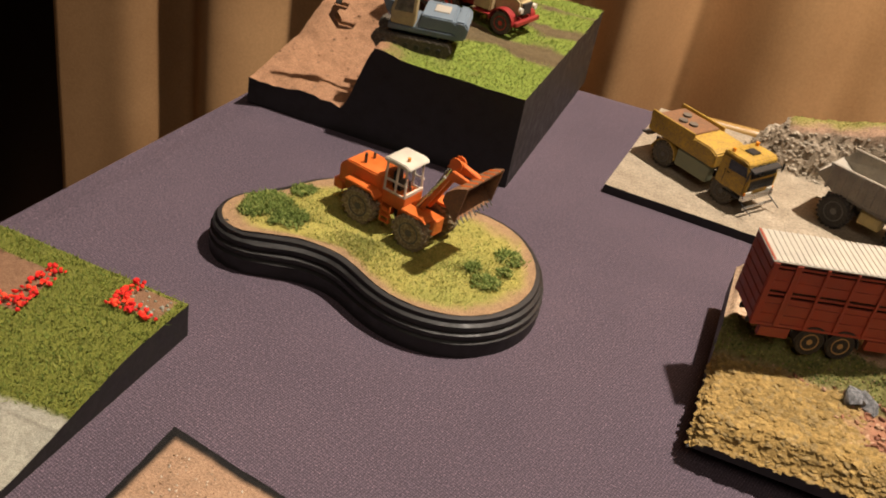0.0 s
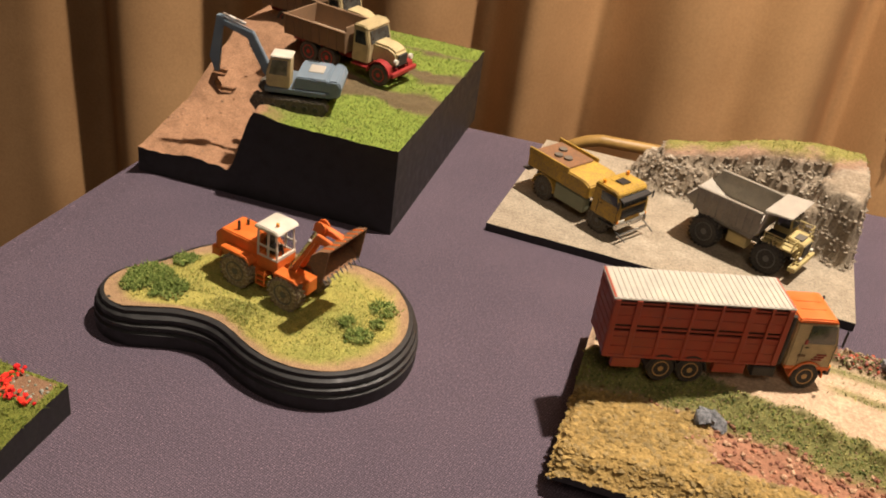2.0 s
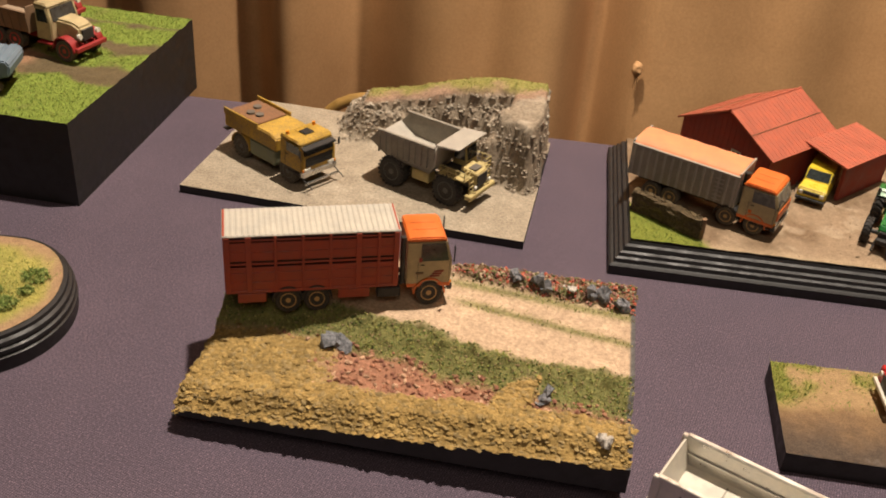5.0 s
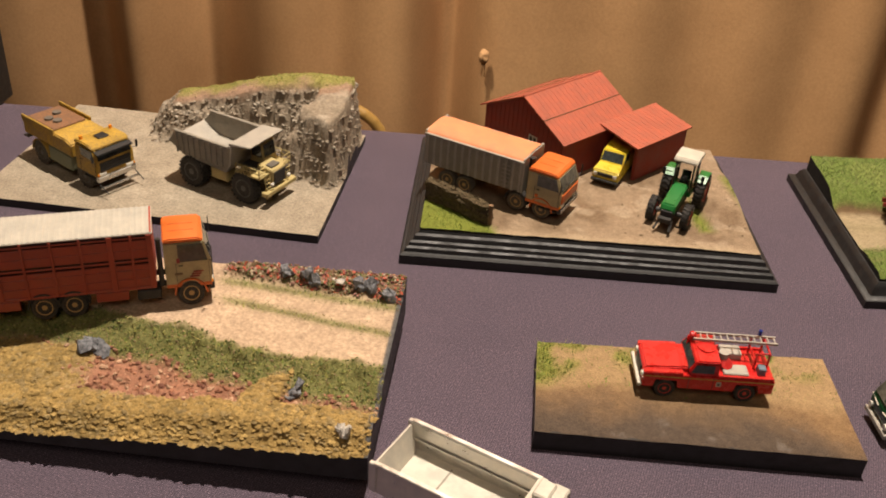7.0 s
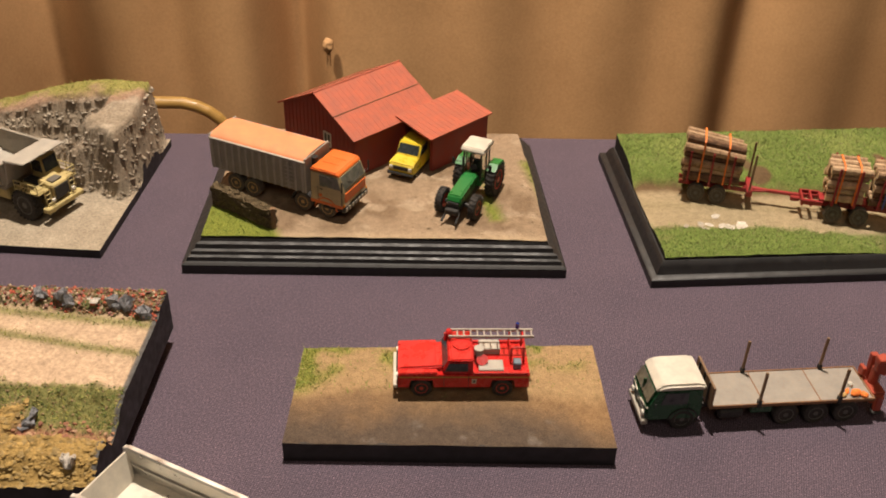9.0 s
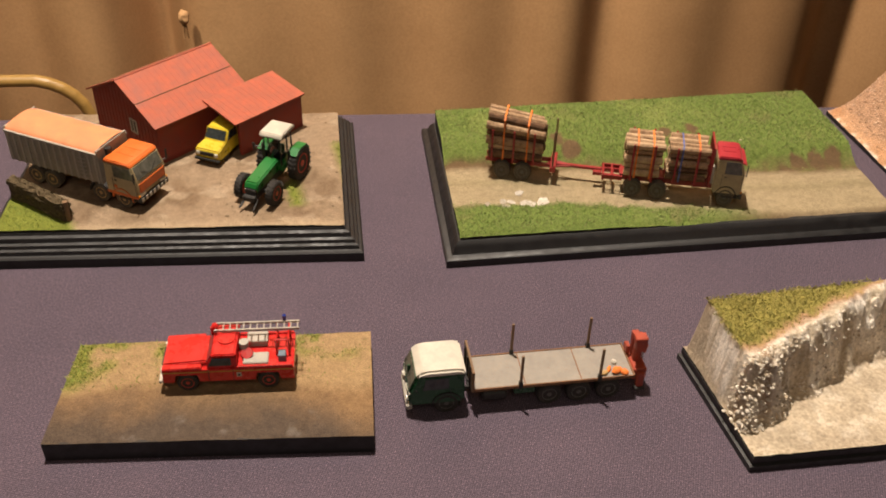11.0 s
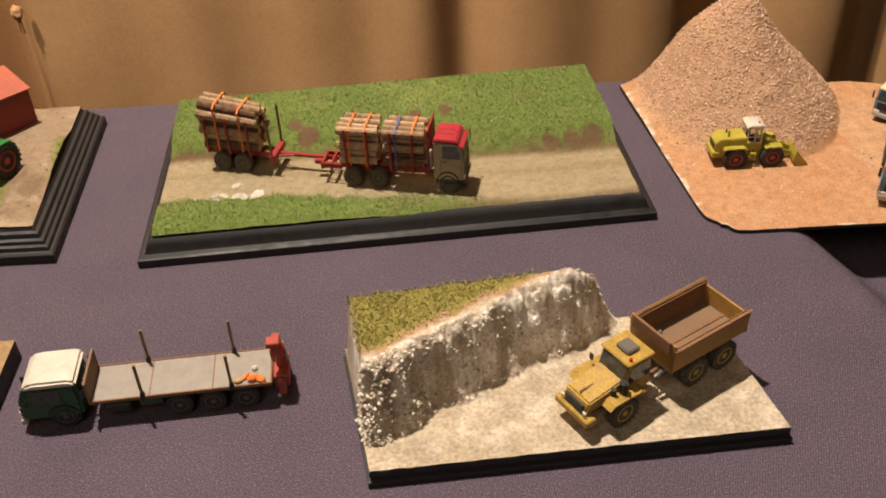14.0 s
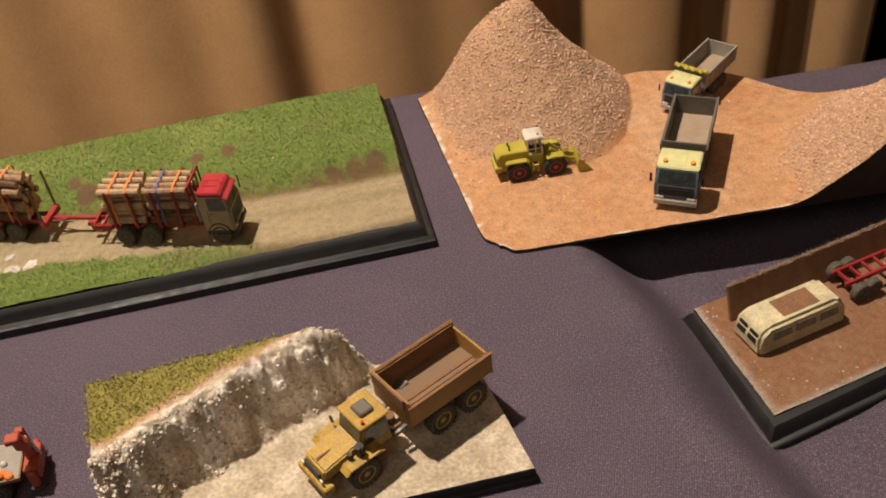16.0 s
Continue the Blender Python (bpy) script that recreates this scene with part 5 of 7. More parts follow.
    for s in (-1, 1):
        part("lift_arm", prism([(9, 19), (13, 22.5), (27, ez + 3), (ex, ez + 1.5), (ex + 1, ez - 1.5), (26, ez - 2), (14, 15.5), (9, 15.5)], s * 4.2 - 0.9, s * 4.2 + 0.9, 0.3), MAT[body], v)
        part("lift_ram", rod((8, s * 5.6, 10), (24, s * 5.6, ez - 1), 0.8, 8), MAT["chrome"], v)
        part("linkage_pulley", rod((26, s * 1.6 - 0.4, ez + 4.5), (26, s * 1.6 + 0.4, ez + 4.5), 3.2, 16), MAT[body], v)
    part("bell_crank", prism([(21, ez + 1), (24, ez + 6), (28, ez + 6), (ex + 3, ez + 3), (ex + 3, ez + 1), (27, ez + 2)], -1.2, 1.2, 0.3), MAT[body], v)
    part("tilt_ram", rod((13, 0, 20), (24, 0, ez + 4), 0.9, 8), MAT["chrome"], v)
    bz = ez
    bk = bmesh.new()
    inner = [(ex + 1, bz + 6.5), (ex, bz + 2), (ex + 0.5, bz - 4), (ex + 3, bz - 7), (ex + 13, bz - 8.5 + 3 * up)]
    outer = [(ex + 13, bz - 9.2 + 3 * up), (ex + 2.6, bz - 7.9), (ex - 0.5, bz - 4.3), (ex - 1, bz + 2), (ex + 0.2, bz + 7)]
    if raised:
        rot = lambda p: (ex + (p[0] - ex) * math.cos(0.95) + (p[1] - bz) * math.sin(0.95), bz - (p[0] - ex) * math.sin(0.95) + (p[1] - bz) * math.cos(0.95))
        inner, outer = [rot(p) for p in inner], [rot(p) for p in outer]
    prism(inner + outer, -14.5, 14.5, 0, bk)
    bucket = part("bucket", bk, MAT["rust" if raised else body], v, "worn steel bucket with a toothed lip")
    for s in (-1, 1):
        part("bucket_cheek", prism(inner + [inner[0]][:0], s * 14.1 - 0.35, s * 14.1 + 0.35, 0), MAT["rust" if raised else body], bucket)
    lip = Vector((inner[-1][0], 0, inner[-1][1]))
    fwd = (lip - Vector((inner[-2][0], 0, inner[-2][1]))).normalized()
    for i in range(9):
        y = -13 + 26 * i / 8
        part("bucket_tooth", rod(lip + Vector((0, y, 0)) - fwd, lip + Vector((0, y, 0)) + fwd * 2.4, 0.7, 4, r2=0.25), MAT["chrome"], bucket)
    for i in range(6):
        y = -11 + 22 * i / 5
        part("bucket_rib", rod((outer[-1][0], y, outer[-1][1]), (outer[-2][0] - 0.4, y, outer[-2][1]), 0.5, 4), MAT[body], bucket)
    for x in (-14.5, 15):
        axle(v, x, 27, 8.6, 6.5, rim, tyre, 20)
    v.scale = k
    return v


wheel_loader((0.3296, 0.6615, T + 0.0225), -19.5, "orange", "white", "rim_grey", "mudtyre", "orange wheel loader with white cab and raised rusty bucket", (1.13, 1.11, 1.10))
wheel_loader((1.4188, 0.8075, T + 0.0032), -1, "mustard", "white", "rim_red", "tyre", "small mustard wheel loader with white cab and red wheels", (0.84, 0.84, 0.80), False)


# ---- excavator and the two old tippers on the block ----
def excavator():
    v = thing("excavator", (0.2825, 0.8165, T + 0.0605), -170.8, "blue-grey tracked excavator with white cab digging a bank", "excavator", size=1.248)
    for s in (-1, 1):
        tr = prism([(-21, 3.5), (-18, 0), (18, 0), (21, 3.5), (19, 7.2), (-19, 7.2)], s * 10.5 - 3.2, s * 10.5 + 3.2, 0.5)
        shoes = []
        for i in range(24):
            x = -17.5 + 35 * (i % 12) / 11
            z = 0 if i < 12 else 7.2
            shoes.append(box(x - 0.55, x + 0.55, s * 10.5 - 3.3, s * 10.5 + 3.3, z - 0.4, z + 0.4, 0))
        t = part("track", tr, MAT["dusttyre"], v)
        for shoe in shoes:
            part("track_shoe", shoe, MAT["dusttyre"], t)
        for i in range(6):
            part("track_roller", rod((-14 + i * 5.6, s * 13.4, 3), (-14 + i * 5.6, s * 14.1, 3), 1.4, 10), MAT["chassis"], t)
    part("undercarriage", box(-12, 12, -8, 8, 3, 8.5, 0.5), MAT["steelblue"], v)
    part("slew_ring", rod((0, 0, 8), (0, 0, 10), 7, 20), MAT["chassis"], v)
    up = part("upper_deck", prism([(-22, 10), (13, 10), (13, 13), (-22, 13)], -13, 13, 0.4), MAT["steelblue"], v)
    part("engine_cover", prism([(-21, 13), (-2, 13), (-3, 20), (-19, 20), (-21.5, 17)], -12.5, 12.5, 0.6), MAT["blue"], up, smooth=35)
    part("counterweight", prism([(-26, 11), (-20, 10), (-20, 20), (-25, 20), (-27, 17)], -13, 13, 0.8), MAT["blue"], up, smooth=35)
    part("hatch", box(-16, -8, -6, 4, 19.8, 20.6, 0.3), MAT["palegrey"], up)
    part("grab_rail", rod((-12, -8, 21.5), (-6, -8, 21.5), 0.4, 6), MAT["trim"], up)
    cab = part("cab", prism([(0, 13), (12, 13), (12.5, 20), (10, 29), (0, 29)], 3, 13, 0.5), MAT["cream"], up)
    part("cab_roof", box(-0.6, 10.4, 2.7, 13.3, 28.8, 30.2, 0.5), MAT["white"], cab)
    panel("windscreen", cab, [(12.3, 4, 20.5), (12.3, 12, 20.5), (10.3, 12, 28), (10.3, 4, 28)], (1, 0, 0.25), 0.3, MAT["litglass"])
    for y, s in ((3, -1), (13, 1)):
        panel("side_window", cab, [(1.5, y, 20), (10.8, y, 20), (9.3, y, 28), (1.5, y, 28)], (0, s, 0), 0.3, MAT["litglass"])
    boom = part("boom", prism([(8, 13), (12, 17), (22, 36), (38, 41), (39, 38.5), (25, 32.5), (16, 14), (11, 11)], -3, 0.5, 0.4), MAT["blue"], v)
    part("boom_ram", rod((14, -1.2, 12), (24, -1.2, 30), 1.0, 8), MAT["chrome"], boom)
    part("dipper_arm", prism([(36, 43), (41, 43), (45, 20), (42, 12), (40, 12), (38, 36)], -2.8, 0.3, 0.4), MAT["blue"], v)
    part("dipper_ram", rod((26, -1.2, 39.5), (38, -1.2, 43.5), 0.9, 8), MAT["chrome"], v)
    part("hydraulic_hose", rod((22, 0.8, 37), (37, 0.8, 42.5), 0.5, 6), MAT["trim"], v)
    bk = part("bucket", prism([(36, 12), (43, 12.5), (45, 6), (40, 0), (33, 1), (33.4, 2), (39, 2.2), (42, 6.5), (40, 10.5), (36.5, 10.5)], -5, 3, 0.2), MAT["rust"], v)
    for i in range(4):
        part("bucket_tooth", rod((33.5, -4.5 + i * 2.3, 1.4), (31.3, -4.5 + i * 2.3, 2.2), 0.5, 4, r2=0.2), MAT["rust"], bk)


excavator()


def bonneted_tipper(at, heading, label):
    v = thing("tipper_lorry", at, heading, label, "lorry", "old tippers on the block", 1.281)
    chassis(v, -38, 34, 9, 9, "darkred")
    axle(v, -22, 25, 6.2, 5.5, "rim_red", "dusttyre")
    axle(v, -9, 25, 6.2, 5.5, "rim_red", "dusttyre")
    axle(v, 26, 24, 6.2, 4.2, "rim_red", "dusttyre")
    tub(v, "tipper_body", -38, 5, 27, 13, 25, "wood", "sandbed", 28, 0.9, 1.6, 8, "wood")
    cab = part("cab", prism([(7, 10), (18, 10), (18.5, 20), (16, 29), (7.5, 29)], -11, 11, 0.6), MAT["cream"], v, smooth=35)
    part("cab_roof", prism([(6.6, 28.6), (17, 28.6), (15, 31), (8, 31)], -11, 11, 0.6), MAT["cream"], cab, smooth=35)
    panel("windscreen", cab, [(18.4, -9, 21), (18.4, 9, 21), (16.6, 8.6, 28), (16.6, -8.6, 28)], (1, 0, 0.25), 0.3, MAT["glass"])
    for s in (-1, 1):
        panel("side_window", cab, [(9, s * 11, 20.5), (16.4, s * 11, 20.5), (15, s * 11, 27.6), (9, s * 11, 27.6)], (0, s, 0), 0.3, MAT["glass"])
        part("running_board", box(8, 20, s * 8, s * 12.4, 8, 9, 0.2), MAT["darkred"], v)
        part("headlight", rod((33.5, s * 7.2, 15), (35.2, s * 7.2, 15), 1.5, 12), MAT["lamp_clear"], v)
    arch(v, 26, 24.4, 6.8, "darkred", 5.0, 6.6)
    part("bonnet", prism([(17, 11), (33, 11), (34, 14), (33, 19), (28, 21.5), (17, 22)], -6.8, 6.8, 1.2, taper=lambda x, z: 1 - 0.012 * max(0, x - 18)), MAT["cream"], v, smooth=50)
    part("grille", box(33, 34.3, -4.5, 4.5, 11.5, 18, 0.4), MAT["chassis"], v)
    part("bumper", box(34, 36.2, -12, 12, 7, 9.6, 0.4), MAT["darkred"], v)
    return v


bonneted_tipper((0.2986, 0.8962, T + 0.0605), -18.8, "cream bonneted tipper with red wings and brown wooden body")
bonneted_tipper((0.2604, 0.9516, T + 0.0605), -17.1, "cream and brown old tipper parked behind another one")


# ---- yellow tanker-bodied lorry and haul truck in the quarry ----
def quarry_tipper():
    v = thing("service_lorry", (0.4841, 0.8543, T + 0.0062), -37.4, "weathered yellow two-axle service lorry with drab green tanks", "lorry", size=1.19)
    chassis(v, -34, 34, 9.5, 9)
    axle(v, -21, 26, 7.2, 6, "rim_grey", "dusttyre", 18)
    axle(v, 22, 25, 7.2, 4.6, "rim_grey", "dusttyre", 18)
    lorry_cab(v, 16, 36, 26, 11, 30, "yellow", "yellow", 2.5, "glass", bumper="chrome")
    part("roof_hatch", box(22, 28, -3.5, 3.5, 29.8, 31, 0.4), MAT["trim"], v)
    part("sun_visor", prism([(33, 27), (37.6, 26.2), (37.8, 25), (34.8, 26)], -12, 12, 0.2), MAT["trim"], v)
    part("body", prism([(-36, 16), (13, 16), (13, 24), (8, 26), (-30, 26), (-36, 24)], -13, 13, 0.7), MAT["yellow"], v, smooth=35)
    part("body_tray", box(-33, -6, -11, 11, 25.8, 27.2, 0.5), MAT["rust"], v)
    for s in (-1, 1):
        part("body_rim", box(-36, -4, s * 12.2, s * 13.4, 24, 28.4, 0.3), MAT["yellow"], v)
        part("side_tank", prism([(-12, 6), (11, 6), (12, 8), (12, 16), (-12, 16)], s * 8 if s > 0 else -13, 13 if s > 0 else -8, 0.6), MAT["tankgreen"], v)
        part("beacon", rod((20, s * 10, 30), (20, s * 10, 32), 1.0, 8), MAT["lamp_amber"], v)
        part("hose", rod((35, s * 12.5, 8), (44, s * 12.2, 4), 0.35, 6), MAT["chassis"], v)
    arch(v, -21, 26, 8.0, "yellow", 6, 7.4)
    for x, y in ((-24, 3), (-14, -3), (-20, -5)):
        part("hatch_lid", rod((x, y, 27), (x, y, 28.4), 2.6, 14), MAT["darkgrey"], v)
    part("spray_bar", box(38, 39.2, -13, 13, 4.5, 5.8, 0.2), MAT["chrome"], v)
    part("tail_platform", box(-40, -35, -12, 12, 12, 13, 0.3), MAT["chassis"], v)


quarry_tipper()


def haul_truck():
    v = thing("haul_truck", (0.5950, 0.8450, T + 0.0062), -28.5, "dusty rigid haul truck with grey dump body and cream front", "dump truck", size=(1.28, 1.26, 1.24))
    chassis(v, -30, 34, 13, 12, "darkgrey")
    for y in (-1, 1):
        wheel(v, -19, y * 14, 9.6, 9, "rim_grey", "tyre", 22)
        wheel(v, 22.5, y * 13.5, 9.6, 6.5, "rim_grey", "tyre", 22)
    part("axle", rod((-19, -12, 9.6), (-19, 12, 9.6), 3, 10), MAT["chassis"], v)
    part("axle", rod((22.5, -12, 9.6), (22.5, 12, 9.6), 2.4, 10), MAT["chassis"], v)
    W = 17.0
    b = part("dump_body", prism([(-37, 26), (-24, 19), (10, 17), (13, 22), (13, 24), (10, 19.4), (-23, 20.8), (-36.4, 27.4)], -W, W, 0), MAT["palegrey"], v)
    for s in (-1, 1):
        panel("body_side", b, [(-37, s * W, 26), (-24, s * W, 19), (10, s * W, 17), (13, s * W, 24), (13, s * W, 35), (-30, s * (W + 1), 34)], (0, -s, 0), 1.2, MAT["grey"])
        for i in range(9):
            x = -29 + i * 4.6
            part("side_rib", box(x - 0.6, x + 0.6, s * W, s * (W + 1.5), 20.5, 34, 0.2), MAT["grey"], b)
        part("top_rail", box(-31, 13, s * (W + 0.2) - 1, s * (W + 0.2) + 1, 33.6, 35.2, 0.3), MAT["grey"], b)
    panel("body_front", b, [(12.5, -W, 22), (12.5, W, 22), (14.5, W, 36), (14.5, -W, 36)], (1, 0, 0), 1.2, MAT["palegrey"])
    part("canopy", prism([(13, 35.2), (30, 37.6), (30.4, 38.6), (13, 37)], -W * 0.98, W * 0.98, 0.3), MAT["palegrey"], b)
    cab = part("cab", prism([(16, 17), (27, 17), (27, 24), (25.5, 33.5), (16, 33.5)], 0, 12.5, 0.5), MAT["duskyellow"], v)
    panel("windscreen", cab, [(27, 1, 24.5), (27, 11.5, 24.5), (25.7, 11.5, 32.5), (25.7, 1, 32.5)], (1, 0, 0.15), 0.3, MAT["glass"])
    panel("side_window", cab, [(17.5, 0, 24.5), (25.6, 0, 24.5), (25, 0, 32), (17.5, 0, 32)], (0, -1, 0), 0.3, MAT["glass"])
    part("bonnet", prism([(26, 13), (39, 12), (39, 21.5), (27, 23.5)], -6.5, 6.5, 0.5), MAT["duskyellow"], v)
    part("bonnet_vent", box(31, 36.5, -4, 4, 22.2, 23.2, 0.2), MAT["darkgrey"], v)
    part("grille", box(38.8, 39.6, -5.5, 5.5, 12.5, 20.5, 0.2), MAT["chassis"], v)
    part("front_beam", box(36, 41, -15, 15, 7.5, 10.5, 0.5), MAT["duskyellow"], v)
    part("engine_bay", box(15, 30, -7, 0, 13, 21, 0.4), MAT["chassis"], v)
    for s in (-1, 1):
        part("deck_wing", box(16, 36, s * 6.5, s * 16, 18.6, 19.6, 0.3), MAT["duskyellow"], v)
        rail = bmesh.new()
        for x in (17, 23, 29, 35.5):
            rod((x, s * 15.6, 19.4), (x, s * 15.6, 25), 0.35, 6, rail)
        for z in (22.2, 25):
            rod((17, s * 15.6, z), (35.5, s * 15.6, z), 0.35, 6, rail)
            rod((35.5, s * 15.6, z), (35.5, s * 9, z), 0.35, 6, rail)
        part("handrail", rail, MAT["duskyellow"], v)
        ld = bmesh.new()
        for z in (6, 9, 12, 15, 18):
            rod((38, s * 8, z), (38, s * 12, z), 0.35, 6, ld)
        for y in (8, 12):
            rod((38, s * y, 5), (37, s * y, 21), 0.4, 6, ld)
        part("ladder", ld, MAT["duskyellow"], v)
        part("headlight", box(39, 40.6, s * 7, s * 9.5, 13, 15, 0.3), MAT["lamp_clear"], v)
        part("mudflap", box(-12, -10.5, s * 8, s * 17, 6, 17, 0.3), MAT["darkgrey"], v)
        part("fuel_tank", box(-6, 8, s * 6 if s > 0 else -14, 14 if s > 0 else -6, 8, 16, 1.0), MAT["duskyellow"], v)
    v.scale = (1.08, 1.10, 1.16)


haul_truck()


# ---- livestock lorry ----
def livestock_lorry():
    v = thing("livestock_lorry", (0.5418, 0.6563, T + 0.0323), 15.8, "brick-red livestock lorry with cream roof and orange-topped cab", "lorry", size=(1.038, 1.1, 1.149))
    chassis(v, -36, 74, 9.5, 10)
    for x in (-7.2, 7.2):
        axle(v, x, 24.5, 6.6, 5.0, "rim_tan")
    axle(v, 65, 24.5, 6.8, 4.0, "rim_tan")
    W, x0, x1, z0, z1 = 12.0, -37.5, 48, 13.0, 42
    # Solid black core stands in for the shaded hollow behind the slats.
    b = part("box_dark_core", box(x0 + 1.5, x1 - 1.5, -W + 1.8, W - 1.8, z0, z1 - 1, 0.2), MAT["trim"], v)
    for s in (-1, 1):
        zs = [(z0, 17.6), (17.85, 22.6), (22.85, 25.4), (26.7, 27.6), (28.9, 33.4), (33.6, 38.2), (39.2, 39.9), (41.2, 41.8)]
        for a, c in zs:
            part("side_plank", box(x0, x1, s * (W - 0.9), s * W, a, c, 0.12), MAT["brickred"], b)
        for i, x in enumerate((x0 + 1.2, -26, -13, 0.5, 14, 28, 38, x1 - 1.2)):
            wd = 1.4 if i in (0, 1, 5, 7) else 0.7
            part("side_post", box(x - wd, x + wd, s * W - 0.2, s * (W + 0.9), z0 - 0.5, z1 - 0.4, 0.2), MAT["brickred"], b)
        part("skirt_locker", box(-32, -18, s * (W - 3), s * W, 6.5, 11.4, 0.3), MAT["brickred"], b)
        part("skirt_locker", box(18, 34, s * (W - 3), s * W, 6.5, 11.4, 0.3), MAT["brickred"], b)
        part("bottom_rail", box(x0, x1, s * (W - 1), s * (W + 0.5), z0 - 1, z0 + 0.4, 0.2), MAT["brickred"], b)
    for k in range(7):
        z = z0 + 0.6 + k * 4.2
        part("rear_plank", box(x0 - 0.5, x0 + 0.6, -W, W, z, z + 3.8, 0.12), MAT["brickred"], b)
        part("front_plank", box(x1 - 0.6, x1 + 0.3, -W, W, z, z + 3.9, 0.12), MAT["brickred"], b)
    part("roof", box(x0 - 0.8, x1 + 0.8, -W - 0.6, W + 0.6, z1 - 0.4, z1 + 0.4, 0.25), MAT["roofcream"], b, "cream ribbed roof sheet")
    for i in range(31):
        x = x0 + 1.2 + i * (x1 - x0 - 2.4) / 30
        part("roof_rib", box(x - 0.7, x + 0.7, -W - 0.3, W + 0.3, z1 + 0.3, z1 + 0.72, 0.15), MAT["roofcream"], b)
    c = lorry_cab(v, 53, 76, 23.5, 10.8, 37, "cream", "orange", 3.0, "glass", "orange", 0.5)
    part("air_stack", rod((50.8, -9.5, 12), (50.8, -9.5, 37), 1.4, 10), MAT["trim"], v)
    arch(v, 65, 24.6, 7.6, "orange", 4.5, 6.8)
    arch(v, -7.2, 24.4, 7.0, "chassis", 5.5, 6.6)
    arch(v, 7.2, 24.4, 7.0, "chassis", 5.5, 6.6)
    part("fuel_tank", box(38, 50, -11.5, -6, 5, 10.5, 0.6), MAT["chassis"], v)
    part("battery_box", box(38, 46, 6, 11.5, 5, 10.5, 0.6), MAT["chassis"], v)
    for i in range(3):
        part("lettering_bar", box(71.5 - i * 1.0 - 4.5, 72 - i, -12.1, -11.7, 18.6 - i * 1.3, 19.1 - i * 1.3, 0), MAT["darkred"], c)
    part("door_badge", box(57.5, 61.5, -12.05, -11.7, 17.5, 18.6, 0.1), MAT["wood"], c)
    part("door_badge", box(59, 60.6, -11.75, -11.2, 24.0, 26.4, 0.1), MAT["darkred"], c)


livestock_lorry()


# ---- farmyard: tipper, barn, van, tractor, hedge ----
def farm_tipper():
    v = thing("bulk_tipper", (0.7610, 0.8370, T + 0.0222), -29.0, "grey ribbed eight-wheel tipper with orange sheet and orange cab", "lorry", size=1.13)
    chassis(v, -18, 68, 9, 9)
    for x in (-6, 6):
        axle(v, x, 27, 5.8, 5.4, "rim_tan", "dusttyre")
    for x in (41, 57.5):
        axle(v, x, 26, 5.8, 4, "rim_tan", "dusttyre")
    W, x0, x1, z0, z1 = 13.6, -22, 44, 12.5, 33
    b = part("tipper_body", box(x0, x1, -W + 0.4, W - 0.4, z0, z1, 0.5), MAT["grey"], v)
    for s in (-1, 1):
        for i in range(14):
            x = x0 + 1.5 + i * (x1 - x0 - 3) / 13
            part("side_rib", box(x - 0.7, x + 0.7, s * (W - 0.5), s * (W + 0.5), z0 + 0.5, z1 - 0.8, 0.2), MAT["palegrey"], b)
        part("top_rail", box(x0 - 0.5, x1 + 0.5, s * (W - 0.7), s * (W + 0.7), z1 - 1, z1 + 0.4, 0.25), MAT["palegrey"], b)
    for x in (x0, x1):
        part("end_plate", prism([(x - 0.6, z0), (x + 0.6, z0), (x + 0.6, z1 + 2), (x - 0.6, z1 + 2)], -W * 0.98, W * 0.98, 0.2), MAT["palegrey"], b)
    bm = bmesh.new()
    rows = []
    for i in range(13):
        a = math.pi * i / 12
        rows.append([bm.verts.new((x, -W * 0.97 * math.cos(a), z1 + 0.2 + 3.0 * math.sin(a) + 0.25 * math.sin(x * 0.55 + i))) for x in [x0 + (x1 - x0) * k / 24 for k in range(25)]])
    for r, q in zip(rows, rows[1:]):
        for k in range(24):
            bm.faces.new((r[k], r[k + 1], q[k + 1], q[k]))
    part("tarpaulin", bm, MAT["tarp"], b, "orange load sheet", smooth=60)
    for i in range(6):
        part("ladder_rung", box(31, 36, -W - 0.9, -W - 0.4, 15 + i * 2.6, 15.5 + i * 2.6, 0), MAT["palegrey"], b)
    c = lorry_cab(v, 47, 69, 26.5, 9, 31, "cream", "orange", 3.0, "litglass", "orange", 0.5, "trim")
    part("front_panel", box(68.8, 69.9, -11.5, 11.5, 12.5, 18.5, 0.3), MAT["orange"], c)
    for i in range(7):
        part("warning_stripe", box(70, 70.4, -12 + i * 3.6, -10.4 + i * 3.6, 6.8, 9.2, 0), MAT["white"], c)
    part("air_stack", rod((46, -5, 25), (46, -5, 33.5), 2.0, 10), MAT["trim"], v)
    arch(v, 57.5, 26.5, 6.6, "orange", 4, 6)
    arch(v, 41, 26, 6.6, "chassis", 4, 6)
    part("door_badge", box(53, 55, -13.6, -13.2, 13.5, 15.5, 0.1), MAT["orange"], c)


farm_tipper()


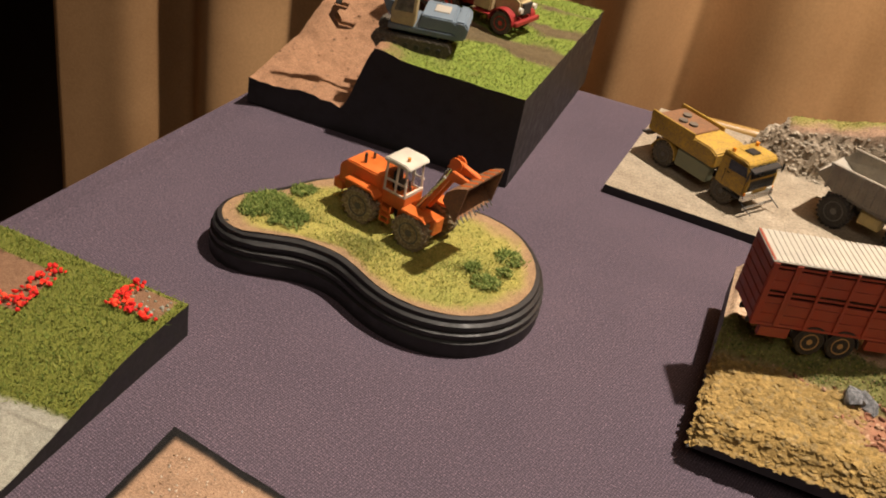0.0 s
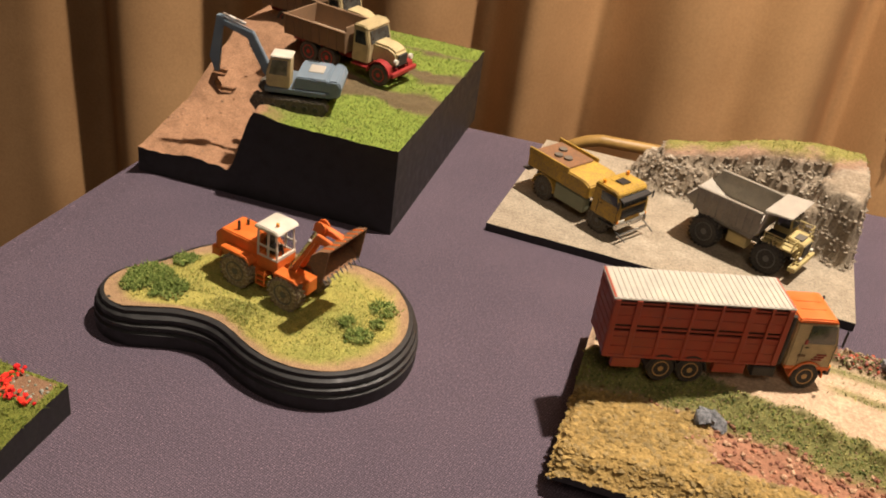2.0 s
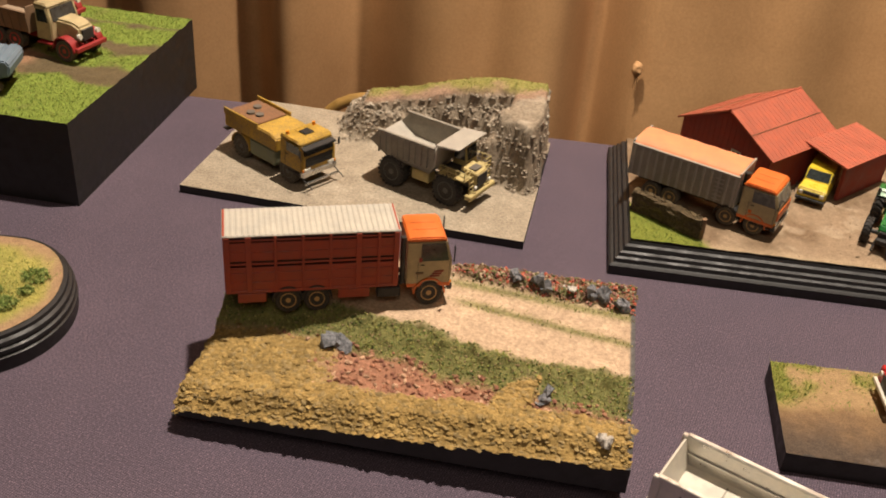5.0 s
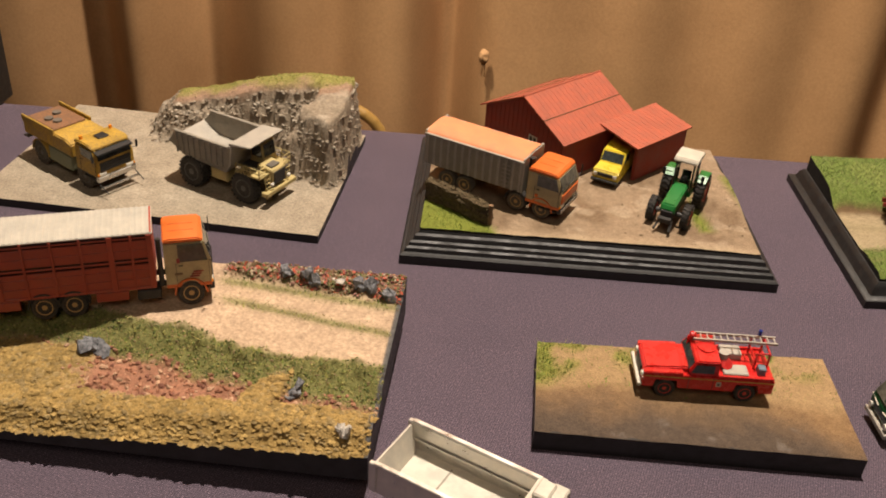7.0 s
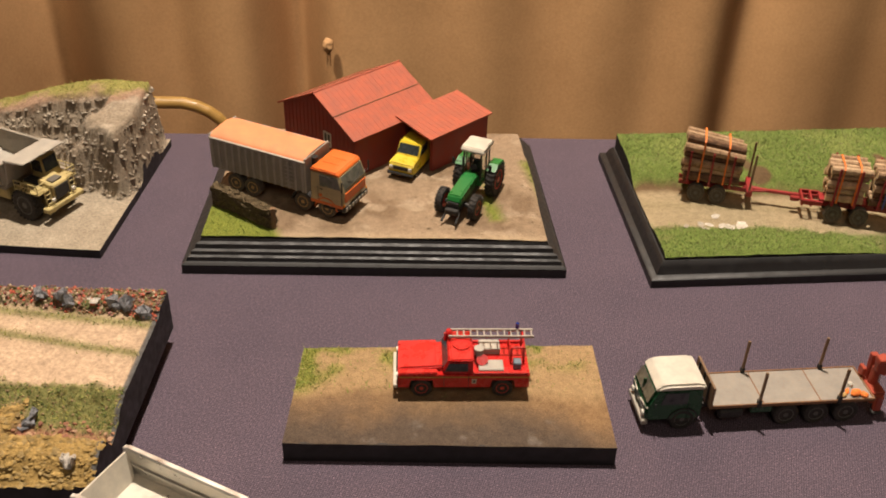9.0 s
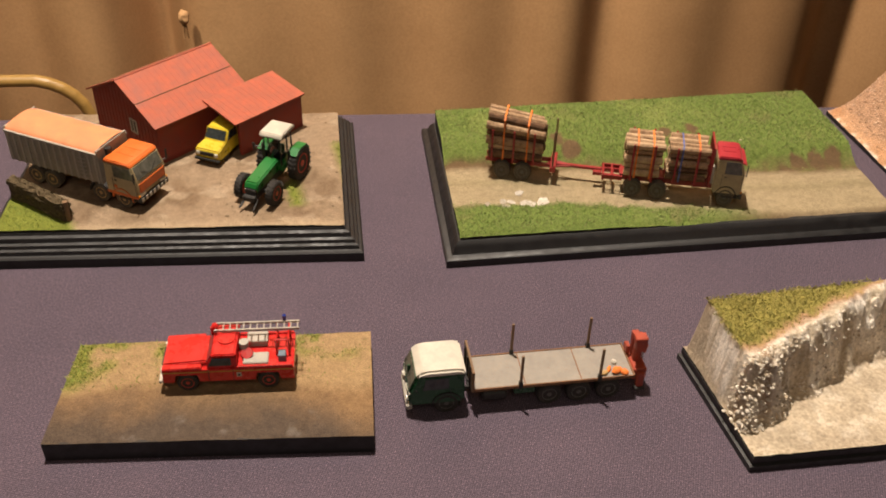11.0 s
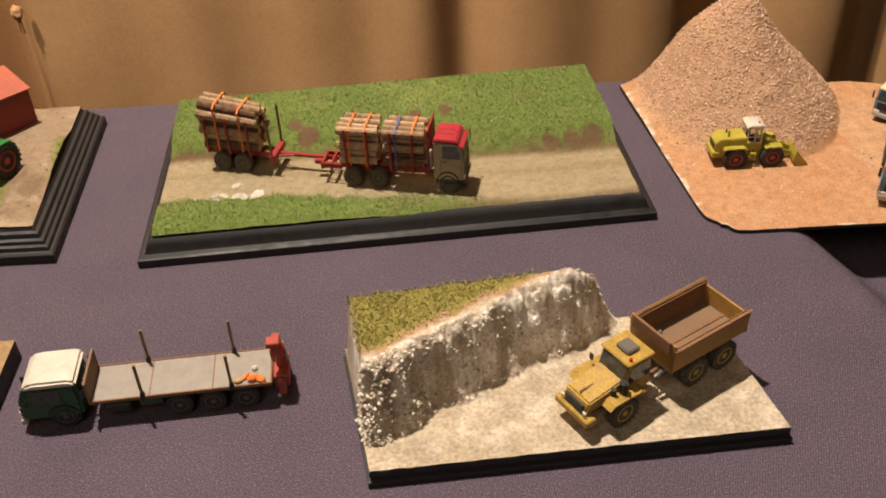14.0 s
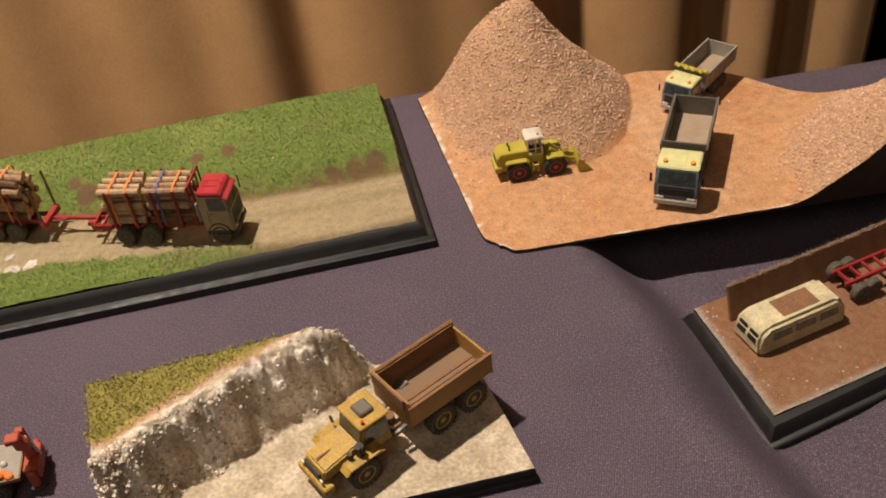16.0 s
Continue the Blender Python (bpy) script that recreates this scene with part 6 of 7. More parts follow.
def barn():
    g, a = Vector((0.057, -0.049)).normalized(), Vector((0.0465, 0.0545)).normalized()
    v = thing("barn", (0.7755, 0.9040, T + 0.0215), -47.8, "rust-red corrugated barn with a lean-to cart shed", "barn", size=(1.03, 1.05, 1.16))
    w, L, eave, ridge = 76.0, 74.0, 27.0, 44.5
    # local x along the gable front, y back along the ridge
    bm = bmesh.new()
    for y in (0, L - 1.2):
        prof = [(0, 0), (w, 0), (w, eave), (w / 2, ridge - 1), (0, eave)]
        f0 = [bm.verts.new((x, y, z)) for x, z in prof]
        f1 = [bm.verts.new((x, y + 1.2, z)) for x, z in prof]
        bm.faces.new(f0), bm.faces.new(f1[::-1])
        for i in range(5):
            bm.faces.new((f0[i], f1[i], f1[(i + 1) % 5], f0[(i + 1) % 5]))
    box(0, 1.2, 1.2, L - 1.2, 0, eave, 0, bm), box(w - 1.2, w, 1.2, L - 1.2, 0, eave, 0, bm)
    wl = part("barn_shell", bm, MAT["barnred"], v)
    for i in range(18):
        x = 2 + i * (w - 4) / 17
        zt = eave + (ridge - 1 - eave) * (1 - abs(x - w / 2) / (w / 2)) - 1
        part("wall_batten", box(x - 0.25, x + 0.25, -0.35, 0.1, 0.2, zt, 0), MAT["barnred"], wl)
    for s, x0 in ((-1, w / 2), (1, w / 2)):
        sl = (ridge - eave) / (w / 2)
        xe = w / 2 + s * (w / 2 + 3)
        ze = ridge - sl * (w / 2 + 3)
        pts = [(w / 2, -3, ridge), (xe, -3, ze), (xe, L + 2, ze), (w / 2, L + 2, ridge)]
        r = panel("roof_sheet", v, pts, (s * sl, 0, 1), 1.0, MAT["roofred"])
        n = Vector((s * sl, 0, 1)).normalized()
        for k in range(20):
            y = -2.4 + k * (L + 3.8) / 19
            o = n * 1.0
            panel("roof_corrugation", r, [(w / 2 + o.x, y - 0.35, ridge + o.z), (xe + o.x, y - 0.35, ze + o.z), (xe + o.x, y + 0.35, ze + o.z), (w / 2 + o.x, y + 0.35, ridge + o.z)], n, 0.09, MAT["roofred"])
        mx, mz = (w / 2 + xe) / 2, (ridge + ze) / 2
        part("sheet_lap", rod((mx + n.x * 1.2, -3, mz + n.z * 1.2), (mx + n.x * 1.2, L + 2, mz + n.z * 1.2), 0.35, 4), MAT["rust"], r)
    part("ridge_cap", rod((w / 2, -3, ridge + 0.9), (w / 2, L + 2, ridge + 0.9), 0.8, 8), MAT["roofred"], v)
    win = part("window", box(45, 52.5, -0.6, 0.3, 13, 21.5, 0.2), MAT["trim"], v)
    fr = bmesh.new()
    for x in (45, 48.5, 52):
        box(x - 0.1, x + 0.7, -1.0, -0.4, 12.6, 21.9, 0, fr)
    for z in (12.6, 21.2):
        box(45, 52.6, -1.0, -0.4, z, z + 0.7, 0, fr)
    part("window_frame", fr, MAT["white"], win, "pale window frame")
    # cart shed along the right-hand wall
    y0, y1, wx = 45.0, 100.0, 30.0
    zt0, zt1 = 28.5, 22.0
    sh = panel("shed_roof", v, [(w - 2, y0 - 6, zt0), (w + wx + 3, y0 - 6, zt1 + 1.5), (w + wx + 3, y1, zt1 + 1.5), (w - 2, y1, zt0)], (0.15, 0, 1), 1.0, MAT["roofred"])
    n = Vector(((zt0 - zt1 - 1.5) / (wx + 5), 0, 1)).normalized()
    for k in range(15):
        y = y0 - 5.4 + k * (y1 - y0 + 5) / 14
        panel("roof_corrugation", sh, [(w - 2, y - 0.35, zt0 + 1), (w + wx + 3, y - 0.35, zt1 + 2.5), (w + wx + 3, y + 0.35, zt1 + 2.5), (w - 2, y + 0.35, zt0 + 1)], n, 0.09, MAT["roofred"])
    part("shed_wall", box(w + wx - 1.2, w + wx, y0, y1 - 1, 0, zt1 + 1.4, 0), MAT["barnred"], v)
    part("shed_back", box(w, w + wx, y1 - 2.2, y1 - 1, 0, zt1 + 1.2, 0), MAT["barnred"], v)
    part("shed_post", box(w + wx - 2.6, w + wx + 0.1, y0 - 1, y0 + 1, 0, zt1 + 1.5, 0.2), MAT["barnred"], v)


barn()


def pickup_van():
    v = thing("delivery_van", (0.8708, 0.8642, T + 0.0222), -116.5, "small bright yellow van parked in the cart shed", "van", size=1.017)
    axle(v, -13, 18.5, 4, 3, "rim_grey")
    axle(v, 14, 18.5, 4, 3, "rim_grey")
    b = part("van_body", prism([(-24, 3.5), (23, 3.5), (23.6, 6), (23, 11), (21, 12), (12, 13), (7, 20), (-23, 21), (-24, 12)], -9.4, 9.4, 0.8, taper=lambda x, z: 1 if z < 13 else 0.9), MAT["brightyellow"], v, smooth=40)
    panel("windscreen", b, [(11.8, -7.8, 13.6), (11.8, 7.8, 13.6), (7.6, 7.4, 19.4), (7.6, -7.4, 19.4)], (1, 0, 0.7), 0.3, MAT["glass"])
    for s in (-1, 1):
        panel("side_window", b, [(-2, s * 8.6, 13.2), (9.4, s * 8.6, 13.2), (6.4, s * 8.3, 19), (-2, s * 8.3, 19)], (0, s, 0), 0.4, MAT["glass"])
        part("headlight", box(23, 24.2, s * 8.4, s * 5.8, 7, 9.6, 0.3), MAT["lamp_clear"], b)
    part("grille", box(23.2, 24, -5.4, 5.4, 7, 9.6, 0.2), MAT["trim"], b)
    part("bumper", box(22.8, 25, -9.6, 9.6, 3.2, 5.2, 0.3), MAT["trim"], b)
    part("door_seam", box(-2.6, -2.4, -9.6, -9.3, 5, 13, 0), MAT["trim"], b)


pickup_van()


def tractor():
    v = thing("tractor", (0.9061, 0.8128, T + 0.0222), -116.8, "bright green farm tractor with white cab roof", "tractor", size=1.02)
    for s in (-1, 1):
        wheel(v, -17, s * 11.5, 11.2, 6.5, "rim_red", "tyre", 22)
        wheel(v, 18, s * 11.5, 8.0, 5, "rim_red", "tyre", 20)
        part("rear_fender", prism([(-28, 18), (-24, 23), (-14, 24), (-8, 21), (-10, 20), (-15, 22.2), (-23, 21.4), (-26.5, 17.5)], s * 7.5 if s > 0 else -14.5, 14.5 if s > 0 else -7.5, 0.2), MAT["tractorgreen"], v)
        part("headlight", rod((27, s * 3, 13), (28.4, s * 3, 13), 1.0, 10), MAT["lamp_clear"], v)
        part("mirror_arm", rod((-4, s * 8, 26), (-2, s * 13, 27), 0.4, 6), MAT["trim"], v)
        part("mirror", box(-2.6, -1.8, s * 12, s * 14, 24, 29, 0.2), MAT["trim"], v)
        part("lift_link", rod((26, s * 4, 7), (35, s * 5, 3), 0.8, 6), MAT["chassis"], v)
    part("axle", rod((18, -11, 8), (18, 11, 8), 1.6, 8), MAT["chassis"], v)
    part("axle", rod((-17, -11, 11), (-17, 11, 11), 2.2, 8), MAT["chassis"], v)
    part("engine_block", box(-12, 26, -4, 4, 6, 12, 0.5), MAT["chassis"], v)
    part("bonnet", prism([(-3, 12), (27, 11), (28, 14), (26, 18), (-3, 21)], -4.8, 4.8, 0.9), MAT["tractorgreen"], v, smooth=40)
    part("grille", box(27, 28.6, -4, 4, 8, 14, 0.4), MAT["trim"], v)
    part("front_weight", box(28, 31.5, -4.5, 4.5, 6, 10, 0.6), MAT["chassis"], v)
    cab = bmesh.new()
    for x, y in ((-3.5, 6), (-3.5, -6), (-18, 6.5), (-18, -6.5), (-11, 7), (-11, -7)):
        rod((x, y, 13), (x * 0.95, y, 35.5), 0.55, 6, cab)
    part("cab_posts", cab, MAT["trim"], v)
    part("cab_floor", box(-19, -3, -7, 7, 11, 15, 0.4), MAT["tractorgreen"], v)
    part("cab_roof", prism([(-21, 35), (-2, 35), (-1.4, 36), (-3, 38.4), (-19, 38.6), (-21.5, 37)], -8, 8, 0.6), MAT["white"], v, smooth=40)
    for pts, n in (([(-3.4, -5.6, 16), (-3.4, 5.6, 16), (-3.3, 5.6, 35), (-3.3, -5.6, 35)], (1, 0, 0)), ([(-17.6, -6.8, 16), (-3.8, -6.4, 16), (-3.6, -6.4, 35), (-17.4, -6.8, 35)], (0, -1, 0)), ([(-17.6, 6.8, 16), (-3.8, 6.4, 16), (-3.6, 6.4, 35), (-17.4, 6.8, 35)], (0, 1, 0))):
        panel("cab_window", v, pts, n, 0.15, MAT["clear"]).visible_shadow = False
    part("seat", prism([(-15, 15), (-9, 15), (-9, 18), (-13, 19), (-13.5, 25), (-15, 25)], -3, 3, 0.3), MAT["trim"], v)
    part("steering_wheel", rod((-6.8, 0, 22), (-6.2, 0, 22.6), 2.2, 14), MAT["trim"], v)
    part("exhaust", rod((0, -5.2, 19), (0, -5.2, 32), 0.7, 8), MAT["chassis"], v)


tractor()


def hedge():
    rng = random.Random(5)
    v = thing("hedge", (0.7560, 0.7977, T + 0.0220), -38.0, "dry brown clipped hedge beside the farm gate", "hedge", size=1.038)
    bm = bmesh.new()
    box(-25, 25, -3.2, 3.2, 0, 13, 0, bm)
    bmesh.ops.subdivide_edges(bm, edges=bm.edges[:], cuts=14, use_grid_fill=True)
    for w in bm.verts:
        d = noise.noise_vector(w.co * 0.35) * 1.6 + noise.noise_vector(w.co * 1.1) * 0.9
        w.co += d
        w.co.z = max(w.co.z, 0)
    part("hedge_body", bm, MAT["hedge"], v)
    tw = bmesh.new()
    for i in range(900):
        x, y, z = rng.uniform(-25, 25), rng.choice((-1, 1)) * rng.uniform(2.2, 3.6), rng.uniform(0.5, 13.5)
        if rng.random() < 0.45:
            y, z = rng.uniform(-3.3, 3.3), rng.uniform(12.4, 13.8)
        a = [tw.verts.new((x + rng.uniform(-1, 1) * 0.9, y + rng.uniform(-1, 1) * 0.9, z + rng.uniform(-1, 1) * 0.9)) for _ in range(3)]
        tw.faces.new(a)
    tagged(part("twig_tips", tw, MAT["hedge"], v), kind="stuff")
    part("gate_post", rod((25.5, 0, 0), (25.5, 0, 14), 1.6, 8), MAT["wood"], v)


hedge()


# ---- red fire appliance ----
def fire_appliance():
    v = thing("fire_appliance", (0.8885, 0.6420, T + 0.0130), 178.6, "glossy red off-road fire appliance with white roof ladder", "fire engine", size=1.03)
    chassis(v, -30, 33, 7, 9)
    axle(v, -20.5, 26, 5.4, 4.2, "rim_red")
    axle(v, 21, 26, 5.4, 4.2, "rim_red")
    W = 13.2
    body = part("lower_body", prism([(-34, 6.5), (-27, 6.5), (-26, 11.2), (-15, 11.2), (-14, 6.5), (14.5, 6.5), (15.5, 11.2), (26.5, 11.2), (27.5, 6.5), (33, 6.5), (33, 15), (-34, 15)], -W, W, 0.25), MAT["red"], v)
    part("bonnet", prism([(10, 14.8), (32.5, 14.8), (32.5, 16.8), (11, 18.2), (10, 18.2)], -W + 3.2, W - 3.2, 0.8), MAT["red"], v, smooth=40)
    for s in (-1, 1):
        part("front_wing", prism([(13, 14.8), (33, 14.8), (33, 16.0), (13, 16.6)], s * (W - 3.6) if s > 0 else -W, W if s > 0 else -(W - 3.6), 0.4), MAT["red"], v)
        part("headlight", rod((33, s * 10, 12.5), (33.9, s * 10, 12.5), 1.5, 12), MAT["lamp_clear"], v)
        part("gold_line", box(-33.8, 32.5, s * (W - 0.1), s * (W + 0.12), 13.2, 13.7, 0), MAT["rim_yellow"], body)
        part("door_seam", box(9.4, 9.7, s * (W - 0.1), s * (W + 0.12), 7, 15, 0), MAT["trim"], body)
        part("door_seam", box(-3.1, -2.8, s * (W - 0.1), s * (W + 0.12), 7, 15, 0), MAT["trim"], body)
        pq = part("door_plate", box(-7, -4.6, s * W, s * (W + 0.2), 9.4, 12.2, 0), MAT["white"], body)
        part("plate_mark", box(-6.4, -5.2, s * (W + 0.15), s * (W + 0.3), 10.1, 11.5, 0), MAT["trim"], pq)
        part("bed_side", box(-33.5, -5, s * (W - 1.4), s * W, 15, 16.4, 0.3), MAT["red"], v)
    cab = part("cab", prism([(-5, 15), (10, 15), (10.4, 17.6), (7.5, 22.6), (-5, 22.6)], -W + 0.3, W - 0.3, 0.7, taper=lambda x, z: 1 if z < 18 else 0.92), MAT["red"], v, smooth=35)
    part("cab_roof", prism([(-5.6, 22.2), (8.2, 22.2), (6.5, 23.9), (-4.6, 24.1)], -W * 0.92, W * 0.92, 0.6), MAT["red"], cab, smooth=40)
    part("roof_hatch", rod((0.5, 0, 23.8), (0.5, 0, 24.7), 4.6, 24), MAT["red"], cab)
    panel("windscreen", cab, [(10.2, -11, 18.0), (10.2, 11, 18.0), (7.9, 10.5, 22.0), (7.9, -10.5, 22.0)], (1, 0, 0.55), 0.3, MAT["glass"])
    for s in (-1, 1):
        panel("side_window", cab, [(-2.4, s * 12.45, 17.0), (9.2, s * 12.45, 17.0), (7.2, s * 11.95, 21.6), (-2.4, s * 11.95, 21.6)], (0, s, 0), 0.5, MAT["glass"])
    part("radiator_grille", box(32.8, 33.8, -6.5, 6.5, 8, 14.5, 0.3), MAT["trim"], v)
    part("bumper", box(33.4, 35.4, -13, 13, 6, 8.2, 0.3), MAT["white"], v)
    part("spare_wheel_cover", box(12, 14, -9, 9, 17.5, 18.2, 0.3), MAT["red"], v)
    part("bed_floor", box(-33.5, -5, -W + 1, W - 1, 12, 13, 0), MAT["darkred"], v)
    part("hose_locker", box(-21, -8, 3, W - 2, 13, 16.8, 0.5), MAT["palegrey"], v)
    part("pump_panel", box(-20, -9, -W + 2, -3, 13, 18.5, 0.5), MAT["palegrey"], v)
    for x, y in ((-8, -4), (-10, 3)):
        part("hose_reel", rod((x, y, 16), (x, y + 3, 19), 3.0, 16), MAT["red"], v)
    part("foam_drum", rod((-8.5, 2.0, 20.0), (-8.5, 2.0, 23.4), 2.6, 14), MAT["palegrey"], v)
    part("equipment_case", box(-30, -26, 4, 9, 13, 19, 0.4), MAT["steelblue"], v)
    gan = bmesh.new()
    for y in (-10, 3.5):
        for x in (-31.5, -25):
            rod((x, y, 13), (x, y, 25), 0.6, 6, gan)
        rod((-31.5, y, 25), (-25, y, 25), 0.5, 6, gan)
    rod((-31.5, -10, 25), (-31.5, 3.5, 25), 0.5, 6, gan)
    rod((-25, -10, 20), (-25, 3.5, 20), 0.5, 6, gan)
    part("ladder_gantry", gan, MAT["red"], v)
    bm = bmesh.new()
    for y in (-9.5, -4.0):
        box(-37, 7, y - 0.4, y + 0.4, 25.2, 26.6, 0, bm)
    for i in range(13):
        x = -36 + i * 3.5
        rod((x, -9.5, 25.9), (x, -4.0, 25.9), 0.4, 6, bm)
    part("ladder", bm, MAT["palegrey"], v, "white rung ladder")
    part("search_light", lathe([(0, 0.6), (0.4, 1.9), (2, 2.3), (3.2, 1.6)], 14), MAT["red"], v).matrix_basis = pose(0.0085, -0.007, 0.0262, 0, 0, 90)
    part("light_bracket", rod((8.5, -7, 21), (8.5, -7, 26), 0.8, 8), MAT["red"], v)
    part("blue_beacon", rod((-29, -10.5, 25), (-29, -10.5, 29.5), 1.0, 10), MAT["blue_lamp"], v)


fire_appliance()


# ---- green flatbed lorry with rear crane ----
def flatbed():
    v = thing("flatbed_lorry", (1.0037, 0.6266, T + 0.0002), -177.6, "dark green flatbed lorry with white cab roof and stakes", "lorry", size=0.985)
    chassis(v, -100, 10, 10, 10)
    axle(v, 0, 26, 6.8, 4.4, "rim_grey")
    for x in (-58, -75, -92):
        axle(v, x, 27.5, 7.0, 5.4, "rim_grey")
    c = part("cab", prism([(-10, 7), (20, 7), (21.5, 12), (21, 18), (16.5, 28), (-9, 28), (-10, 20)], -13, 13, 1.4, taper=lambda x, z: 1 if z < 19 else 0.92), MAT["green"], v, smooth=45)
    part("cab_roof", prism([(-10.5, 27), (17.6, 27), (15.5, 30.2), (11, 31.6), (-7, 31.6), (-10.3, 30)], -12.6, 12.6, 1.3), MAT["white"], c, "white cab roof", smooth=50)
    panel("windscreen", c, [(20.4, -11.3, 19.4), (20.4, 11.3, 19.4), (17.2, 10.8, 26.6), (17.2, -10.8, 26.6)], (1, 0, 0.45), 0.35, MAT["litglass"])
    part("screen_pillar", box(18.6, 20.4, -0.4, 0.4, 19.5, 26.5, 0), MAT["green"], c)
    for s in (-1, 1):
        panel("side_window", c, [(-1, s * 12.4, 18.6), (13.5, s * 12.4, 18.6), (11.5, s * 11.9, 26), (-1, s * 11.9, 26)], (0, s, 0), 0.6, MAT["glass"])
        part("door_seam", box(-2.2, -1.9, s * 12.8, s * 13.1, 9, 18.5, 0), MAT["trim"], c)
        part("chrome_strip", rod((21.6, s * 3, 15.5), (20.5, s * 12.6, 16.5), 0.5, 6), MAT["white"], c)
        part("headlight", rod((20.8, s * 9.5, 11), (22.2, s * 9.5, 11), 1.7, 12), MAT["lamp_clear"], c)
        part("cab_step", box(-8, 6, s * 11, s * 13, 4.5, 5.5, 0.2), MAT["chassis"], c)
        part("mirror_arm", rod((16, s * 12.6, 17), (17.5, s * 15.5, 22), 0.3, 6), MAT["trim"], c)
    arch(v, 0, 26, 7.6, "chassis", 4.6, 7)
    part("bumper", box(19, 22.5, -13, 13, 4.5, 8, 0.6), MAT["palegrey"], c)
    part("headboard", box(-15, -13.6, -13.5, 13.5, 14, 29, 0.3), MAT["wood"], v)
    for s in (-8, 0, 8):
        part("headboard_bar", box(-13.6, -12.8, s - 0.5, s + 0.5, 14, 29, 0), MAT["chassis"], v)
    deck = part("deck", box(-106, -15, -13.0, 13.0, 14.6, 15.8, 0.2), MAT["deck"], v)
    for s in (-1, 1):
        part("deck_edge", box(-106, -15, s * 12.6, s * 13.5, 14.2, 16.4, 0.2), MAT["rust"], deck)
    part("deck_edge", box(-106.6, -105.6, -13.5, 13.5, 14.2, 16.4, 0.2), MAT["rust"], deck)
    for x in (-44, -76):
        part("deck_joint", box(x - 0.3, x + 0.3, -12.6, 12.6, 15.7, 15.95, 0), MAT["rust"], deck)
    for x in (-41, -86):
        for s in (-1, 1):
            st = part("stake", box(x - 0.7, x + 0.7, s * 13.0 - 0.7, s * 13.0 + 0.7, 14, 38, 0.15), MAT["wood"], v)
            part("stake_pocket", box(x - 1.1, x + 1.1, s * 13.0 - 1.1, s * 13.0 + 1.1, 14, 19, 0.2), MAT["chassis"], st)
    for s in (-1, 1):
        part("toolbox", box(-50, -38, s * 8 if s > 0 else -12, 12 if s > 0 else -8, 8.5, 14, 0.5), MAT["green"], v)
        part("fuel_tank", box(-34, -20, s * 8 if s > 0 else -13, 13 if s > 0 else -8, 6, 12, 1.2), MAT["chassis"], v)
    cr = part("crane_base", box(-115, -107, -9, 9, 8, 16, 0.6), MAT["brickred"], v, "folded red-brown crane")
    part("crane_column", rod((-111, 0, 14), (-111, 0, 27), 2.6, 12), MAT["brickred"], cr)
    part("crane_boom", prism([(-114, 24), (-108, 27), (-107, 36), (-111, 38), (-115, 30)], 1, 5, 0.4), MAT["brickred"], cr)
    part("crane_jib", prism([(-113, 14), (-109, 16), (-108, 33), (-112, 33)], -6, -2.2, 0.4), MAT["brickred"], cr)
    part("crane_head", box(-113, -106, 2, 8, 34.5, 38, 0.5), MAT["brickred"], cr)
    part("crane_ram", rod((-115, -1, 15), (-113, 0, 31), 1.0, 8), MAT["chrome"], cr)
    for s in (-1, 1):
        part("outrigger", box(-113, -109, s * 9, s * 12, 5, 15, 0.4), MAT["brickred"], cr)
        part("outrigger_foot", box(-114, -108, s * 9, s * 13, 3.4, 5, 0.4), MAT["chassis"], cr)
    part("crane_valve", box(-108, -105.6, -8, -3, 18, 23, 0.4), MAT["brickred"], cr)
    return v


flatbed()


def load_on_deck():
    m = Matrix.Translation((1.0037, 0.6266, T + 0.0157)) @ Matrix.Rotation(radians(-177.6), 4, "Z") @ Matrix.Scale(0.973, 4)
    v = thing("orange_bundle", (0, 0, 0), 0, "crumpled orange bundle lying on the grey deck", "bundle")
    v.matrix_world = m
    bm = bmesh.new()
    for x, y, z, sx, sy, sz, rz in ((-98, 9.5, 1.8, 6.5, 4.5, 3.4, 20), (-102, 11, 1.4, 5, 4.2, 2.6, -30), (-94, 7.5, 1.0, 5, 2.2, 2, 50)):
        bmesh.ops.create_icosphere(bm, subdivisions=3, radius=0.5, matrix=pose(x, y, z, 0, 0, rz) @ Matrix.Diagonal((sx, sy, sz, 1)))
    for w in bm.verts:
        w.co += noise.noise_vector(w.co * 0.7) * 0.7
        w.co.z = max(w.co.z, 0.0)
    part("bundle_cloth", bm, MAT["hiviz"], v, smooth=50)
    w2 = thing("white_can", (0, 0, 0), 0, "small off-white round can on the deck", "can")
    w2.matrix_world = m
    part("can_body", lathe([(0, 1.4), (0.3, 1.7), (1.6, 1.6), (2.4, 0.8)], 14), MAT["white"], w2).matrix_basis = pose(-0.0985, 0.002, 0.0, 90, 0, 0)
    w3 = thing("tan_sack", (0, 0, 0), 0, "small tan sack on the deck beside a stake", "sack")
    w3.matrix_world = m
    bm = bmesh.new()
    bmesh.ops.create_icosphere(bm, subdivisions=3, radius=0.5, matrix=pose(-90.5, 10, 1.1, 0, 0, 15) @ Matrix.Diagonal((5, 3.5, 2.4, 1)))
    part("sack_body", bm, MAT["rim_tan"], w3, smooth=50)


load_on_deck()


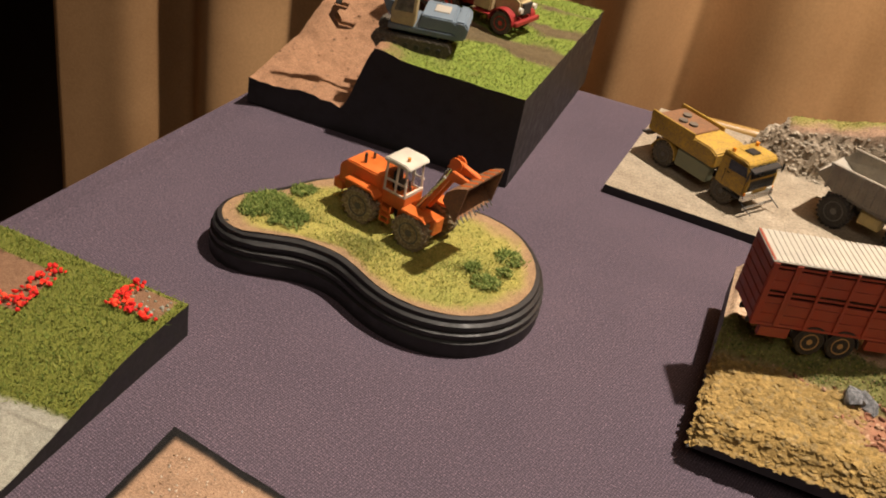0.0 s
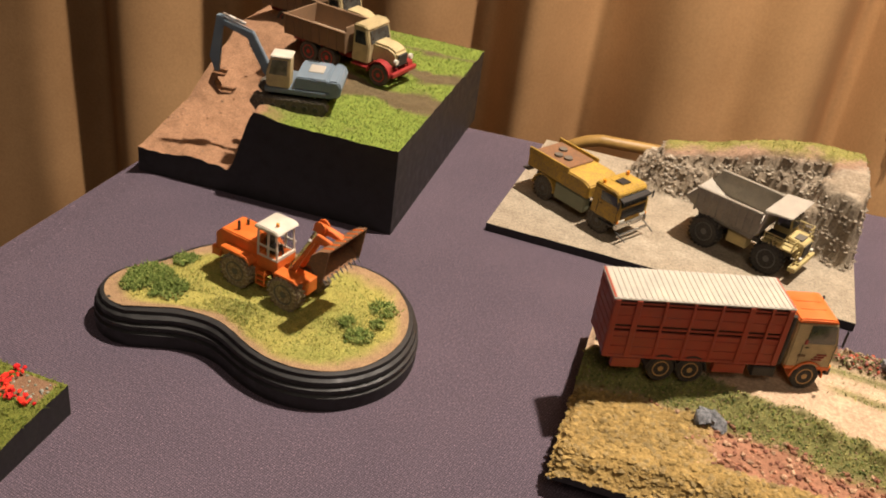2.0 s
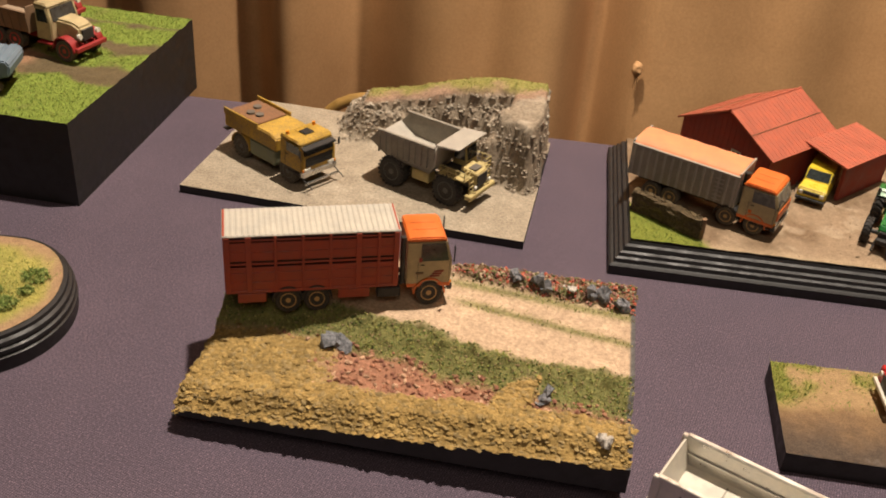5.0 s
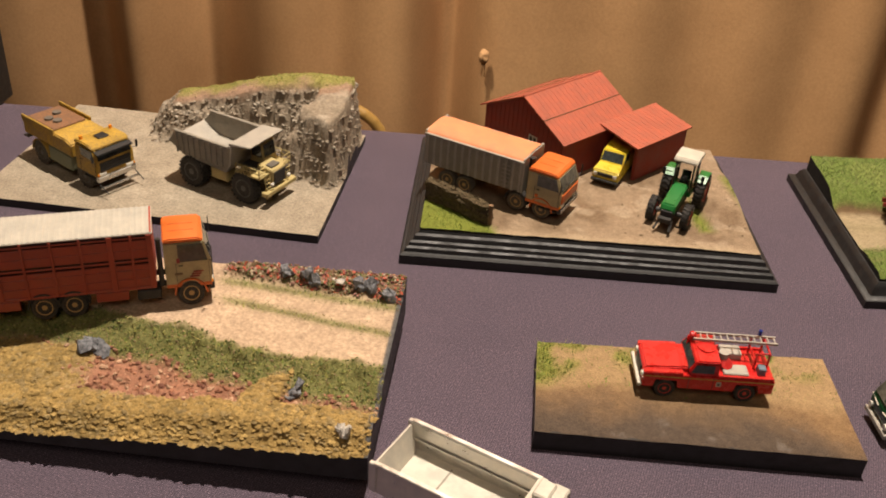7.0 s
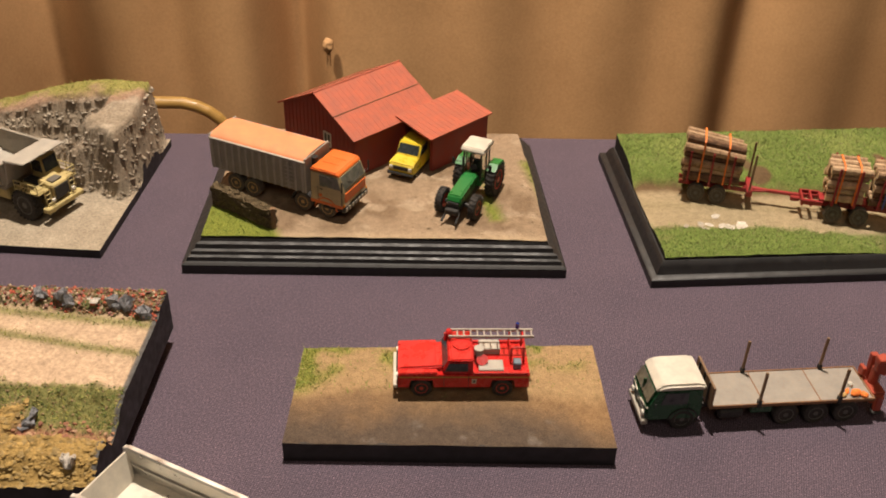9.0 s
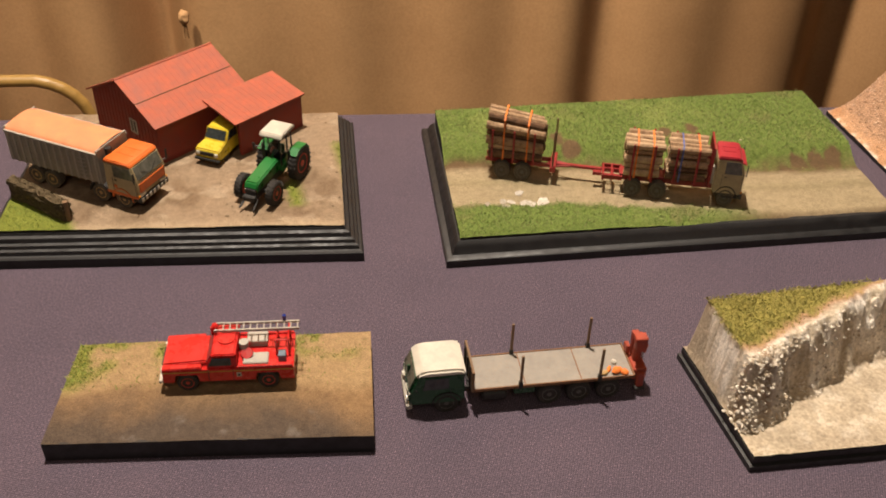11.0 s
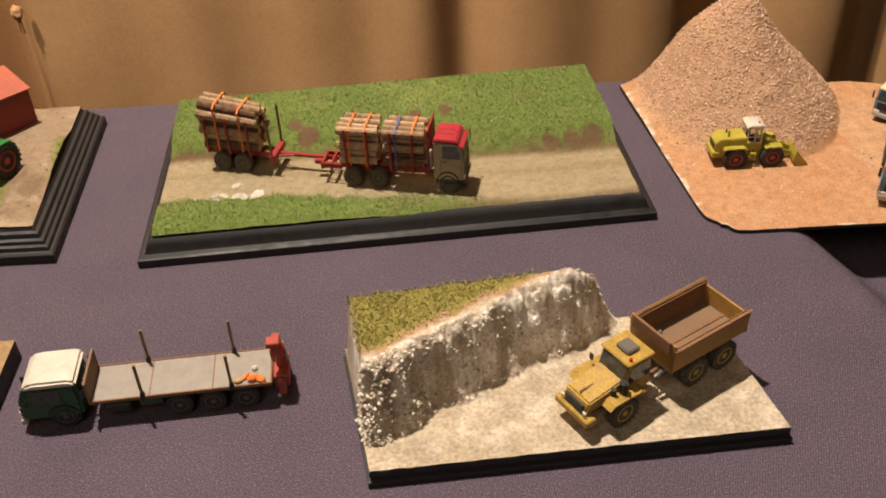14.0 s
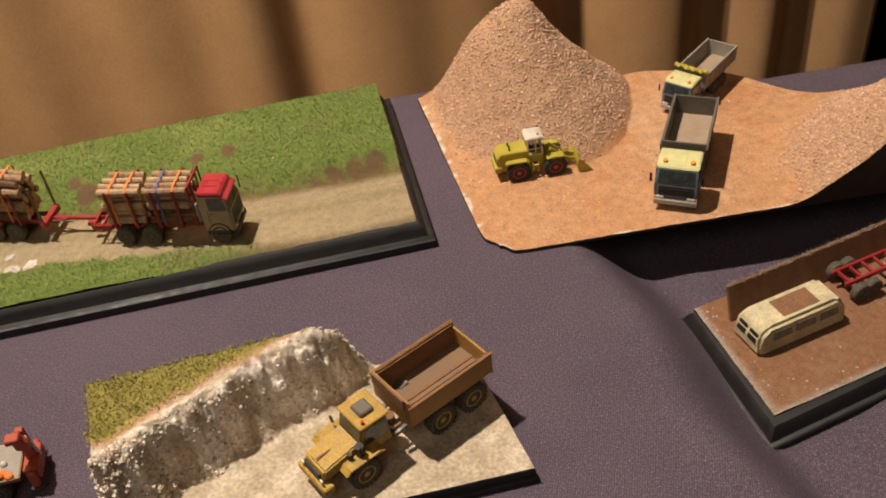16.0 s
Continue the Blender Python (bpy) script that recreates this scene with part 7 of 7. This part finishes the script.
# ---- timber lorry and drawbar trailer ----
def log_stack(v, x0, x1, zb, layers, r, seed, strap, tilt=0.0, pale=False):
    rng = random.Random(seed)
    W = 12.6
    z = zb + r
    n = int(2 * W / (2.05 * r))
    for k in range(layers):
        m = n - (k % 2)
        for i in range(m):
            y = -W + r + i * (2 * W - 2 * r) / (n - 1) + (k % 2) * r
            rr = r * rng.uniform(0.86, 1.04)
            a, b = x0 + rng.uniform(-1.6, 1.6), x1 + rng.uniform(-1.6, 1.6)
            sl = tilt * (k / max(1, layers - 1))
            bm = rod((a, y, z - sl * (b - a) * 0.0), (b, y + rng.uniform(-0.5, 0.5), z - sl * 5.0), rr, 10, r2=rr * rng.uniform(0.85, 1.0))
            for f in bm.faces:
                if len(f.verts) > 4:
                    f.material_index = 1
            mt = rng.choice(("bark", "bark", "bark2", "bark3")) if not pale else rng.choice(("bark2", "bark2", "bark"))
            part("log", bm, [MAT[mt], MAT["endgrain"]], v)
        z += r * 1.78
    top = z - r * 0.78
    for f in (0.3, 0.72):
        x = x0 + (x1 - x0) * f
        s = bmesh.new()
        zz = top - tilt * 5.0 * f
        box(x - 0.55, x + 0.55, -W - 0.5, -W - 0.1, zb, zz - 1, 0, s)
        box(x - 0.55, x + 0.55, W + 0.1, W + 0.5, zb, zz - 1, 0, s)
        panel_pts = [(-W - 0.5, zz - 1.2), (-W + 3, zz + 0.6), (W - 3, zz + 0.6), (W + 0.5, zz - 1.2)]
        for (ya, za), (yb, zb2) in zip(panel_pts, panel_pts[1:]):
            q = [s.verts.new(p) for p in ((x - 0.55, ya, za), (x + 0.55, ya, za), (x + 0.55, yb, zb2), (x - 0.55, yb, zb2))]
            s.faces.new(q)
        part("strap", s, MAT[strap if f < 0.5 else "strap"], v)
    return top


def bolster(v, x, z0, z1, mat="darkred"):
    bm = box(x - 0.8, x + 0.8, -14, 14, z0 - 1.5, z0 + 0.4, 0.2)
    for s in (-1, 1):
        box(x - 0.7, x + 0.7, s * 13.3, s * 14.4, z0, z1, 0.15, bm)
    part("bolster", bm, MAT[mat], v)


def timber_lorry():
    head = -12.6
    v = thing("timber_lorry", (1.1624, 0.7965, T + 0.0172), -14.7, "red and cream timber lorry stacked with strapped logs", "lorry", size=1.07)
    chassis(v, -30, 62, 9.5, 9, "darkred")
    for x in (-8.5, 8.5):
        axle(v, x, 26, 6.0, 5.4, "rim_grey", "dusttyre")
    axle(v, 54, 25.5, 6.0, 4, "rim_grey", "dusttyre")
    part("sub_frame", box(-18, 42, -6, 6, 10.5, 12.5, 0.3), MAT["darkred"], v)
    for x in (-11, 3, 18, 32):
        bolster(v, x, 13.5, 36)
    log_stack(v, -16, 8.5, 13.5, 5, 2.5, 3, "strap", pale=True)
    log_stack(v, 13.5, 39, 13.5, 5, 2.5, 4, "bluestrap")
    hb = part("headboard_rack", box(41, 42.2, -13.5, 13.5, 36.5, 38, 0.2), MAT["darkred"], v)
    part("rack_sill", box(41, 42.2, -13.5, 13.5, 12, 14, 0.2), MAT["darkred"], hb)
    for y in (-13, -6.5, 0, 6.5, 13):
        part("rack_bar", box(41.1, 42.1, y - 0.6, y + 0.6, 14, 36.5, 0.15), MAT["darkred"], hb)
    part("chain_bundle", box(42.4, 44, -12, -9, 14, 26, 0.6), MAT["palegrey"], v)
    lorry_cab(v, 45, 64, 25.5, 8.5, 33, "cream", "crimson", 3.2, "litglass", None, 0.52, "trim")
    part("sun_visor", prism([(58, 31), (64, 29), (64.2, 28.2), (60, 29.8)], -12.2, 12.2, 0.2), MAT["crimson"], v)
    arch(v, 54, 25.5, 6.8, "chassis", 4, 6.2)
    part("drawbar_eye", box(-36, -30, -2, 2, 7.5, 10, 0.4), MAT["darkred"], v)
    tail = bmesh.new()
    for x in (-29, -23):
        box(x - 0.7, x + 0.7, -9, 9, 8, 12, 0.2, tail)
    for y in (-8.5, 8.5):
        box(-30, -16, y - 0.7, y + 0.7, 9, 12, 0.2, tail)
    part("tail_frame", tail, MAT["darkred"], v)
    t = thing("timber_trailer", (1.0755, 0.8265, T + 0.0172), -16.5, "red two-axle drawbar trailer loaded with strapped logs", "trailer", size=1.12)
    chassis(t, -20, 26, 9.5, 9, "darkred")
    for x in (-7.5, 7):
        axle(t, x, 26, 6.0, 5.4, "rim_grey", "dusttyre")
    for x in (-15, 0, 14):
        bolster(t, x, 13.5, 34)
    log_stack(t, -19, 20, 13.5, 6, 2.7, 6, "strap", tilt=0.9)
    v.scale = (1.0, 0.86, 1.18)
    t.scale = (1.0, 0.86, 1.15)
    bar = box(24, 64, -1.4, 1.4, 8.2, 10, 0.3)
    part("drawbar", bar, MAT["darkred"], t)
    for s in (-1, 1):
        part("drawbar_stay", rod((26, s * 5, 9), (40, s * 1, 9), 0.8, 6), MAT["darkred"], t)
    part("front_post", box(27, 28.4, -12, -10.6, 9, 36, 0.2), MAT["wood"], t)
    part("front_post", box(27, 28.4, 10.6, 12, 9, 36, 0.2), MAT["wood"], t)
    part("front_frame", box(26, 30, -12.5, 12.5, 8, 12, 0.4), MAT["darkred"], t)


timber_lorry()


# ---- articulated dumper on the chalk board ----
def articulated_dumper():
    v = thing("articulated_dumper", (1.3237, 0.6163, T + 0.0112), -150.6, "worn yellow articulated dumper with an empty brown body", "dump truck", size=1.0)
    for x in (-9, 11):
        axle(v, x, 30, 8.0, 6.5, "rim_yellow", "dusttyre", 20)
    axle(v, 58, 30, 8.0, 6.5, "rim_yellow", "dusttyre", 20)
    chassis(v, -16, 34, 13, 10, "rust")
    part("front_frame", box(34, 72, -6, 6, 9, 14, 0.5), MAT["chassis"], v)
    part("hitch", rod((33, 0, 9), (33, 0, 18), 3, 12), MAT["rust"], v)
    b = tub(v, "dump_body", -22, 30, 29, 18, 33, "ochrerust", "wood", 36, 1.1, 1.2, 0, "rust", True, 3.0)
    part("body_spine", box(-21, 29, -1.0, 1.0, 18.9, 19.6, 0.1), MAT["rust"], b)
    for s in (-1, 1):
        part("inner_liner", box(-20.5, 28.5, s * 13.2, s * 13.6, 19, 32.5, 0), MAT["rust"], b)
        part("lift_ram", rod((34, s * 8, 13), (14, s * 9, 20), 1.2, 8), MAT["chrome"], v)
        part("front_mudguard", prism([(46, 17), (49, 18.6), (66, 18.6), (69, 16), (66, 17.4), (49, 17.4)], s * 8.5 if s > 0 else -15.5, 15.5 if s > 0 else -8.5, 0.2), MAT["yellow"], v)
    part("guard_rail", box(30, 31.4, -13, 13, 30, 37.5, 0.3), MAT["rust"], b)
    cab = part("cab", prism([(38, 14), (55, 14), (55.5, 22), (53, 32), (39, 32)], -9.5, 9.5, 0.6), MAT["yellow"], v, smooth=35)
    part("cab_roof", box(37.4, 54.4, -10, 10, 31.8, 33.4, 0.6), MAT["yellow"], cab)
    part("air_unit", box(42, 50, -4.5, 4.5, 33.2, 35.6, 0.9), MAT["darkgrey"], cab)
    panel("windscreen", cab, [(55.4, -8.5, 22.6), (55.4, 8.5, 22.6), (53.4, 8.2, 31), (53.4, -8.2, 31)], (1, 0, 0.25), 0.3, MAT["glass"])
    for s in (-1, 1):
        panel("side_window", cab, [(40, s * 9.5, 21), (53.6, s * 9.5, 21), (52, s * 9.5, 30.6), (40, s * 9.5, 30.6)], (0, s, 0), 0.3, MAT["glass"])
    part("bonnet", prism([(55, 14), (77, 13), (78, 15), (76, 20), (55, 23.5)], -8.2, 8.2, 0.8), MAT["yellow"], v, smooth=40)
    part("bonnet_crease", box(57, 75, -0.4, 0.4, 21.2, 21.6, 0), MAT["rust"], v).rotation_euler = (0, 0, 0)
    part("grille", box(77, 78.6, -6.5, 6.5, 13, 18.5, 0.3), MAT["chassis"], v)
    part("bumper", box(74, 80, -12, 12, 8, 12.5, 0.7), MAT["yellow"], v)
    part("air_cleaner", rod((57, 10.5, 17), (57, 10.5, 25), 2.2, 12), MAT["trim"], v)
    part("exhaust", rod((62, 9.4, 18), (62, 9.4, 22.5), 1.3, 10), MAT["chassis"], v)
    part("beacon", rod((51, 7.5, 33), (51, 7.5, 35), 0.9, 8), MAT["red"], v)
    for s in (-1, 1):
        part("mirror", box(56.5, 57.5, s * 11.5, s * 14, 22, 26, 0.3), MAT["trim"], v)
        part("headlight", box(78, 79, s * 9, s * 6.8, 14, 16, 0.2), MAT["lamp_clear"], v)


articulated_dumper()


# ---- two tippers on the gravel board ----
def gravel_tipper(at, heading, label, body, cloth=False, k=1.0):
    v = thing("gravel_tipper", at, heading, label, "lorry", "tippers on the gravel board")
    chassis(v, -38, 30, 8.5, 9)
    for x in (-24, -12):
        axle(v, x, 25.5, 5.6, 5.2, "rim_grey", "dusttyre")
    axle(v, 21, 25, 5.6, 4, "rim_grey", "dusttyre")
    tub(v, "tipper_body", -43, 9, 25, 13, 26, body, "sandbed", 29, 0.9, 0.6, 7, body)
    c = lorry_cab(v, 12, 31.5, 25, 7, 27.5, "steelblue", "lime", 3.0, "glass", "palegrey", 0.5, "palegrey")
    for s in (-1, 1):
        part("beacon", box(24, 26.4, s * 9, s * 6.6, 27.2, 29, 0.4), MAT["lamp_amber"], c)
    if cloth:
        bm = bmesh.new()
        for i in range(9):
            bmesh.ops.create_icosphere(bm, subdivisions=2, radius=0.5, matrix=pose(8.5 + (i % 2), -13 + i * 3.2, 29.5, 0, 0, i * 40) @ Matrix.Diagonal((4.5, 5, 3, 1)))
        for w in bm.verts:
            w.co += noise.noise_vector(w.co * 0.6) * 0.8
        part("folded_sheet", bm, MAT["mustard"], v, "rolled yellow load sheet", smooth=50)
    arch(v, 21, 25, 6.2, "steelblue", 4, 5.8)
    v.scale = (k, k * 0.92, k)
    return v


gravel_tipper((1.5094, 0.7709, T + 0.0032), -118.7, "dusty tipper with grey-brown body and pale lime cab roof", "darkgrey", False, 1.16)
gravel_tipper((1.5504, 0.8587, T + 0.0032), -138.6, "dusty tipper with yellow rolled sheet over its grey body", "grey", True, 0.93)


# ---- wrecks on the scrapyard board ----
def scrapyard():
    H = 14.0
    v = thing("derelict_van", (1.5295, 0.6504, LOW + 0.0152), H, "derelict cream van shell stained with rust and dirt", "van wreck", size=0.958)
    sh = part("van_shell", prism([(-31, 0), (31, 0), (32, 7), (30, 14), (25, 20), (-24, 20), (-31, 15), (-32, 6)], -13, 13, 2.2, taper=lambda x, z: 1 if z < 10 else 0.86), MAT["wreckcream"], v, smooth=50)
    part("roof_opening", box(-12, 14, -7, 7, 19.6, 20.4, 0.3), MAT["rust"], sh)
    for s in (-1, 1):
        for x0, x1 in ((-22, -9), (-6, 8), (11, 24)):
            panel("window_hole", sh, [(x0, s * 12.2, 10), (x1, s * 12.2, 10), (x1 - 0.6, s * 11.4, 15.5), (x0 + 0.6, s * 11.4, 15.5)], (0, s, 0.15), 0.7, MAT["litglass"])
        panel("rear_window", sh, [(-31.4, s * 1.2, 8.5), (-31.4, s * 8.6, 8.5), (-29.9, s * 8.2, 15), (-29.9, s * 1.2, 15)], (-1, 0, 0.25), 0.7, MAT["trim"])
    c = thing("stripped_chassis", (1.6025, 0.6773, LOW + 0.0152), H, "stripped red ladder chassis propped on worn tyres", "chassis", size=0.962)
    fr = bmesh.new()
    for y in (-6, 6):
        box(-38, 40, y - 1, y + 1, 10, 13, 0.3, fr)
    for x in range(-34, 40, 9):
        box(x - 0.8, x + 0.8, -6, 6, 10.4, 12.6, 0.2, fr)
    part("chassis_frame", fr, MAT["darkred"], c)
    for x in (-30, -21):
        for y in (-11, 11):
            wheel(c, x, y, 6.2, 5, "rim_grey", "dusttyre")
    part("axle", rod((-30, -11, 6.2), (-30, 11, 6.2), 1.2, 8), MAT["rust"], c)
    part("axle", rod((-21, -11, 6.2), (-21, 11, 6.2), 1.2, 8), MAT["rust"], c)
    w = thing("leaning_wall", (1.5631, 0.6792, LOW + 0.0152), H, "leaning weathered wall panel with frosted dead grass on top", "wall panel", size=0.963)
    p = part("wall_board", prism([(-68, 0), (130, 0), (130, 24), (-68, 24)], -1.2, 1.2, 0.3), MAT["rust"], w)
    p.matrix_basis = pose(0, 0, 0, -16, 0, 0)
    tw = bmesh.new()
    rng = random.Random(8)
    for i in range(1500):
        x = rng.uniform(-70, 130)
        o = Vector((x, 6.5 + rng.uniform(-1.5, 1.5), 22.8))
        a = [tw.verts.new(o + Vector((rng.uniform(-0.2, 0.2), 0, 0))), tw.verts.new(o + Vector((0.3, 0.2, 0))), tw.verts.new(o + Vector((rng.uniform(-2, 2), rng.uniform(-2, 2), rng.uniform(0.5, 3))))]
        tw.faces.new(a)
    tagged(part("dead_grass", tw, MAT["palegrey"], w), kind="stuff")
    s = thing("scrap_bars", (1.5932, 0.6365, LOW + 0.0155), 30, "bent rusty scrap bars lying in the dirt", "scrap")
    for i, (dx, dy, r) in enumerate(((0, 0, 10), (4, 5, -25), (-5, 3, 50))):
        o = part("bar", rod((-9, 0, 1), (9, 0, 1.4), 0.6, 6), MAT["rust"], s)
        o.matrix_basis = pose(dx * MM, dy * MM, 0.0004 * i, 0, 0, r)


MAT["wreckcream"] = paint("stained_cream", (0.60, 0.53, 0.33), (0.22, 0.14, 0.08), 0.6, 0.7, grime=0.7)
scrapyard()


# ---- aluminium tipping trailer on the cloth near the front ----
def silver_trailer():
    v = thing("tipping_trailer", (0.7540, 0.5290, T + 0.0002), -29.9, "tall silver aluminium tipping trailer with an empty body", "trailer", size=1.05)
    W, L, z0, z1 = 15.0, 31.0, 34.0, 49.5
    b = part("trailer_body", box(-L - 2, L, -W, W, z0, z0 + 1.2, 0.3), MAT["white"], v)
    for s in (-1, 1):
        panel("side_wall", b, [(-L - 1, s * (W + 0.6), z0), (L, s * (W + 0.6), z0), (L, s * (W - 0.4), z1), (-L + 2, s * (W - 0.4), z1)], (0, -s, 0), 1.0, MAT["silver"])
        part("top_rail", box(-L + 1, L, s * W - 1.2, s * W + 1.2, z1 - 0.8, z1 + 1.0, 0.35), MAT["silver"], b)
        part("inner_ledge", box(-L + 1, L - 1, s * (W - 0.8), s * (W - 1.8), z0 + 7, z0 + 8, 0.2), MAT["silver"], b)
        part("corner_post", box(-L - 1.2, -L + 2.4, s * W - 1.2, s * W + 1.2, z0, z1 + 0.2, 0.4), MAT["silver"], b)
    panel("tail_slope", b, [(-L + 4, -W + 3, z0 + 1), (-L + 4, W - 3, z0 + 1), (-L, W - 0.5, z1 - 1.5), (-L, -W + 0.5, z1 - 1.5)], (1, 0, 0.3), 1.0, MAT["white"])
    part("floor_seam", box(-8.4, -7.6, -W + 3.2, W - 3.2, z0 + 1.1, z0 + 1.4, 0), MAT["grey"], b)
    part("headboard", prism([(L - 1, z0), (L + 2, z0), (L + 3, z1 + 2), (L - 1, z1 + 2)], -W, W, 0.5), MAT["white"], b)
    part("ram_housing", box(L + 1, L + 8, 2, 12, z1 - 5, z1 + 5, 0.8), MAT["white"], b)
    part("ram_cap", box(L + 6, L + 13, 4, 14, z1 - 7, z1 + 3.5, 0.8), MAT["white"], b)
    sub = part("sub_frame", box(-L, L, -6, 6, 24, z0 - 0.2, 0.6), MAT["chassis"], v)
    for x in (-18, -3, 12):
        axle(v, x, 30, 12.5, 7, "rim_grey")
        part("axle_hanger", box(x - 1.5, x + 1.5, -7, 7, 12, 25, 0.4), MAT["chassis"], sub)


silver_trailer()


# ---- chairs behind the table ----
def chair(at, heading, label):
    v = thing("chair", at, heading, label, "chair", size=1.085)
    pts = []
    for k in range(15):
        f = math.pi * k / 14
        pts.append((-60 * math.cos(f) - (52 if k < 7 else -52 if k > 7 else 0), 0, 545 + 57 * math.sin(f) ** 0.8))
    pts = [(-112, 0, 400)] + pts + [(112, 0, 400)]
    bm = bmesh.new()
    for p, q in zip(pts, pts[1:]):
        rod(p, q, 6.0, 12, bm)
        bmesh.ops.create_icosphere(bm, subdivisions=2, radius=6.0, matrix=Matrix.Translation(q))
    part("back_rail", bm, MAT["brasswood"], v, smooth=60)
    part("seat", box(-125, 125, -230, 12, 400, 430, 10), MAT["wood"], v)
    for x in (-108, 108):
        for y in (-210, 0):
            part("leg", rod((x, y, 0), (x, y, 402), 9, 10), MAT["brasswood"], v)


MAT["brasswood"] = paint("golden_tube", (0.34, 0.20, 0.055), (0.25, 0.15, 0.05), 0.15, 0.4)
chair((0.5634, 1.215, 0.0), 0, "golden tubular chair back showing behind the table")


# ---- tie knot on the curtain ----
def curtain_knot():
    bm = bmesh.new()
    bmesh.ops.create_icosphere(bm, subdivisions=3, radius=7, matrix=Matrix.Diagonal((0.8, 0.9, 1.2, 1)))
    for w in bm.verts:
        w.co += noise.noise_vector(w.co * 0.25) * 2.0
    for dx in (-2, 2):
        rod((dx * 0.4, 0, -4), (dx, -1, -24), 1.6, 8, bm, 1.0)
    v = thing("curtain_tie", (0.7898, 1.2650, 0.6975), 0, "small tan cord knot tied on the curtain", "cord")
    part("knot", bm, M["curtain"], v, smooth=60)


curtain_knot()
